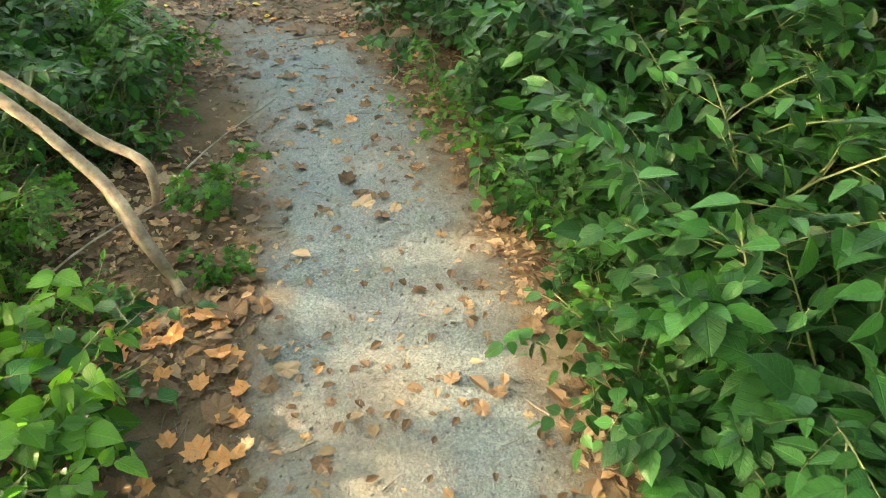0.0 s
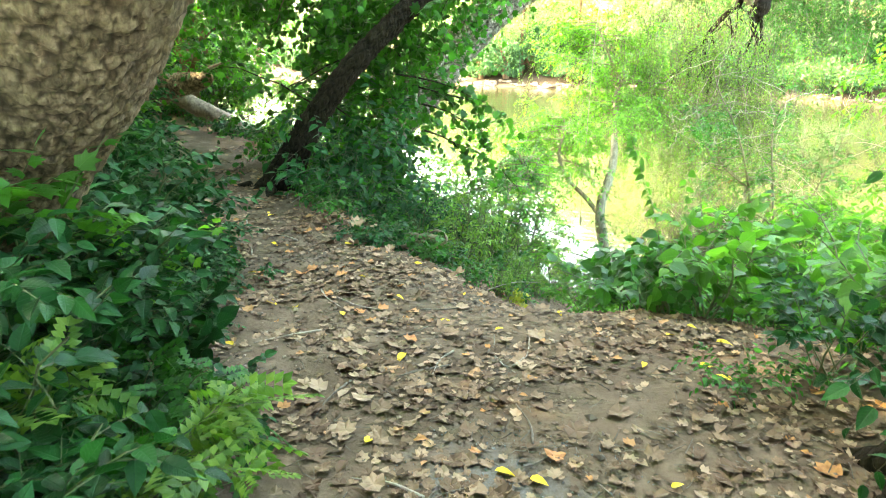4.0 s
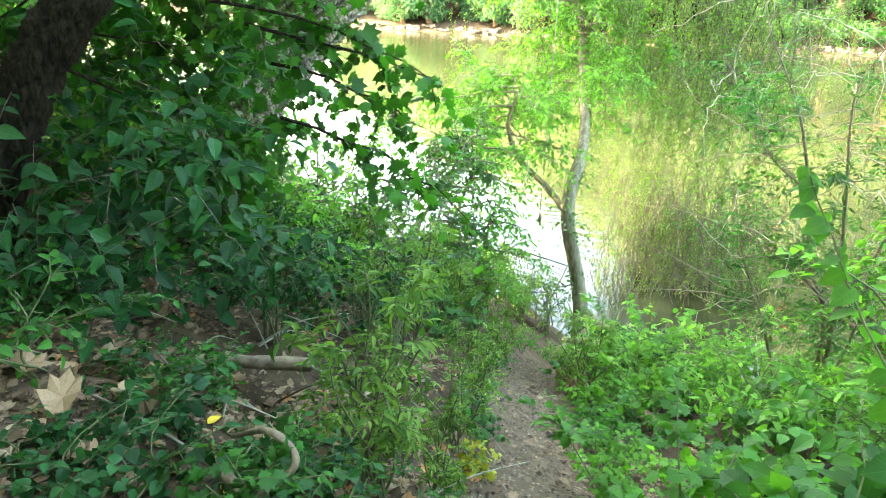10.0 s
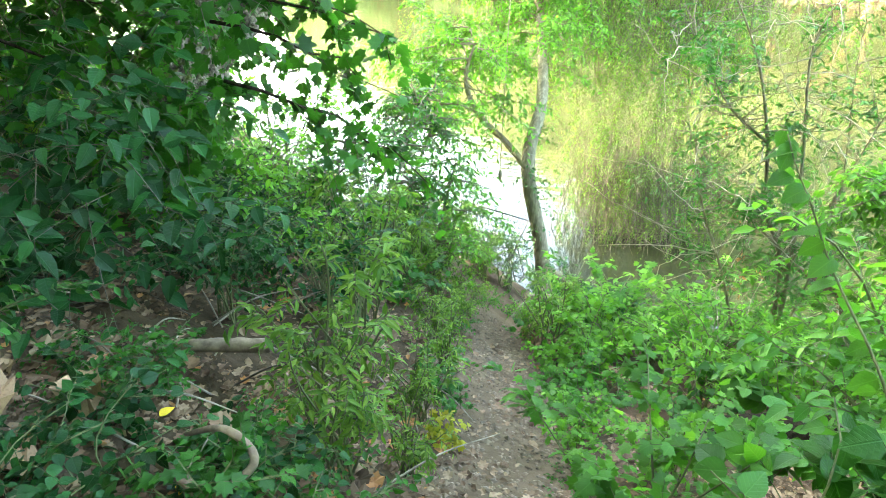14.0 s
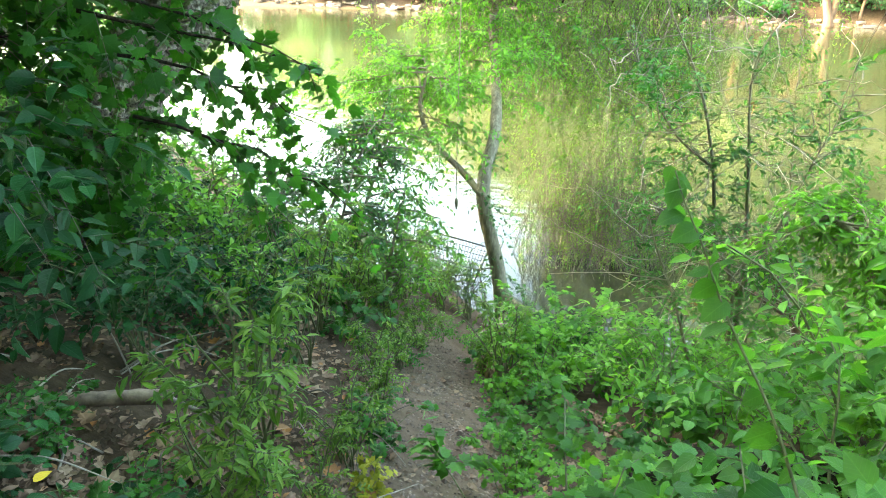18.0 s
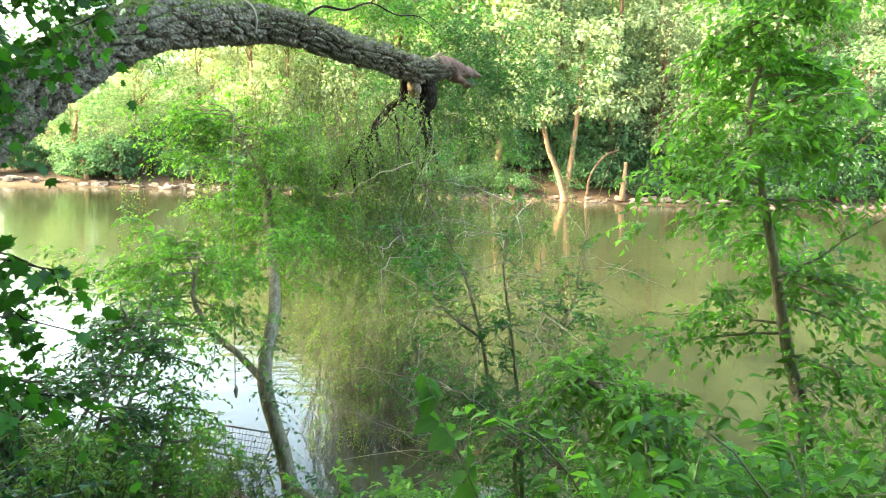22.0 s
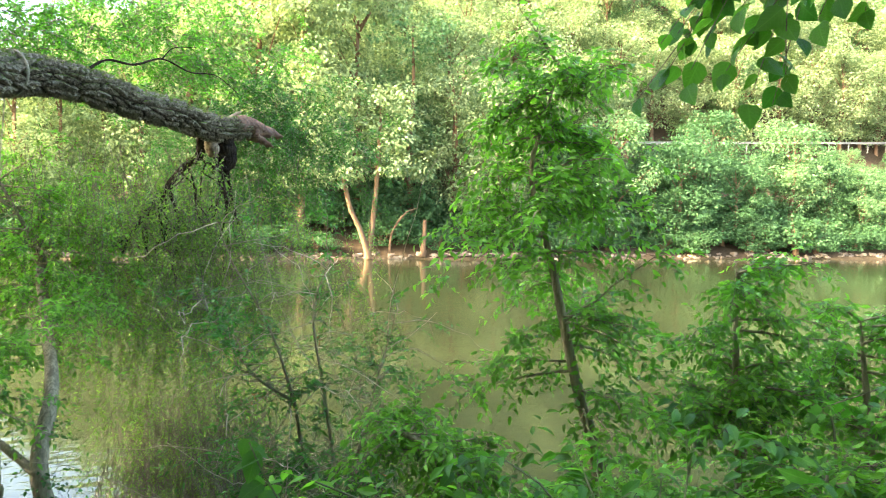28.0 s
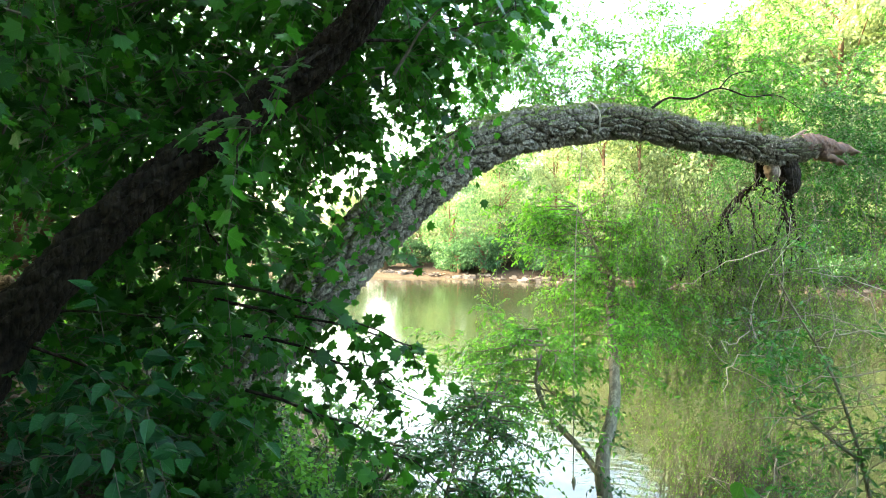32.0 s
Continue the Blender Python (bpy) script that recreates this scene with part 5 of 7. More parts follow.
sapling([(-1.95, 14.7, -1.8, 0.025), (-1.8, 14.9, -1.2, 0.018), (-1.65, 15.1, -0.45, 0.005)], 72, 30, 0.75, "elm", 0.07, LEAF_MID, "slender leafy sapling over the slope", low=0.2, per=8)
sapling([(-1.5, 15.2, -2.0, 0.022), (-1.4, 15.35, -1.3, 0.016), (-1.3, 15.5, -0.7, 0.005)], 73, 24, 0.65, "elm", 0.07, LEAF_FRESH, "slender leafy sapling over the slope", low=0.2, per=8)
sapling([(-2.4, 14.5, -1.6, 0.025), (-2.25, 14.7, -1.0, 0.018), (-2.1, 14.8, -0.4, 0.005)], 74, 30, 0.75, "elm", 0.07, LEAF_MID, "slender leafy sapling over the slope", low=0.2, per=8)


def make_dead_shrub():
    t = thing("dead_shrub", (0, 0, 0), "half-dead grey shrub with bare twigs by the water", "shrub")
    stems = ([(1.72, 15.5, -2.9, 0.026), (1.68, 15.6, -1.55, 0.021), (1.44, 15.6, -0.94, 0.018), (1.32, 15.6, -0.33, 0.015), (1.12, 15.6, 0.3, 0.011), (0.82, 15.6, 0.86, 0.006), (0.7, 15.65, 1.2, 0.003)],
             [(1.8, 15.6, -2.9, 0.025), (1.74, 15.6, -1.44, 0.02), (1.61, 15.6, -0.42, 0.015), (1.5, 15.65, 0.41, 0.01), (1.65, 15.7, 0.85, 0.004)],
             [(1.7, 15.6, -1.5, 0.018), (1.9, 15.6, -0.9, 0.014), (2.1, 15.65, -0.2, 0.008), (2.3, 15.7, 0.4, 0.004)],
             [(1.32, 15.6, -0.35, 0.014), (1.0, 15.6, -0.1, 0.01), (0.75, 15.65, 0.25, 0.006), (0.5, 15.7, 0.7, 0.003)],
             [(1.6, 15.4, -2.8, 0.016), (1.2, 15.4, -1.6, 0.012), (0.9, 15.4, -0.9, 0.008), (0.7, 15.4, -0.2, 0.003)],
             [(1.75, 15.7, -2.8, 0.016), (1.95, 15.7, -1.6, 0.012), (2.0, 15.7, -0.8, 0.008), (1.85, 15.7, 0.3, 0.003)],
             [(1.66, 15.6, -1.3, 0.012), (1.3, 15.5, -1.0, 0.009), (0.95, 15.5, -0.75, 0.004)])
    for k, r in enumerate(stems):
        limb(r, BARK_SMOOTH, "stem", t, 30, 7, 0.08, 100 + k)
    g = np.random.default_rng(71)
    pts = np.concatenate([smooth_line(np.array(r)[:, :3], 30) for r in stems])
    n = 250
    br = branch_lines(g, pts[g.integers(0, len(pts), n)], g.normal(size=(n, 3)) * (0.8, 0.6, 0.5) + (0, 0, 0.4), g.uniform(0.15, 0.55, n), 0.5, -0.15)
    stuff("twig", thin_tubes(br, np.full(n, 0.005), np.full(n, 0.0015)), TWIG, t, "short bare twigs")
    m = 130
    bare = branch_lines(g, pts[g.integers(0, len(pts), m)], g.normal(size=(m, 3)) * (0.8, 0.6, 0.4) + (0, 0, 0.3), g.uniform(0.45, 1.1, m), 0.4, 0.0, 10)
    stuff("twig", thin_tubes(bare, np.full(m, 0.006), np.full(m, 0.002)), TWIG_PALE, t, "long pale bare twigs")
    lv, tw = leafy(g, br[:170], 7, 0.22, 6, "lance", 0.07, 0.4, 0.3, 0.5)
    stuff("foliage", lv, LEAF_MID, t)
    lv, tw = leafy(g, br[80:90], 2, 0.08, 4, "lance", 0.06, 1.2, 0.6, 0.3)
    stuff("withered_leaf", lv, DRY_ORANGE, t, "withered rust-brown leaves")
    t2 = thing("branch", (0, 0, 0), "bare orange-brown broken branch by the water", "branch")
    limb([(1.95, 16.3, -1.3, 0.02), (2.1, 16.3, -1.4, 0.04), (2.27, 16.3, -1.76, 0.05), (2.5, 16.3, -2.15, 0.05), (2.8, 16.3, -3.3, 0.05)], WOOD_RAW, "wood", t2, 20, 8, 0.12, 110)
    limb([(1.85, 16.3, -1.68, 0.02), (2.1, 16.3, -1.82, 0.03), (2.4, 16.3, -2.0, 0.035)], WOOD_RAW, "side_branch", t2, 10, 7, 0.12, 111)


make_dead_shrub()


def make_right_maple():
    """Its trunk stands off to the side; its boughs come into view."""
    t = thing("tree", (0, 0, 0), "spreading maple with boughs reaching over the bank", "tree")
    bark_limb([(6.4, 10.2, -0.6, 0.3), (6.3, 10.2, 0.5, 0.22), (6.1, 10.3, 2.0, 0.19), (6.0, 10.4, 4.0, 0.15), (5.9, 10.5, 7.5, 0.06)], BARK_DARK, "trunk", t, 120, 24, 0.06, 0.012, 12)
    boughs = ([(6.2, 10.3, 1.5, 0.06), (5.6, 10.9, 1.35, 0.04), (5.3, 11.3, 1.1, 0.03), (5.0, 11.8, 0.72, 0.02), (4.75, 12.2, 0.5, 0.008)],
              [(6.1, 10.3, 2.3, 0.06), (5.6, 10.8, 2.2, 0.045), (5.2, 11.3, 1.85, 0.03), (4.8, 12.0, 1.45, 0.012)],
              [(6.1, 10.3, 2.9, 0.06), (5.5, 10.9, 3.0, 0.045), (5.0, 11.5, 2.75, 0.03), (4.6, 12.0, 2.4, 0.012)],
              [(6.0, 10.4, 3.6, 0.06), (5.2, 11.0, 3.7, 0.045), (4.6, 11.6, 3.4, 0.03), (4.2, 12.0, 3.0, 0.012)],
              [(6.2, 10.2, 1.1, 0.05), (5.9, 10.9, 0.9, 0.035), (5.7, 11.6, 0.5, 0.012)],
              [(6.05, 10.35, 2.6, 0.05), (5.5, 11.0, 2.75, 0.035), (5.15, 11.5, 2.5, 0.02), (4.95, 11.8, 2.1, 0.008)],
              [(6.2, 10.25, 1.9, 0.05), (5.7, 11.0, 2.0, 0.035), (5.3, 11.6, 1.9, 0.02), (5.0, 12.0, 1.7, 0.008)],
              [(6.25, 10.2, 0.8, 0.04), (5.6, 10.8, 0.55, 0.025), (5.0, 11.3, 0.2, 0.01)])
    g = np.random.default_rng(81)
    pts = []
    for k, r in enumerate(boughs):
        limb(r, BARK_DARK, "bough", t, 24, 7, 0.08, 120 + k)
        pts.append(smooth_line(np.array(r)[:, :3], 30)[6:])
    pts = np.concatenate(pts)
    n = 215
    br = branch_lines(g, pts[g.integers(0, len(pts), n)], g.normal(size=(n, 3)) * (0.8, 0.8, 0.35) + (-0.2, 0.1, 0.0), g.uniform(0.35, 0.95, n), 0.2, 0.2)
    lv, tw = leafy(g, br, 12, 0.28, 7, "maple", 0.065, 0.4, 0.1, 0.65)
    stuff("foliage", lv, LEAF_MAPLE_LIT, t, "green maple leaves")
    stuff("twig", join([tw, thin_tubes(br, np.full(n, 0.009), np.full(n, 0.003))]), TWIG, t)


make_right_maple()

LEAF_MESH = {k: mesh_data("leaf", np.c_[LEAF[s][0], LEAF[s][0][:, :2]], LEAF[s][1], m, True) for k, s, m in (("linden", "round", LEAF_LIT), ("deep", "ovate", LEAF_DEEP), ("fresh", "round", LEAF_FRESH), ("dark", "round", LEAF_MAPLE), ("lit", "round", LEAF_LIT))}


def leafed_shoot(t, rows, count, mesh, size, seed, stem=TWIG, hang=0.6, jitter=0.5, r=0.004, start=0.15):
    """A shoot with single leaves, each a part of its own."""
    g = np.random.default_rng(seed)
    line = smooth_line(rows, 40)
    shoot = limb(np.c_[line[::4], np.linspace(r, r * 0.4, 10)], stem, "shoot", t, 20, 5, 0.05, seed)
    for k in range(count):
        i = int((start + (1 - start) * (k + g.random()) / count) * 38)
        ahead = line[i + 1] - line[i]
        ahead = ahead / np.linalg.norm(ahead)
        side = np.cross(ahead, (0, 0, 1.0))
        side = side / max(np.linalg.norm(side), 1e-6) * (1 if k % 2 else -1)
        way = 0.5 * ahead + 0.8 * side + g.normal(size=3) * jitter * 0.5 - (0, 0, hang)
        up = np.array([0, 0, 1.0]) + g.normal(size=3) * jitter - 0.3 * side
        hung_leaf("leaf", LEAF_MESH[mesh], line[i] + 0.01 * g.normal(size=3), way, up, size * g.uniform(0.6, 1.15), shoot)


def make_overhang():
    """A bough with broad heart-shaped leaves hangs into view from above."""
    t = thing("hanging_bough", (0, 0, 0), "hanging bough with broad heart-shaped green leaves", "bough")
    limb([(3.2, 11.4, 3.6, 0.02), (2.9, 11.5, 2.9, 0.014), (2.65, 11.6, 2.45, 0.009), (2.45, 11.75, 2.15, 0.005)], TWIG, "stem", t, 24, 6, 0.06, 130)
    g = np.random.default_rng(91)
    ends = ((1.83, 11.87, 1.65), (1.93, 11.84, 1.72), (1.94, 11.7, 1.73), (2.01, 11.87, 1.91), (2.06, 11.67, 1.75), (2.08, 11.54, 1.65), (2.17, 11.53, 1.61), (2.23, 11.51, 1.73), (2.28, 11.48, 1.89), (2.24, 11.35, 1.94), (2.26, 11.27, 1.9), (2.37, 11.26, 1.98), (2.46, 11.21, 2.01), (2.45, 11.04, 2.0), (2.23, 11.67, 1.94), (2.12, 11.78, 1.92), (1.96, 11.92, 1.87), (2.1, 11.64, 1.99))
    for k, e in enumerate(ends):
        a = np.array((2.75, 11.55, 2.65)) + g.normal(size=3) * 0.08
        m = 0.5 * (a + e) + (0, 0, 0.12) + g.normal(size=3) * 0.06
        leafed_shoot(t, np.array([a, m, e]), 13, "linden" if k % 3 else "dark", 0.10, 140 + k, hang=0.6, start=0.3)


def make_vine():
    t = thing("vine", (0, 0, 0), "climbing vine shoot with large oval leaves", "vine")
    rows = np.array([(0.50, 11.50, 0.8), (0.52, 11.48, 0.73), (0.59, 11.42, 0.6), (0.65, 11.35, 0.47), (0.73, 11.25, 0.35), (0.79, 11.15, 0.22), (0.9, 11.0, -0.1), (0.95, 10.95, -0.5)])[::-1]
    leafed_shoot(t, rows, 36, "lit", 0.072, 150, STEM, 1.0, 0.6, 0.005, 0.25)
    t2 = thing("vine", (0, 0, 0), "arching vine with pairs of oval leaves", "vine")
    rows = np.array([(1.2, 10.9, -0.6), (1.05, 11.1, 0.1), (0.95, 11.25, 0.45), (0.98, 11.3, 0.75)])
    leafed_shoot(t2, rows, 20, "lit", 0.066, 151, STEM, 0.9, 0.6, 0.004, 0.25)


make_overhang()
make_vine()

# ---- undergrowth
KINDS = {
    "broad": [shrub_mesh(100 + k, "ovate", LEAF_DEEP, 0.7, 0.5, 66, 7, 0.09, 7, 0.15, 0.5, 0.88) for k in range(4)],
    "low": [shrub_mesh(110 + k, "oval", LEAF_MID, 0.28, 0.36, 46, 6, 0.05, 7) for k in range(4)],
    "creeper": [shrub_mesh(115 + k, "round", LEAF_DEEP, 0.25, 0.4, 40, 6, 0.06, 7) for k in range(3)],
    "arching": [shrub_mesh(120 + k, "oval", (LEAF_DEEP, LEAF_MID, LEAF_DEEP, LEAF_FRESH)[k % 4], 1.25, 0.95, 72, 9, 0.085, 9, 0.35, 0.9) for k in range(4)],
    "thicket": [shrub_mesh(125 + k, "oval", (LEAF_MID, LEAF_FRESH, LEAF_MAPLE_LIT)[k], 1.7, 1.0, 140, 9, 0.075, 10, 0.3, 0.7, stalk=TWIG) for k in range(3)],
    "bright": [shrub_mesh(130 + k, "maple", (LEAF_FRESH, LEAF_MAPLE_LIT)[k % 2], 0.95, 0.65, 54, 7, 0.085, 7, 0.2, 0.5, 0.85) for k in range(4)],
    "leafy_round": [shrub_mesh(195 + k, "round", LEAF_LIT, 0.5, 0.4, 18, 5, 0.125, 5, 0.15, 0.4, 0.9) for k in range(2)],
    "herb": [shrub_mesh(190 + k, "maple", LEAF_MID, 0.35, 0.3, 40, 6, 0.06, 7) for k in range(3)],
    "elm": [shrub_mesh(170 + k, "elm", (LEAF_MAPLE_LIT, LEAF_FRESH)[k % 2], 1.0, 0.7, 62, 8, 0.088, 8, 0.2, 0.6, 0.85) for k in range(4)],
    "vining": [shrub_mesh(180 + k, "round", (LEAF_MID, LEAF_LIT, LEAF_MAPLE_LIT)[k % 3], 0.6, 0.5, 42, 6, 0.1, 7, 0.25, 0.6, 0.8) for k in range(3)],
    "fine": [shrub_mesh(140 + k, "pinnate", (LEAF_MID, LEAF_OLIVE, LEAF_MID)[k], 0.6, 0.5, 46, 4, 0.16, 8) for k in range(3)],
    "grassy": [shrub_mesh(150 + k, "lance", LEAF_OLIVE, 0.95, 0.34, 66, 9, 0.072, 12, 0.4, 0.6) for k in range(4)],
    "round": [shrub_mesh(160 + k, "round", LEAF_DEEP, 0.55, 0.42, 30, 6, 0.11, 6, 0.1, 0.4, 0.92) for k in range(3)],
}
LABEL = {
    "broad": ("bush", "leafy dark green bush beside the path", "bush"),
    "low": ("ground_plant", "low green plants with small oval leaves", "plant"),
    "creeper": ("creeper", "low dark creeper with round leaves", "plant"),
    "arching": ("arching_shrub", "dense dark shrub of arching leafy twigs", "shrub"),
    "thicket": ("thicket", "tall green thicket over the bank", "shrub"),
    "bright": ("shrub", "bright green leafy shrub on the river bank", "shrub"),
    "leafy_round": ("ground_plant", "plant with large flat oval green leaves", "plant"),
    "herb": ("ground_plant", "low weed with lobed green leaves on the bank", "plant"),
    "elm": ("shrub", "fresh green shrub with small toothed leaves above the water", "shrub"),
    "vining": ("vine_tangle", "tangle of vine with broad glossy oval leaves", "vine"),
    "fine": ("ground_plant", "feathery green weed on the forest floor", "plant"),
    "grassy": ("tall_weed", "tall olive green weed on the slope", "plant"),
    "round": ("bush", "bush with large smooth oval green leaves", "bush"),
}


def grow(kind, x, y, g, scale=1.0, sink=0.03):
    name, label, cat = LABEL[kind]
    plant(name, KINDS[kind][g.integers(len(KINDS[kind]))], x, y, g.uniform(0, 6.3), scale * g.uniform(0.8, 1.2), label, cat, kind + " undergrowth", sink)


def fill_undergrowth():
    g = np.random.default_rng(9)
    n = 9000
    xs, ys = g.uniform(-10, 9, n), g.uniform(0, 18, n)
    d, dt = near_line(xs, ys, TRAIL)
    e, _ = near_line(xs, ys, DESCENT)
    c, _ = near_line(xs, ys, CLEARING)
    u = past_edge(xs, ys)
    left = xs < np.interp(ys, TRAIL[:42, 1], TRAIL[:42, 0])
    d = np.where(left & (ys < 9.6), d - np.interp(ys, [5, 6.5, 7.5], [0.15, 0.2, 0.38]), d)
    w, _ = near_line(xs, ys, [(1.2, 5.04), (0.95, 5.27), (0.72, 5.35), (0.5, 5.45)])
    d = np.where(w < 0.22, 0.0, d)
    pts = np.zeros((0, 2))
    for x, y, di, ei, ci, ui in zip(xs, ys, d, e, c, u):
        if ui > 6.0 or ei < 0.30 or di < 0.62 or math.hypot(x - 0.25, y - 9.7) < 0.95 or (ui < 0.15 and ci < 1.15) or (ui < 0 and 0.6 < x < 1.6 and y > 8.4):
            continue
        if 0.75 - 0.85 * (y - 5.15) < x < 1.25 and 4.85 < y < 5.95:
            continue
        if 0.7 < x < 1.7 and 12.3 < y < 13.2:
            continue
        if math.hypot(x + 2.2, y - 8.15) < 0.6 or math.hypot(x - 2.12, y - 8.62) < 0.4:
            continue
        near = min(di, ei)
        gap = 0.33 if ui > 0.9 and x < -0.6 else (0.36 if ui < 1.6 else 0.5) if ui > 0.9 and x > 0.3 else 0.24 if near < 1.1 else (0.34 if near < 2.2 else 0.62)
        if len(pts) and ((pts - (x, y)) ** 2).sum(1).min() < gap**2:
            continue
        pts = np.append(pts, [[x, y]], 0)
        r = g.random()
        scale = 1.0
        if ui < 0.15:
            if di < 0.85:
                kind = "low" if r < 0.6 else "creeper"
            elif x > 0.5 + 0.1 * y and x > 1.0:
                kind = ("broad" if r < 0.6 else "round" if r < 0.8 else "creeper") if di < 2.2 else ("arching" if r < 0.4 else "broad")
                scale = 0.7 + 0.3 * min(di, 2.0)
            elif y < 9.6:
                kind = ("low" if r < 0.25 else ("fine" if y > 6 else "vining") if r < 0.4 else "herb" if r < 0.5 else "broad" if r < 0.8 else "creeper") if di < 1.7 else ("arching" if r < 0.4 else "broad")
                scale = 0.4 + 0.26 * min(di, 2.5)
            else:
                kind = ("low" if r < 0.3 else "creeper" if r < 0.6 else "broad") if di < 1.1 else ("arching" if r < 0.5 else "broad")
                scale = 0.6 + 0.3 * min(di, 3.0)
        elif x < -0.2:
            if ei < 0.75 + 0.15 * max(0, ui - 0.5) and ui > 0.8:
                kind, scale = ("grassy", 0.9 if ei > 0.45 else 0.5) if r < 0.8 else ("herb", 0.9)
            elif ui < 0.9:
                if r > 0.5:
                    continue
                kind, scale = ("low" if r < 0.3 else "creeper" if r < 0.42 else "grassy"), 0.7
            else:
                kind = "arching" if r < 0.6 else "low" if r < 0.8 else "broad"
                scale = 0.5 if ui < 1.6 else 0.6
                if ui > 3.2:
                    if r > 0.6 or -2.3 < x < -0.8 and ui > 4.4:
                        continue
                    kind, scale = ("elm" if r < 0.35 else "grassy"), 0.4
        else:
            kind = ("low" if r < 0.4 else "bright") if ei < 0.85 else ("bright" if r < (0.3 if x < 2.2 else 0.1) else "elm" if r < 0.62 else "low" if r < 0.72 else "vining")
            scale = (0.35 if ei < 0.5 else 0.6) if ei < 0.85 else (0.85 if x < 2.2 else 0.95)
            if x > 0.35 and ui < 1.6 and ei > 0.55:
                kind, scale = ("vining" if r < 0.9 else "low"), 0.9
        if x < 0.9 and 4.0 < y < 5.7:
            scale *= 0.62
        grow(kind, x, y, g, scale)


fill_undergrowth()


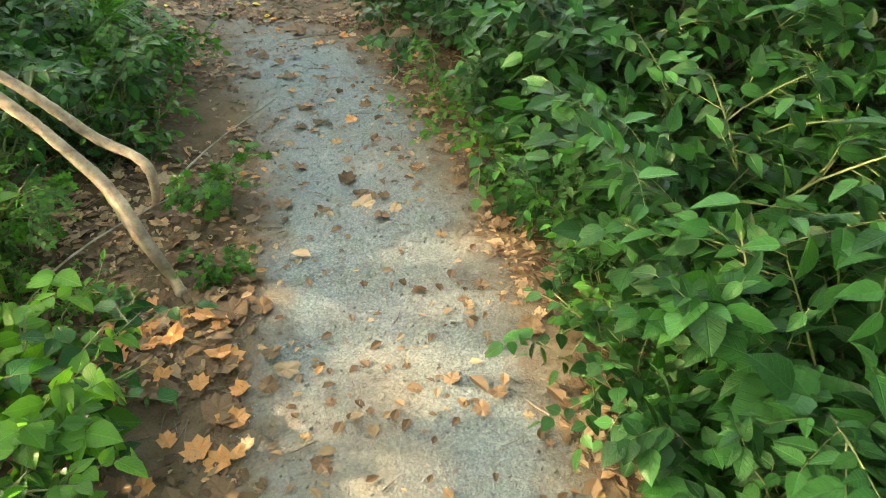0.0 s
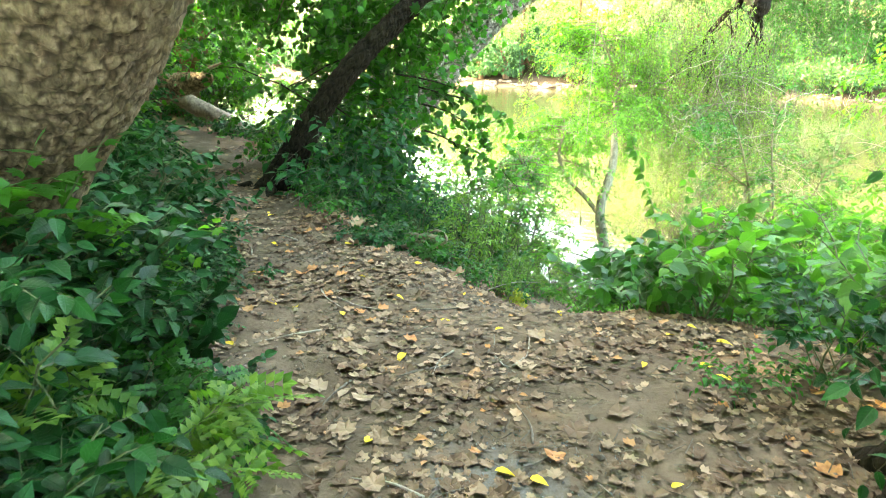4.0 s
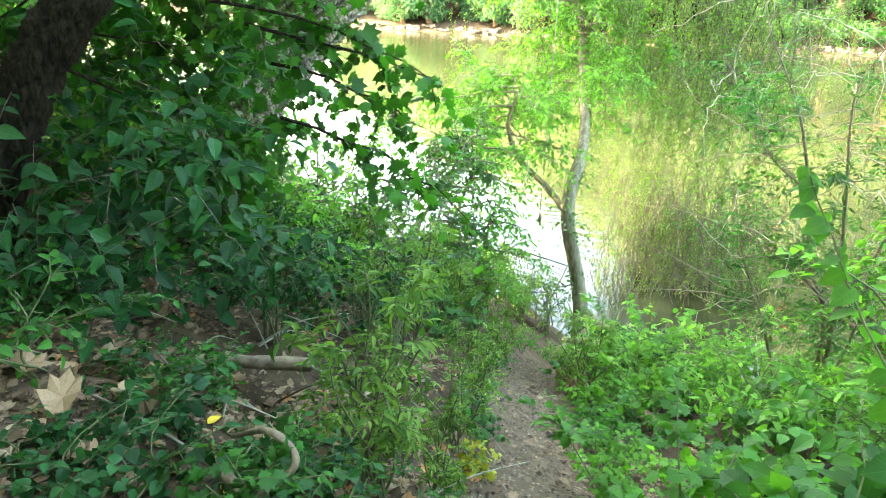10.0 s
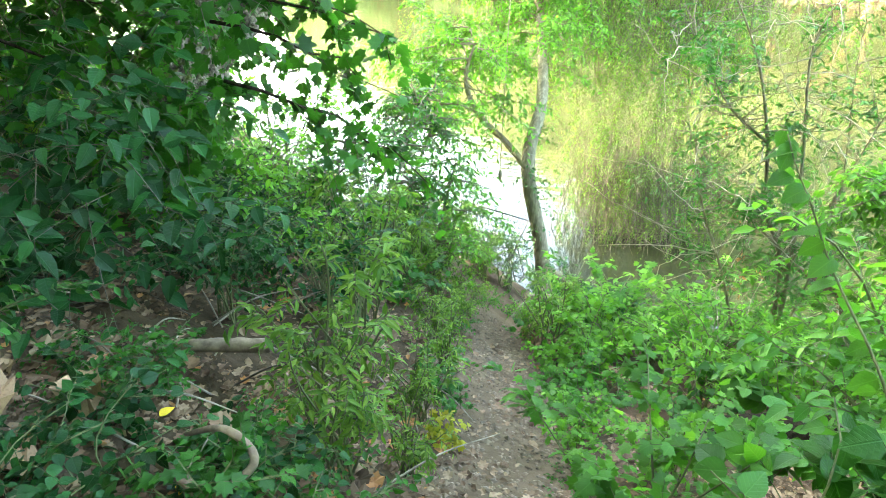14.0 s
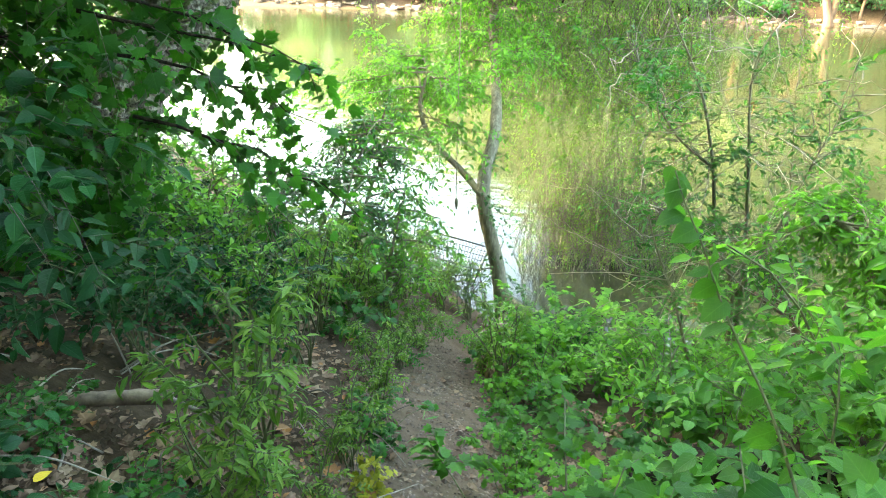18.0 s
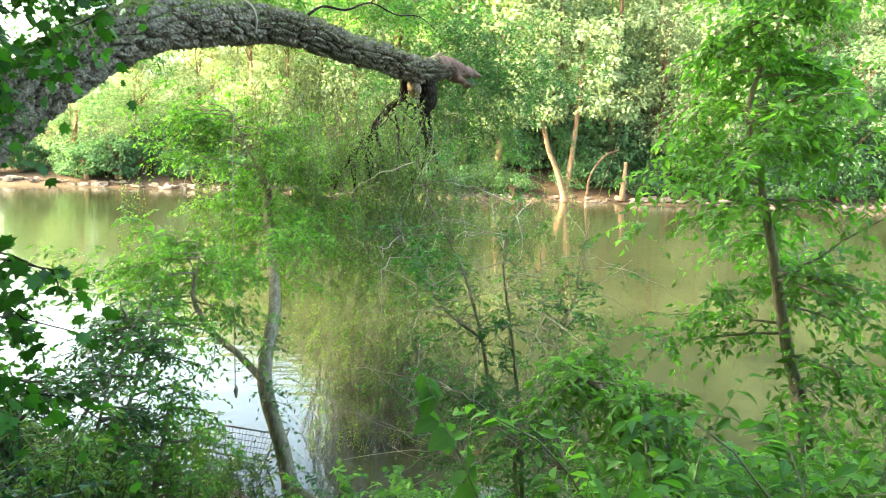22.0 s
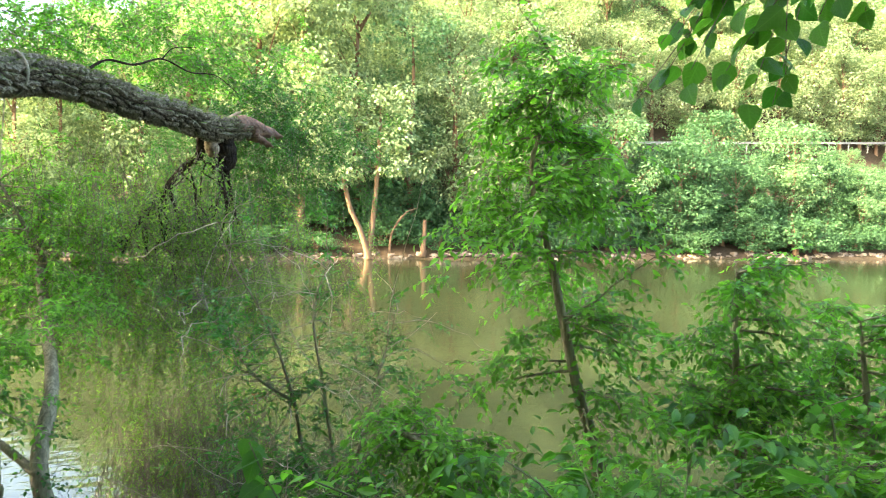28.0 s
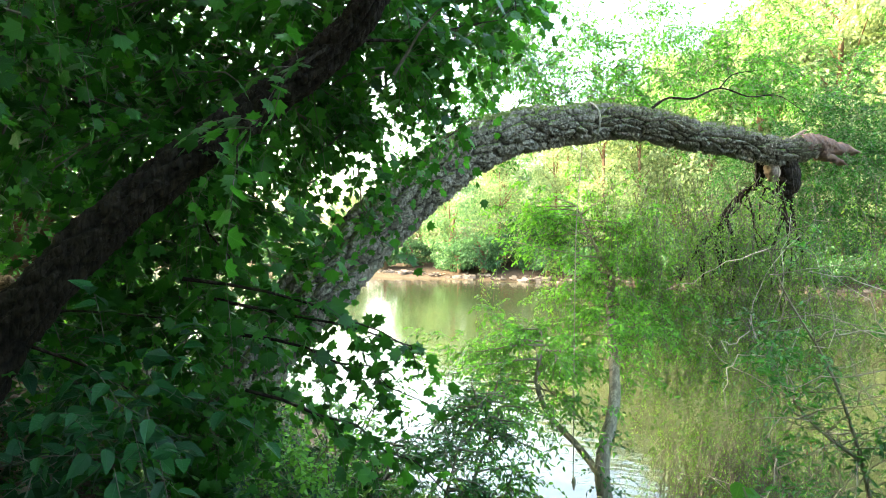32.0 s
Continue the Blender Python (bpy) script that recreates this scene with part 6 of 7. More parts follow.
def grow_by_hand():
    g = np.random.default_rng(19)
    # Tall thickets at the waterside and along the left of the trail.
    for _ in range(16):
        x, y = g.uniform(-2.1, -0.5), g.uniform(10.5, 11.5)
        if past_edge(x, y) > -0.25:
            grow(("low", "herb", "creeper", "low")[g.integers(4)], x, y, g, g.uniform(0.45, 0.75))
    # Low growth along the near waterline.
    for x in np.arange(-15, -2.6, 0.6):
        y = np.interp(x, [-15, -9.6, -7.4, -5.3, -3.9, -2.7, -1.2], [27.2, 23.9, 22.2, 20.5, 19.3, 18.0, 17.0]) + g.uniform(-0.9, 0.0)
        grow(("arching", "elm", "grassy")[g.integers(3)], x + g.uniform(-0.2, 0.2), y, g, g.uniform(0.3, 0.5))
    # The dense verge along the landward side of the path and the clearing.
    for x, y in smooth_line([(0.75, 5.9), (0.6, 6.84), (0.15, 7.5), (-0.35, 8.05), (-0.75, 8.5), (-1.4, 9.5), (-2.3, 9.75)], 30):
        for off in (0.16, 0.5):
            a = off + g.uniform(-0.1, 0.1)
            grow(("broad", "creeper", "broad", "herb", "low")[g.integers(5)], x - 0.8 * a + g.uniform(-0.1, 0.1), y - 0.5 * a + g.uniform(-0.1, 0.1), g, (0.55 if off < 0.3 else 0.85) * g.uniform(0.8, 1.2))
    for k, y in enumerate(np.linspace(4.1, 6.5, 17)):
        for off in (0.72, 1.05):
            x = np.interp(y, TRAIL[:42, 1], TRAIL[:42, 0]) + off + g.uniform(-0.1, 0.1)
            grow(("round", "broad", "round" if off > 1 else "creeper")[g.integers(3)], x, y + g.uniform(-0.1, 0.1), g, (0.55 if off < 1 else 0.8) * g.uniform(0.85, 1.15))
    plant("weed", shrub_mesh(196, "maple", LEAF_PALE, 0.34, 0.2, 26, 5, 0.055, 5), -0.5, 12.1, 0.4, 0.7, "yellowing weed with lobed leaves beside the steep path", "plant", "")
    for kind, x, y, scale in (("elm", -0.98, 15.6, 0.35), ("elm", -0.62, 16.0, 0.35), ("grassy", -1.02, 15.0, 0.4), ("low", -0.5, 15.3, 0.6), ("low", -0.75, 16.3, 0.6), ("grassy", -1.1, 16.2, 0.35), ("low", -0.95, 14.3, 0.5), ("bright", -0.3, 15.7, 0.4), ("thicket", -3.1, 15.4, 0.8), ("arching", -2.6, 14.2, 0.9), ("thicket", -4.2, 15.4, 1.1), ("thicket", -3.6, 10.2, 1.0), ("bright", -4.6, 10.9, 0.9), ("bright", -4.0, 10.3, 0.9), ("bright", -6.0, 12.0, 0.8), ("thicket", -3.0, 9.3, 0.8), ("thicket", -7.0, 12.8, 1.2), ("thicket", -8.6, 13.8, 1.3),
                              ("thicket", -3.4, 7.6, 1.0), ("thicket", -4.4, 9.0, 1.3), ("thicket", -6.0, 10.2, 1.4), ("thicket", -2.4, 5.2, 0.8), ("thicket", -1.9, 3.6, 0.8), ("thicket", 4.2, 6.2, 1.0), ("thicket", 4.6, 7.6, 1.1), ("thicket", 3.9, 8.9, 0.9), ("thicket", 5.4, 9.2, 1.1), ("thicket", 4.6, 5.0, 1.0),
                              ("arching", 0.35, 16.1, 0.6), ("arching", -0.15, 16.5, 0.55), ("arching", 0.9, 15.9, 0.6), ("bright", 0.2, 15.4, 0.8), ("bright", 0.7, 15.2, 0.9), ("bright", 1.2, 15.8, 0.9), ("thicket", -5.2, 15.0, 0.8), ("thicket", -9.5, 15.0, 1.3), ("thicket", -7.6, 16.4, 0.7),
                              ("vining", 2.5, 11.1, 1.3), ("vining", 3.1, 11.0, 1.4), ("elm", 2.2, 11.9, 1.3), ("elm", 3.0, 12.8, 1.5), ("elm", 2.0, 13.2, 1.3), ("vining", 3.7, 11.0, 1.4), ("elm", 4.6, 12.6, 1.6), ("elm", 2.7, 14.8, 1.3), ("elm", 4.8, 14.3, 1.5), ("elm", 6.2, 13.0, 1.6), ("elm", 3.6, 13.4, 1.4), ("elm", 5.4, 11.9, 1.5), ("vining", 2.0, 10.9, 1.1), ("vining", 4.3, 11.0, 1.4), ("elm", 0.2, 16.9, 0.8), ("elm", 0.75, 16.7, 0.8), ("elm", 1.6, 16.3, 0.9),
                              ("bright", -1.35, 7.35, 1.2), ("bright", -1.0, 7.75, 1.0), ("bright", -1.75, 7.1, 1.9), ("bright", -1.55, 7.35, 1.7), ("bright", -2.2, 6.4, 1.9), ("bright", -1.6, 6.5, 1.6), ("broad", -1.2, 6.9, 1.2), ("bright", -2.3, 6.8, 1.4), ("broad", -0.75, 7.4, 1.0), ("low", 0.5, 5.55, 0.4), ("broad", 1.75, 9.35, 0.7), ("vining", 2.0, 9.7, 0.8), ("low", 1.45, 9.15, 0.7), ("vining", 2.1, 10.1, 0.8), ("broad", -0.9, 8.0, 0.9), ("bright", -1.1, 8.4, 0.8), ("low", 0.75, 4.95, 0.6), ("fine", 0.5, 5.3, 0.5), ("round", 2.75, 4.75, 1.0), ("round", 3.1, 4.35, 1.1), ("round", 3.3, 5.0, 1.1), ("leafy_round", 1.08, 4.5, 0.75), ("leafy_round", 0.8, 4.75, 0.75), ("leafy_round", 1.1, 4.2, 0.7), ("leafy_round", 0.55, 5.0, 0.8), ("herb", 1.3, 5.15, 0.5), ("herb", 1.2, 5.6, 0.7), ("fine", 0.45, 6.5, 0.8), ("fine", 0.2, 6.9, 0.8), ("fine", 0.0, 7.3, 0.8), ("fine", -0.3, 7.7, 0.8), ("round", 0.15, 6.4, 0.8), ("round", -0.5, 8.1, 0.8)):
        grow(kind, x, y, g, scale)


grow_by_hand()


def make_creeper_wall():
    """Large dull-green creeper leaves below the leaning maple."""
    t = thing("creeper", (0, 0, 0), "creeper with large dull green leaves below the maple", "plant")
    g = np.random.default_rng(23)
    n = 105
    st = np.stack([g.uniform(-2.85, -1.6, n), g.uniform(11.6, 12.3, n), g.uniform(-0.15, 0.85, n)], -1)
    st = np.concatenate([st, np.stack([g.uniform(-2.65, -1.9, 45), g.uniform(11.3, 11.7, 45), g.uniform(-0.1, 0.45, 45)], -1)])
    n = len(st)
    lv, tw = sprays(g, st, g.normal(size=(n, 3)) * (0.6, 0.3, 0.3) + (0.5, -0.5, 0.0), g.uniform(0.25, 0.55, n), 7, "ovate", 0.11, 0.25, 0.88)
    stuff("foliage", lv, LEAF_DEEP, t)
    stuff("stem", tw, TWIG, t)


make_creeper_wall()


# ---- trees added to shade the path, behind and beside the walker, mostly out of view
def make_shade_trees():
    g = np.random.default_rng(29)
    kinds = [far_tree_mesh(31, 12, 3.6, 60, 130, 0.26, 0.3, LEAF_MAPLE), far_tree_mesh(32, 14, 4.0, 60, 140, 0.28, 0.35, LEAF_MID)]
    # Their spots are set by which sun rays they block over the path.
    for k, (x, y, s) in enumerate(((-5.6, 1.5, 1.0), (-3.2, -4.4, 1.0), (-1.4, -9.5, 1.2), (-7.6, 8.0, 0.9), (5.8, -6.5, 1.2), (10.8, 0.5, 1.2), (-9.0, -2.5, 1.2), (-10.5, 10.0, 1.1), (9.5, 6.0, 1.0), (6.2, 3.2, 0.9), (5.2, -1.6, 1.0), (7.4, 7.6, 0.8), (-13.5, 15.0, 1.1), (-15, 8.6, 1.1), (-8, -9, 1.2), (-14.5, 18.5, 1.0), (-21, 23, 1.1))):
        plant("tree", kinds[k % 2], x, y, g.uniform(0, 6.3), s, "tall leafy tree added to shade the path", "tree", "trees round the path", 0.1)
    # Unseen tree, added so its crown keeps sun off the right-hand bushes.
    t = thing("tree", (0, 0, 0), "unseen slender tree added to block the sun", "tree")
    limb([(-6.3, 3.0, -0.2, 0.14), (-6.2, 3.3, 2.5, 0.11), (-6.0, 4.0, 5.0, 0.06), (-5.9, 4.3, 6.5, 0.02)], BARK_DARK, "trunk", t, 24, 9, 0.08, 171)
    shade_crown(t, (-6.0, 4.3, 6.0), 1.3, 0.8, 26, 120, LEAF_MAPLE, 404, "small leafy crown")
    low = [far_tree_mesh(33, 8, 2.6, 70, 260, 0.13, 0.08, LEAF_MAPLE_LIT), far_tree_mesh(34, 7, 2.4, 70, 260, 0.12, 0.05, LEAF_MAPLE_LIT)]
    # The last two are added to hold back sun on the path.
    for k, (x, y, s) in enumerate(((-8.2, 15.8, 0.8), (-11.0, 17.5, 1.1), (-11.0, 16.0, 1.2), (-9.5, 11.6, 1.0), (-6.2, 9.0, 0.8), (-4.6, 3.0, 0.5), (-5.4, 7.0, 0.7))):
        plant("tree", low[k % 2], x, y, g.uniform(0, 6.3), s, "young leafy tree beside the trail", "tree", "young trees by the trail", 0.1)


make_shade_trees()
make_far_bank()
make_far_stones()


def make_fork_tree():
    """The far tree whose two tan trunks part at the ground, and the tall bare trunk behind it."""
    t = thing("tree", (0, 0, 0), "far tree with two tan trunks parting at the ground", "tree")
    limb([(17.1, 68.1, -3.2, 0.42), (16.9, 68.1, -2.3, 0.3), (16.2, 68.1, -0.3, 0.24), (15.3, 68.1, 1.6, 0.2), (14.6, 68.2, 5.0, 0.2), (14.4, 68.3, 9.0, 0.08)], BARK_FAR, "trunk", t, 24, 9, 0.06, 160)
    limb([(17.1, 68.2, -2.6, 0.3), (17.4, 68.2, -0.5, 0.26), (17.7, 68.2, 2.5, 0.22), (18.0, 68.3, 6.5, 0.22), (18.2, 68.4, 11.0, 0.08)], BARK_FAR, "trunk", t, 24, 9, 0.06, 161)
    limb([(19.2, 68.4, -2.6, 0.12), (19.4, 68.4, -0.8, 0.1), (20.6, 68.4, 1.0, 0.08), (22.0, 68.5, 1.6, 0.04)], BARK_FAR, "trunk", t, 16, 7, 0.06, 162)
    limb([(22.4, 68.2, -3.0, 0.3), (22.5, 68.2, -1.5, 0.22), (22.6, 68.3, 0.5, 0.15)], BARK_FAR, "stump", t, 12, 8, 0.2, 163)
    g = np.random.default_rng(37)
    n = 60
    c = np.stack([g.uniform(11.5, 22, n), 68.0 + g.normal(size=n) * 1.2, g.uniform(3.8, 13, n)], -1)
    m = n * 90
    d = unit(g.normal(size=(m, 3)))
    p = np.repeat(c, 90, 0) + d * g.uniform(0.5, 1.0, (m, 1)) * (1.5, 1.5, 0.9)
    stuff("crown", scatter("flake", p, d - (0, 0, 0.6), d * 0.5 + (0, 0, 0.8) + g.normal(size=(m, 3)) * 0.3, 0.42 * g.uniform(0.5, 1.3, m)), LEAF_FAR_HAZY, t)
    t2 = thing("tree", (0, 0, 0), "tall far tree with a bare pale trunk", "tree")
    limb([(23.4, 74, -1.0, 0.36), (23.0, 74, 6, 0.28), (23.3, 74, 13, 0.2), (23.1, 74, 20, 0.09)], BARK_FAR, "trunk", t2, 20, 8, 0.05, 165)
    n = 44
    c = np.stack([23.2 + g.normal(size=n) * 2.0, 73.2 + g.normal(size=n) * 0.8, np.r_[g.uniform(1, 11, 30), g.uniform(16, 21, n - 30)]], -1)
    m = n * 90
    d = unit(g.normal(size=(m, 3)))
    p = np.repeat(c, 90, 0) + d * g.uniform(0.5, 1.0, (m, 1)) * (1.4, 1.4, 0.9)
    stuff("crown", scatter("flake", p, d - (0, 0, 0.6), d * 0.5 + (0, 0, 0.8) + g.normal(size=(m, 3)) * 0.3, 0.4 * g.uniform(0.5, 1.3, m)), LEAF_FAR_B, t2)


def make_road_rail():
    """A guard rail on posts along the road cut into the far slope, with a rusty beam below one stretch."""
    t = thing("guard_rail", (0, 0, 0), "pale guard rail along the road on the far slope", "guard rail")
    a0, a1, s0 = 46.0, 122.0, FAR + 23.5
    zs = lambda a: 11.2 + (a - a0) * 0.045  # noqa: E731
    for k in range(20):
        a, b = a0 + (a1 - a0) * k / 20, a0 + (a1 - a0) * (k + 1) / 20
        v = []
        for q in (a, b - 0.02):
            for ds, dz in ((0, 0), (0.06, 0.08), (0, 0.16), (0.06, 0.24), (0, 0.34), (0.1, 0.34), (0.12, 0.0)):
                v.append(world(q, s0 + ds, zs(q) + dz))
        f = [(j, (j + 1) % 7, 7 + (j + 1) % 7, 7 + j) for j in range(7)]
        solid("rail", v, f, RAIL_PAINT, t)
        x, y, z = world(a + 0.5, s0 + 0.16, zs(a) - 0.5)
        limb([(x, y, z - 0.9, 0.09), (x, y, z + 0.8, 0.09)], RAIL_PAINT, "post", t, 0, 4, 0, 0)
    b = thing("steel_beam", (0, 0, 0), "rust-red steel beam carrying the road", "beam")
    v = [world(a, s, z) for a in (97, 105) for s, z in ((s0 - 0.4, zs(100) - 1.0), (s0 - 0.1, zs(100) - 1.0), (s0 - 0.1, zs(100) - 0.45), (s0 - 0.4, zs(100) - 0.45))]
    solid("web", v, [(0, 1, 2, 3), (7, 6, 5, 4), (0, 4, 5, 1), (1, 5, 6, 2), (2, 6, 7, 3), (3, 7, 4, 0)], RUST, b)
    v = [world(a, s, z) for a in (96.8, 105.2) for s, z in ((s0 - 0.6, zs(100) - 0.45), (s0 + 0.1, zs(100) - 0.45), (s0 + 0.1, zs(100) - 0.33), (s0 - 0.6, zs(100) - 0.33))]
    solid("flange", v, [(0, 1, 2, 3), (7, 6, 5, 4), (0, 4, 5, 1), (1, 5, 6, 2), (2, 6, 7, 3), (3, 7, 4, 0)], RUST, b)


make_fork_tree()
make_road_rail()


# ---- wood, roots and wreck on the near bank
def make_fallen_log():
    t = thing("fallen_log", (0, 0, 0), "broken fallen trunk with pale bark beside the trail", "log")
    bark_limb([(-9.2, 14.4, -0.5, 0.26), (-8.3, 14.3, 0.15, 0.24), (-7.4, 14.3, 0.6, 0.22), (-6.8, 14.3, 0.74, 0.17), (-6.35, 14.25, 0.8, 0.11), (-6.1, 14.2, 0.86, 0.03)], BARK_FLAKY, "trunk", t, 120, 28, 0.08, 0.015, 21)
    bark_limb([(-7.45, 14.75, 0.5, 0.13), (-6.95, 14.9, 0.24, 0.14), (-6.5, 15.0, 0.06, 0.12), (-6.1, 15.1, -0.1, 0.08)], WOOD_DEAD, "fallen_branch", t, 60, 20, 0.06, 0.012, 22, "bare split branch")
    limb([(-6.5, 14.3, 0.82, 0.05), (-6.2, 14.3, 1.0, 0.03), (-5.8, 14.3, 1.12, 0.01)], WOOD_DEAD, "stub", t, 10, 6, 0.2, 23)


def make_dead_branch():
    t = thing("dead_branch", (0, 0, 0), "bare weathered branch lying among plants beside the path", "branch")
    lie = lambda rows: [(x, y, max(z, on_ground(x, y) + 0.9 * r), r) for x, y, z, r in rows]  # noqa: E731
    limb(lie([(1.2, 5.04, 0.0, 0.02), (1.14, 5.13, 0.15, 0.018), (1.07, 5.15, 0.37, 0.023), (0.95, 5.27, 0.48, 0.023), (0.83, 5.31, 0.61, 0.019), (0.72, 5.35, 0.7, 0.019), (0.5, 5.42, 0.84, 0.024), (0.2, 5.5, 1.0, 0.015)]), WOOD_DEAD, "wood", t, 50, 12, 0.1, 24)
    limb(lie([(0.92, 5.55, 0.04, 0.009), (1.0, 5.48, 0.26, 0.012), (1.05, 5.4, 0.45, 0.018), (0.98, 5.45, 0.49, 0.018), (0.87, 5.48, 0.53, 0.019), (0.76, 5.48, 0.64, 0.019), (0.63, 5.5, 0.74, 0.018), (0.3, 5.55, 0.95, 0.013)]), WOOD_DEAD, "side_branch", t, 44, 10, 0.1, 25)
    g = np.random.default_rng(26)
    for k in range(9):
        a = np.array((g.uniform(0.2, 0.9), g.uniform(4.7, 5.6), 0.1))
        w = g.normal(size=3) * (0.5, 0.4, 0.15)
        limb([(*a, 0.006), (*(a + 0.5 * w + (0, 0, 0.06)), 0.005), (*(a + w), 0.002)], TWIG_PALE, "twig", t, 10, 4, 0, 27 + k)


def make_bank_roots():
    t = thing("exposed_root", (0, 0, 0), "exposed pale tree root on the edge of the bank", "root")
    z = on_ground(-0.75, 10.75)
    limb([(-1.15, 10.95, z + 0.02, 0.012), (-1.0, 10.88, z + 0.07, 0.015), (-0.8, 10.8, z + 0.06, 0.016), (-0.72, 10.72, z - 0.02, 0.015), (-0.66, 10.62, z - 0.12, 0.012)], WOOD_DEAD, "root", t, 24, 8, 0.12, 31)
    limb([(-0.8, 10.8, z + 0.05, 0.012), (-0.68, 10.86, z + 0.17, 0.012), (-0.78, 10.9, z + 0.22, 0.011), (-0.95, 10.95, z + 0.12, 0.007)], WOOD_DEAD, "root_loop", t, 20, 8, 0.12, 32)
    limb([(-0.76, 10.7, z - 0.03, 0.019), (-0.62, 10.72, z - 0.02, 0.021), (-0.52, 10.72, z - 0.08, 0.019), (-0.44, 10.68, z - 0.2, 0.009)], WOOD_DEAD, "root", t, 20, 8, 0.12, 33)
    t = thing("stick", (0, 0, 0), "short barked stick lying on the bank", "stick")
    z = on_ground(-1.4, 11.5)
    limb([(-1.72, 11.42, z + 0.08, 0.028), (-1.55, 11.5, z + 0.1, 0.03), (-1.3, 11.62, z + 0.08, 0.03), (-1.12, 11.7, z + 0.06, 0.032)], WOOD_DEAD, "wood", t, 16, 8, 0.12, 34)
    limb([(-1.15, 11.68, z + 0.08, 0.01), (-0.98, 11.72, z - 0.02, 0.007), (-0.8, 11.76, z - 0.12, 0.003)], TWIG_PALE, "twig", t, 10, 5, 0, 35)
    g = np.random.default_rng(36)
    for k in range(46):
        x, y = g.uniform(-2.4, -0.5), g.uniform(10.9, 12.8)
        zz = on_ground(x, y) + 0.05
        s = thing("twig", (0, 0, 0), "thin bare twig among the bank plants", "twig", "twigs on the bank")
        w = g.normal(size=3) * (0.35, 0.25, 0.1)
        limb([(x, y, zz, 0.005), (x + 0.5 * w[0], y + 0.5 * w[1], zz + 0.05 + 0.5 * w[2], 0.004), (x + w[0], y + w[1], zz + 0.02 + w[2], 0.0015)], TWIG_PALE if k % 3 else TWIG, "wood", s, 10, 4, 0, 37 + k)


def make_drift_wood():
    t = thing("driftwood", (0, 0, 0), "brown barked log lying at the foot of the bank", "log")
    bark_limb([(-0.45, 15.3, -2.35, 0.11), (-0.2, 15.0, -2.3, 0.13), (0.06, 14.76, -2.25, 0.12), (0.5, 14.3, -2.1, 0.09), (0.9, 13.9, -1.9, 0.04)], BARK_FLAKY, "trunk", t, 50, 20, 0.06, 0.01, 51)
    t = thing("driftwood", (0, 0, 0), "thin leaning grey branches by the water", "branch")
    for k, r in enumerate(([(-0.6, 15.9, -2.3, 0.03), (-0.2, 16.1, -2.4, 0.03), (0.3, 16.3, -2.85, 0.028), (0.6, 16.4, -3.2, 0.02)], [(0.9, 16.0, -2.75, 0.03), (1.3, 16.4, -2.9, 0.025), (1.7, 16.8, -3.3, 0.02)])):
        limb(r, WOOD_DEAD, "branch", t, 20, 8, 0.12, 52 + k)
    t = thing("fallen_log", (0, 0, 0), "dark wet log half under leaves on the slope", "log")
    bark_limb([(0.65, 12.88, -1.42, 0.06), (0.95, 12.98, -1.33, 0.1), (1.4, 13.05, -1.3, 0.11), (2.0, 13.1, -1.36, 0.07)], BARK_DARK, "trunk", t, 50, 20, 0.06, 0.01, 56)


def make_cart():
    """A wire shopping basket on its frame, sunk in the shallows."""
    t = thing("shopping_cart", (0, 0, 0), "abandoned wire shopping cart half sunk in the river", "shopping cart")
    m = Matrix.Translation((-1.55, 18.75, -2.88)) @ Euler((radians(14), radians(9), radians(-4))).to_matrix().to_4x4()
    put = lambda rows, name, r=0.005: limb([(*(m @ Vector(p)), r) for p in rows], WIRE, name, t, 0, 6, 0, 0)  # noqa: E731
    lx, ly, top, low = 0.5, 0.28, 0.17, -0.28
    ring = [(-lx, -ly, top), (lx, -ly, top), (lx, ly, top), (-lx, ly, top), (-lx, -ly, top)]
    for a, b in zip(ring, ring[1:]):
        put([a, b], "rim", 0.014)
    base = [(-lx * 0.85, -ly * 0.8, low), (lx * 0.85, -ly * 0.8, low), (lx * 0.85, ly * 0.8, low), (-lx * 0.85, ly * 0.8, low), (-lx * 0.85, -ly * 0.8, low)]
    for a, b in zip(base, base[1:]):
        put([a, b], "base_rail", 0.009)
    for k in range(1, 5):
        q = k / 5
        sq = lambda p, o: tuple(p[i] * (1 - q) + o[i] * q for i in range(3))  # noqa: E731
        for j in range(4):
            put([sq(ring[j], base[j]), sq(ring[j + 1], base[j + 1])], "wire")
    for k in range(1, 20):
        q = -1 + k / 10
        for s in (-1, 1):
            put([(lx * q, s * ly, top), (lx * 0.85 * q, s * ly * 0.8, low)], "wire", 0.0035)
    for s in (-1, 1):
        for x in (-lx, lx):
            put([(x, s * ly, top), (x * 0.85, s * ly * 0.8, low)], "corner_post", 0.012)
        put([(lx, s * ly, top), (lx + 0.18, s * ly, top + 0.12)], "handle_arm", 0.012)
    put([(lx + 0.18, -ly, top + 0.12), (lx + 0.18, ly, top + 0.12)], "handle", 0.016)


make_fallen_log()
make_dead_branch()
make_bank_roots()
make_drift_wood()
make_cart()


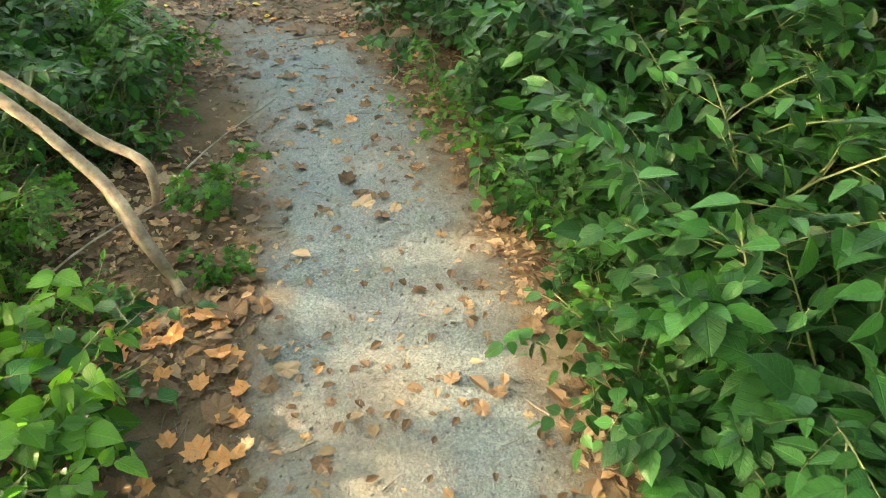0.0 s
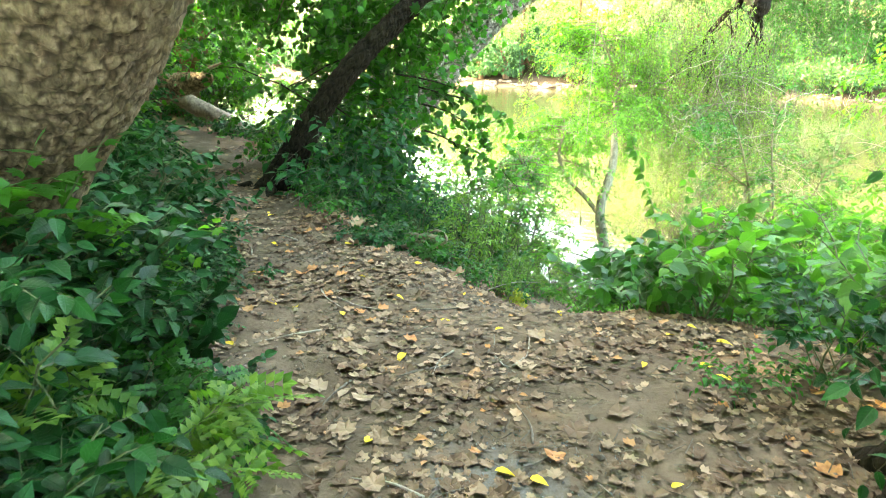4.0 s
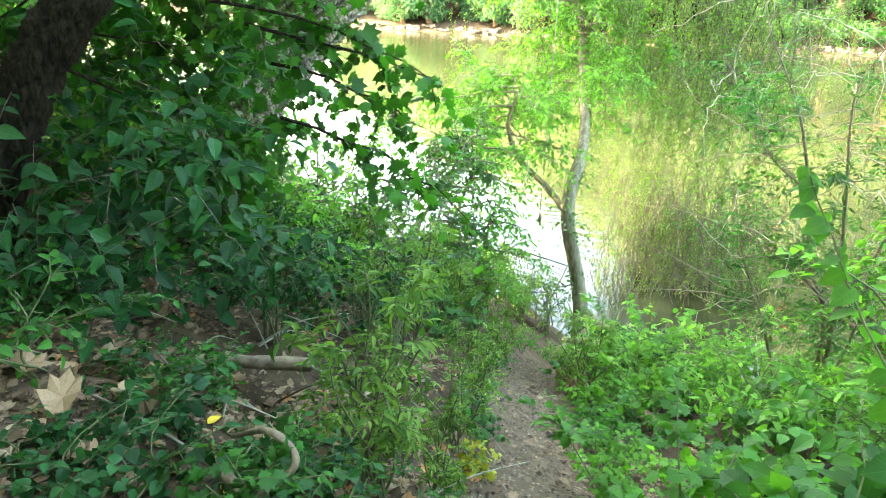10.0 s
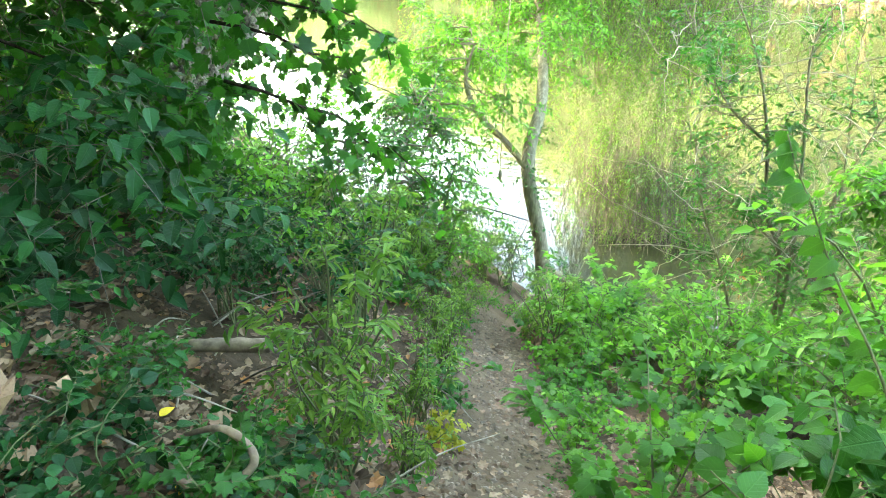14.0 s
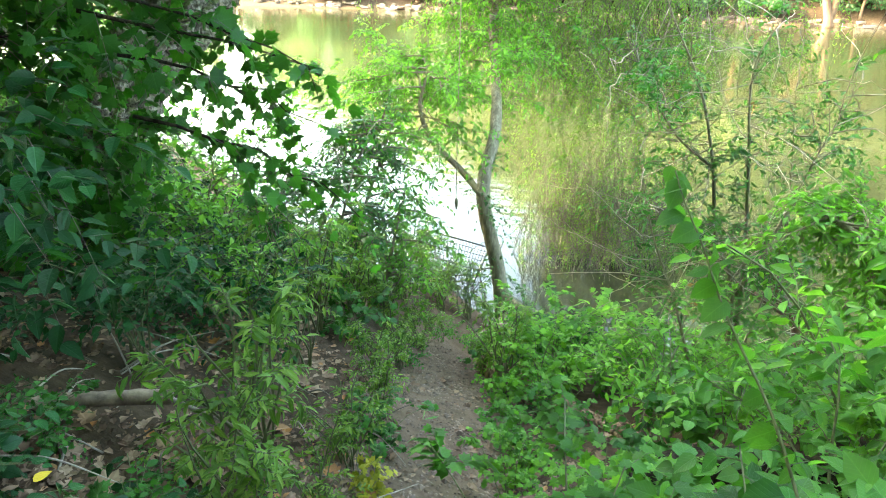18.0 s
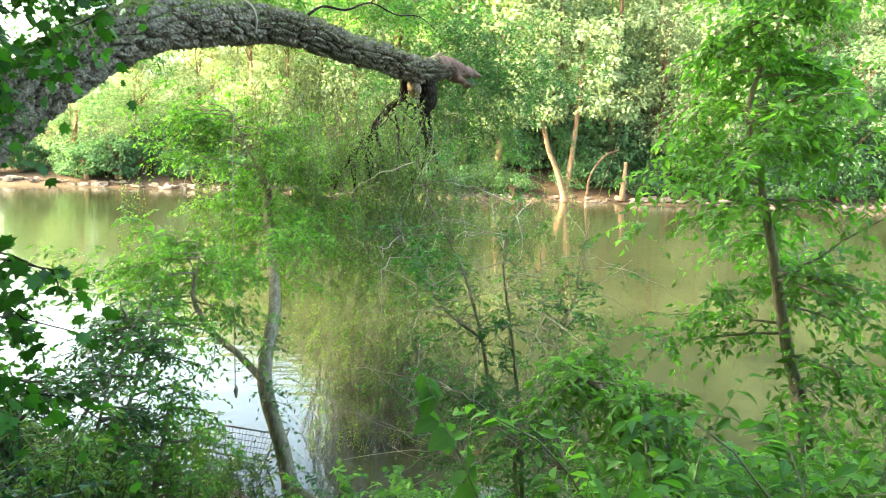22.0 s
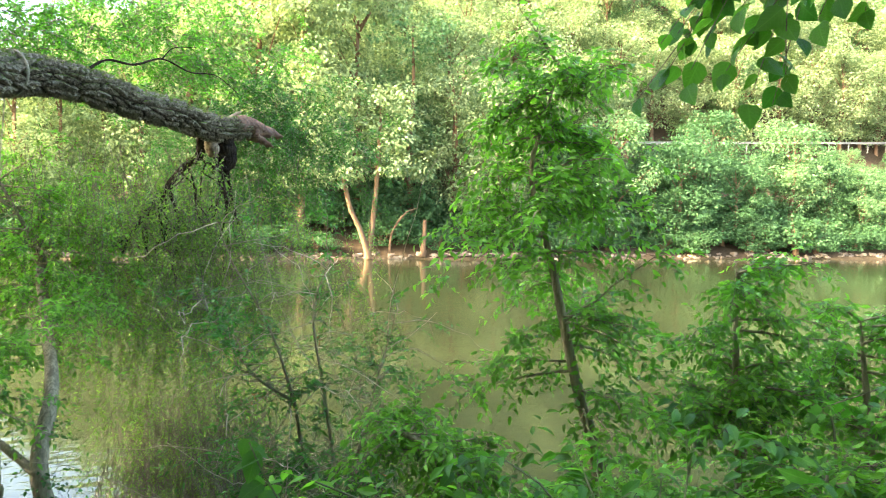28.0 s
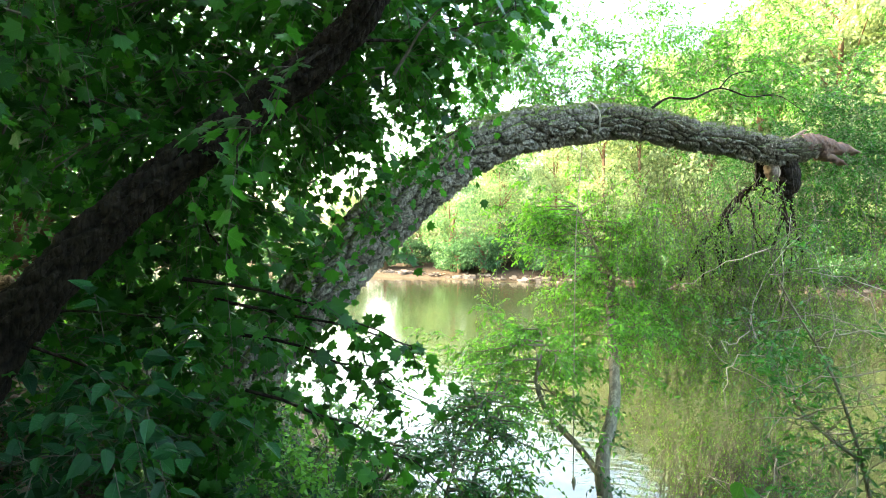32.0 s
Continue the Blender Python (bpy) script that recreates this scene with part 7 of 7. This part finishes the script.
# ---- fallen leaves, sticks and grit
def make_litter():
    g = np.random.default_rng(77)
    x, y = np.r_[g.uniform(-5, 4.5, 26000), g.uniform(-4, 2.2, 30000), g.uniform(0.2, 2.8, 19000), g.uniform(-2.6, 1.4, 16000)], np.r_[g.uniform(2.6, 14.5, 26000), g.uniform(7.8, 12.2, 30000), g.uniform(3.9, 8.0, 19000), g.uniform(10.2, 13.6, 16000)]
    d, t = near_line(x, y, TRAIL)
    e, _ = near_line(x, y, DESCENT)
    c, _ = near_line(x, y, CLEARING)
    u = past_edge(x, y)
    want = np.where(d < 0.42, 0.12, np.where(d < 1.3, 0.95, 0.5))
    want = np.where((c < 1.4) & (u < 0.3), 0.75, want)
    want = np.where(u > 0.4, np.where(e < 0.45, 0.4, 0.85), want)
    want = np.where((y > 8.5) & (d < 0.6) & (u < 0.3), 0.75, want)
    patch = 0.55 + 0.9 * np.clip(lumps(x, y, 2.2, 6.0), -0.5, 0.6)
    keep = g.random(len(x)) < want * patch
    x, y = x[keep], y[keep]
    n = len(x)
    z = height(x, y) + g.uniform(0.003, 0.012, n)
    a = g.uniform(0, 6.3, n)
    ahead = np.stack([np.cos(a), np.sin(a), g.normal(size=n) * 0.1], -1)
    up = np.stack([g.normal(size=n) * 0.16, g.normal(size=n) * 0.16, np.ones(n)], -1)
    sz = g.uniform(0.015, 0.05, n) * np.where(g.random(n) < 0.14, 1.7, 1.0)
    p = np.stack([x, y, z], -1)
    cut = n // 2
    ob = solid("leaf_litter", *scatter("lobed_dry", p[:cut], ahead[:cut], up[:cut], sz[:cut] * 1.2), DRY, kind="stuff")
    tagged(ob, "brown dry leaves scattered over the ground", "leaf litter")
    ob = solid("leaf_litter", *scatter("oval", p[cut:], ahead[cut:], up[cut:], sz[cut:]), DRY, kind="stuff")
    tagged(ob, "small brown fallen leaves on the soil", "leaf litter")
    # Chips and bits of stalk.
    m = 9000
    x, y = g.uniform(-3.5, 3.2, m), g.uniform(2.8, 12.0, m)
    d, t = near_line(x, y, TRAIL)
    c, _ = near_line(x, y, CLEARING)
    keep = ((d > 0.3) | (g.random(m) < 0.25)) & (d < 1.1) | (c < 1.4)
    x, y = x[keep], y[keep]
    z = height(x, y) + 0.006
    a = g.uniform(0, 6.3, len(x))
    l = g.uniform(0.02, 0.11, len(x))
    w = np.stack([np.cos(a) * l, np.sin(a) * l, g.normal(size=len(x)) * 0.004], -1)
    p = np.stack([x, y, z], -1)
    lines = np.stack([p, p + 0.5 * w + g.normal(size=p.shape) * 0.004, p + w], 1)
    ob = solid("leaf_stalks", *thin_tubes(lines, g.uniform(0.001, 0.003, len(x)), g.uniform(0.0006, 0.0015, len(x))), TWIG, kind="stuff")
    tagged(ob, "bits of dry stalk and twig on the path", "litter")
    # Grit on the gravel strip.
    m = 6500
    x, y = g.uniform(0.4, 2.7, m), g.uniform(3.8, 8.6, m)
    d, t = near_line(x, y, TRAIL)
    keep = d < 0.5
    x, y = x[keep], y[keep]
    lv = unit(np.array([(1, 1, 1), (1, -1, -1), (-1, 1, -1), (-1, -1, 1)], float))
    r = g.uniform(0.002, 0.007, len(x))
    v = np.stack([x, y, height(x, y) + r * 0.4], -1)[:, None] + (lv[None] + g.normal(size=(len(x), 4, 3)) * 0.3) * r[:, None, None]
    f = np.array([(0, 1, 2), (0, 3, 1), (0, 2, 3), (1, 3, 2)])[None] + (np.arange(len(x)) * 4)[:, None, None]
    ob = solid("grit", v.reshape(-1, 3), f.reshape(-1, 3), GRIT, kind="stuff")
    tagged(ob, "fine grey grit on the path", "gravel")


def make_rubble():
    """Small stones and clods on the worn slope and the clearing."""
    g = np.random.default_rng(79)
    m = 18000
    x, y = np.r_[g.uniform(-1.4, 0.7, 14000), g.uniform(-2.5, 2.2, 4000)], np.r_[g.uniform(9.8, 15.5, 14000), g.uniform(8.4, 10.6, 4000)]
    e, _ = near_line(x, y, DESCENT)
    c, _ = near_line(x, y, CLEARING)
    keep = (e < 0.42) | ((c < 1.3) & (g.random(m) < 0.5))
    x, y = x[keep], y[keep]
    lv = unit(np.array([(1, 0, 0.2), (-1, 0.1, 0), (0, 1, -0.1), (0.1, -1, 0), (0, 0, 1), (0, 0, -1)], float))
    lf = np.array([(0, 2, 4), (2, 1, 4), (1, 3, 4), (3, 0, 4), (2, 0, 5), (1, 2, 5), (3, 1, 5), (0, 3, 5)])
    r = g.uniform(0.003, 0.014, len(x)) * np.where(g.random(len(x)) < 0.06, 1.8, 1.0)
    v = np.stack([x, y, height(x, y) + r * 0.3], -1)[:, None] + (lv[None] * g.uniform(0.6, 1.3, (len(x), 6, 1)) * (1.2, 1.0, 0.7)) * r[:, None, None]
    f = lf[None] + (np.arange(len(x)) * 6)[:, None, None]
    ob = solid("rubble", v.reshape(-1, 3), f.reshape(-1, 3), STONE, kind="stuff")
    tagged(ob, "small brown stones and clods on the worn slope", "stones")


def make_single_leaves():
    g = np.random.default_rng(78)
    dry = {"dry_leaf": (mesh_data("dry_leaf", *LEAF["lobed_dry"], DRY), "curled brown dry leaf lying on the path", "dry leaves"),
           "yellow_leaf": (mesh_data("yellow_leaf", *LEAF["ovate"], LEAF_YELLOW), "bright yellow leaf lying on the dirt", "yellow leaves"),
           "orange_leaf": (mesh_data("orange_leaf", *LEAF["lobed_dry"], DRY_ORANGE), "orange fallen leaf lying on the path", "orange leaves")}

    def lay(name, x, y, size):
        me, label, group = dry[name]
        ob = new(name, me)
        m = pose(x, y, on_ground(x, y) + 0.012, g.uniform(-14, 14), g.uniform(-14, 14), g.uniform(0, 360))
        ob.matrix_basis = m @ Matrix.Diagonal((size, size, size * 1.2, 1))
        tagged(ob, label, "leaf", group)

    for _ in range(50):
        x, y = g.uniform(-2.8, 1.6), g.uniform(7.8, 11.2)
        if past_edge(x, y) < 0.5:
            lay("yellow_leaf", x, y, g.uniform(0.045, 0.08))
    for _ in range(70):
        q = g.random()
        i = int(q * 28) + 18
        lay("dry_leaf", TRAIL[i, 0] + g.normal() * 0.45, TRAIL[i, 1] + g.normal() * 0.2, g.uniform(0.045, 0.08))
    for _ in range(36):
        i = g.integers(20, 44)
        lay("orange_leaf", TRAIL[i, 0] + g.normal() * 0.5, TRAIL[i, 1] + g.normal() * 0.2, g.uniform(0.045, 0.08))
    # Orange leaves bunched here imitate litter lit by a warm sun patch.
    for _ in range(34):
        lay("orange_leaf", g.uniform(1.0, 1.5), g.uniform(4.2, 5.0), g.uniform(0.05, 0.085))
    for _ in range(50):
        lay("dry_leaf", g.uniform(0.9, 1.55), g.uniform(4.1, 5.3), g.uniform(0.06, 0.12))
    # This orange bunch stands in for a small sun patch on the slope.
    for _ in range(16):
        x, y = g.uniform(-0.75, -0.45), g.uniform(10.9, 12.2)
        lay("orange_leaf", x, y, g.uniform(0.05, 0.09))
    big = mesh_data("pale_leaf", *LEAF["lobed_dry"], DRY_PALE)
    for x, y, lift, tilt, turn, size in ((-1.38, 11.08, 0.13, -38, 200, 0.19), (-1.45, 10.8, 0.05, 20, 30, 0.15), (-1.6, 10.65, 0.03, 12, 120, 0.14), (-1.75, 10.9, 0.03, -15, 300, 0.13), (-1.2, 10.7, 0.03, 10, 80, 0.15), (-0.95, 10.45, 0.02, 10, 10, 0.09), (-0.5, 10.6, 0.03, 10, 250, 0.13), (-1.15, 10.35, 0.03, 10, 160, 0.12)):
        ob = new("large_dry_leaf", big)
        ob.matrix_basis = pose(x, y, on_ground(x, y) + lift, tilt, 8, turn) @ Matrix.Diagonal((size * 0.78, size, size * 1.9, 1))
        tagged(ob, "large pale curled dry leaf on the bank", "leaf", "large dry leaves")
    brown = mesh_data("brown_leaf", *LEAF["lobed_dry"], DRY)
    for k in range(34):
        x, y = g.uniform(-2.1, -0.45), g.uniform(10.25, 11.7)
        size = g.uniform(0.08, 0.15)
        ob = new("large_dry_leaf", brown if k % 3 else big)
        ob.matrix_basis = pose(x, y, on_ground(x, y) + 0.025, -14 + g.uniform(-14, 14), g.uniform(-16, 16), g.uniform(0, 360)) @ Matrix.Diagonal((size * 0.85, size, size * 1.8, 1))
        tagged(ob, "large brown curled leaf on the bank" if k % 3 else "large pale curled dry leaf on the bank", "leaf", "large dry leaves")
    for k in range(30):
        i = g.integers(20, 42)
        x, y = TRAIL[i, 0] + g.normal() * 0.5, TRAIL[i, 1] + g.normal() * 0.2
        a, l = g.uniform(0, 6.3), g.uniform(0.12, 0.4)
        s = thing("stick", (0, 0, 0), "thin fallen stick lying on the path", "stick", "sticks on the path")
        pts = [(x + l * q * math.cos(a + 0.3 * q), y + l * q * math.sin(a + 0.3 * q)) for q in (0, 0.5, 1)]
        limb([(px, py, on_ground(px, py) + 0.012, 0.006 - 0.002 * j) for j, (px, py) in enumerate(pts)], TWIG_PALE if k % 2 else TWIG, "wood", s, 8, 5, 0.1, 200 + k)
    s = thing("stick", (0, 0, 0), "long brown stick poking out of the bush", "stick")
    limb([(2.02, 4.75, 0.03, 0.006), (2.25, 4.62, 0.03, 0.008), (2.55, 4.5, 0.06, 0.01)], TWIG, "wood", s, 12, 6, 0.1, 240)


make_litter()
make_rubble()
make_single_leaves()
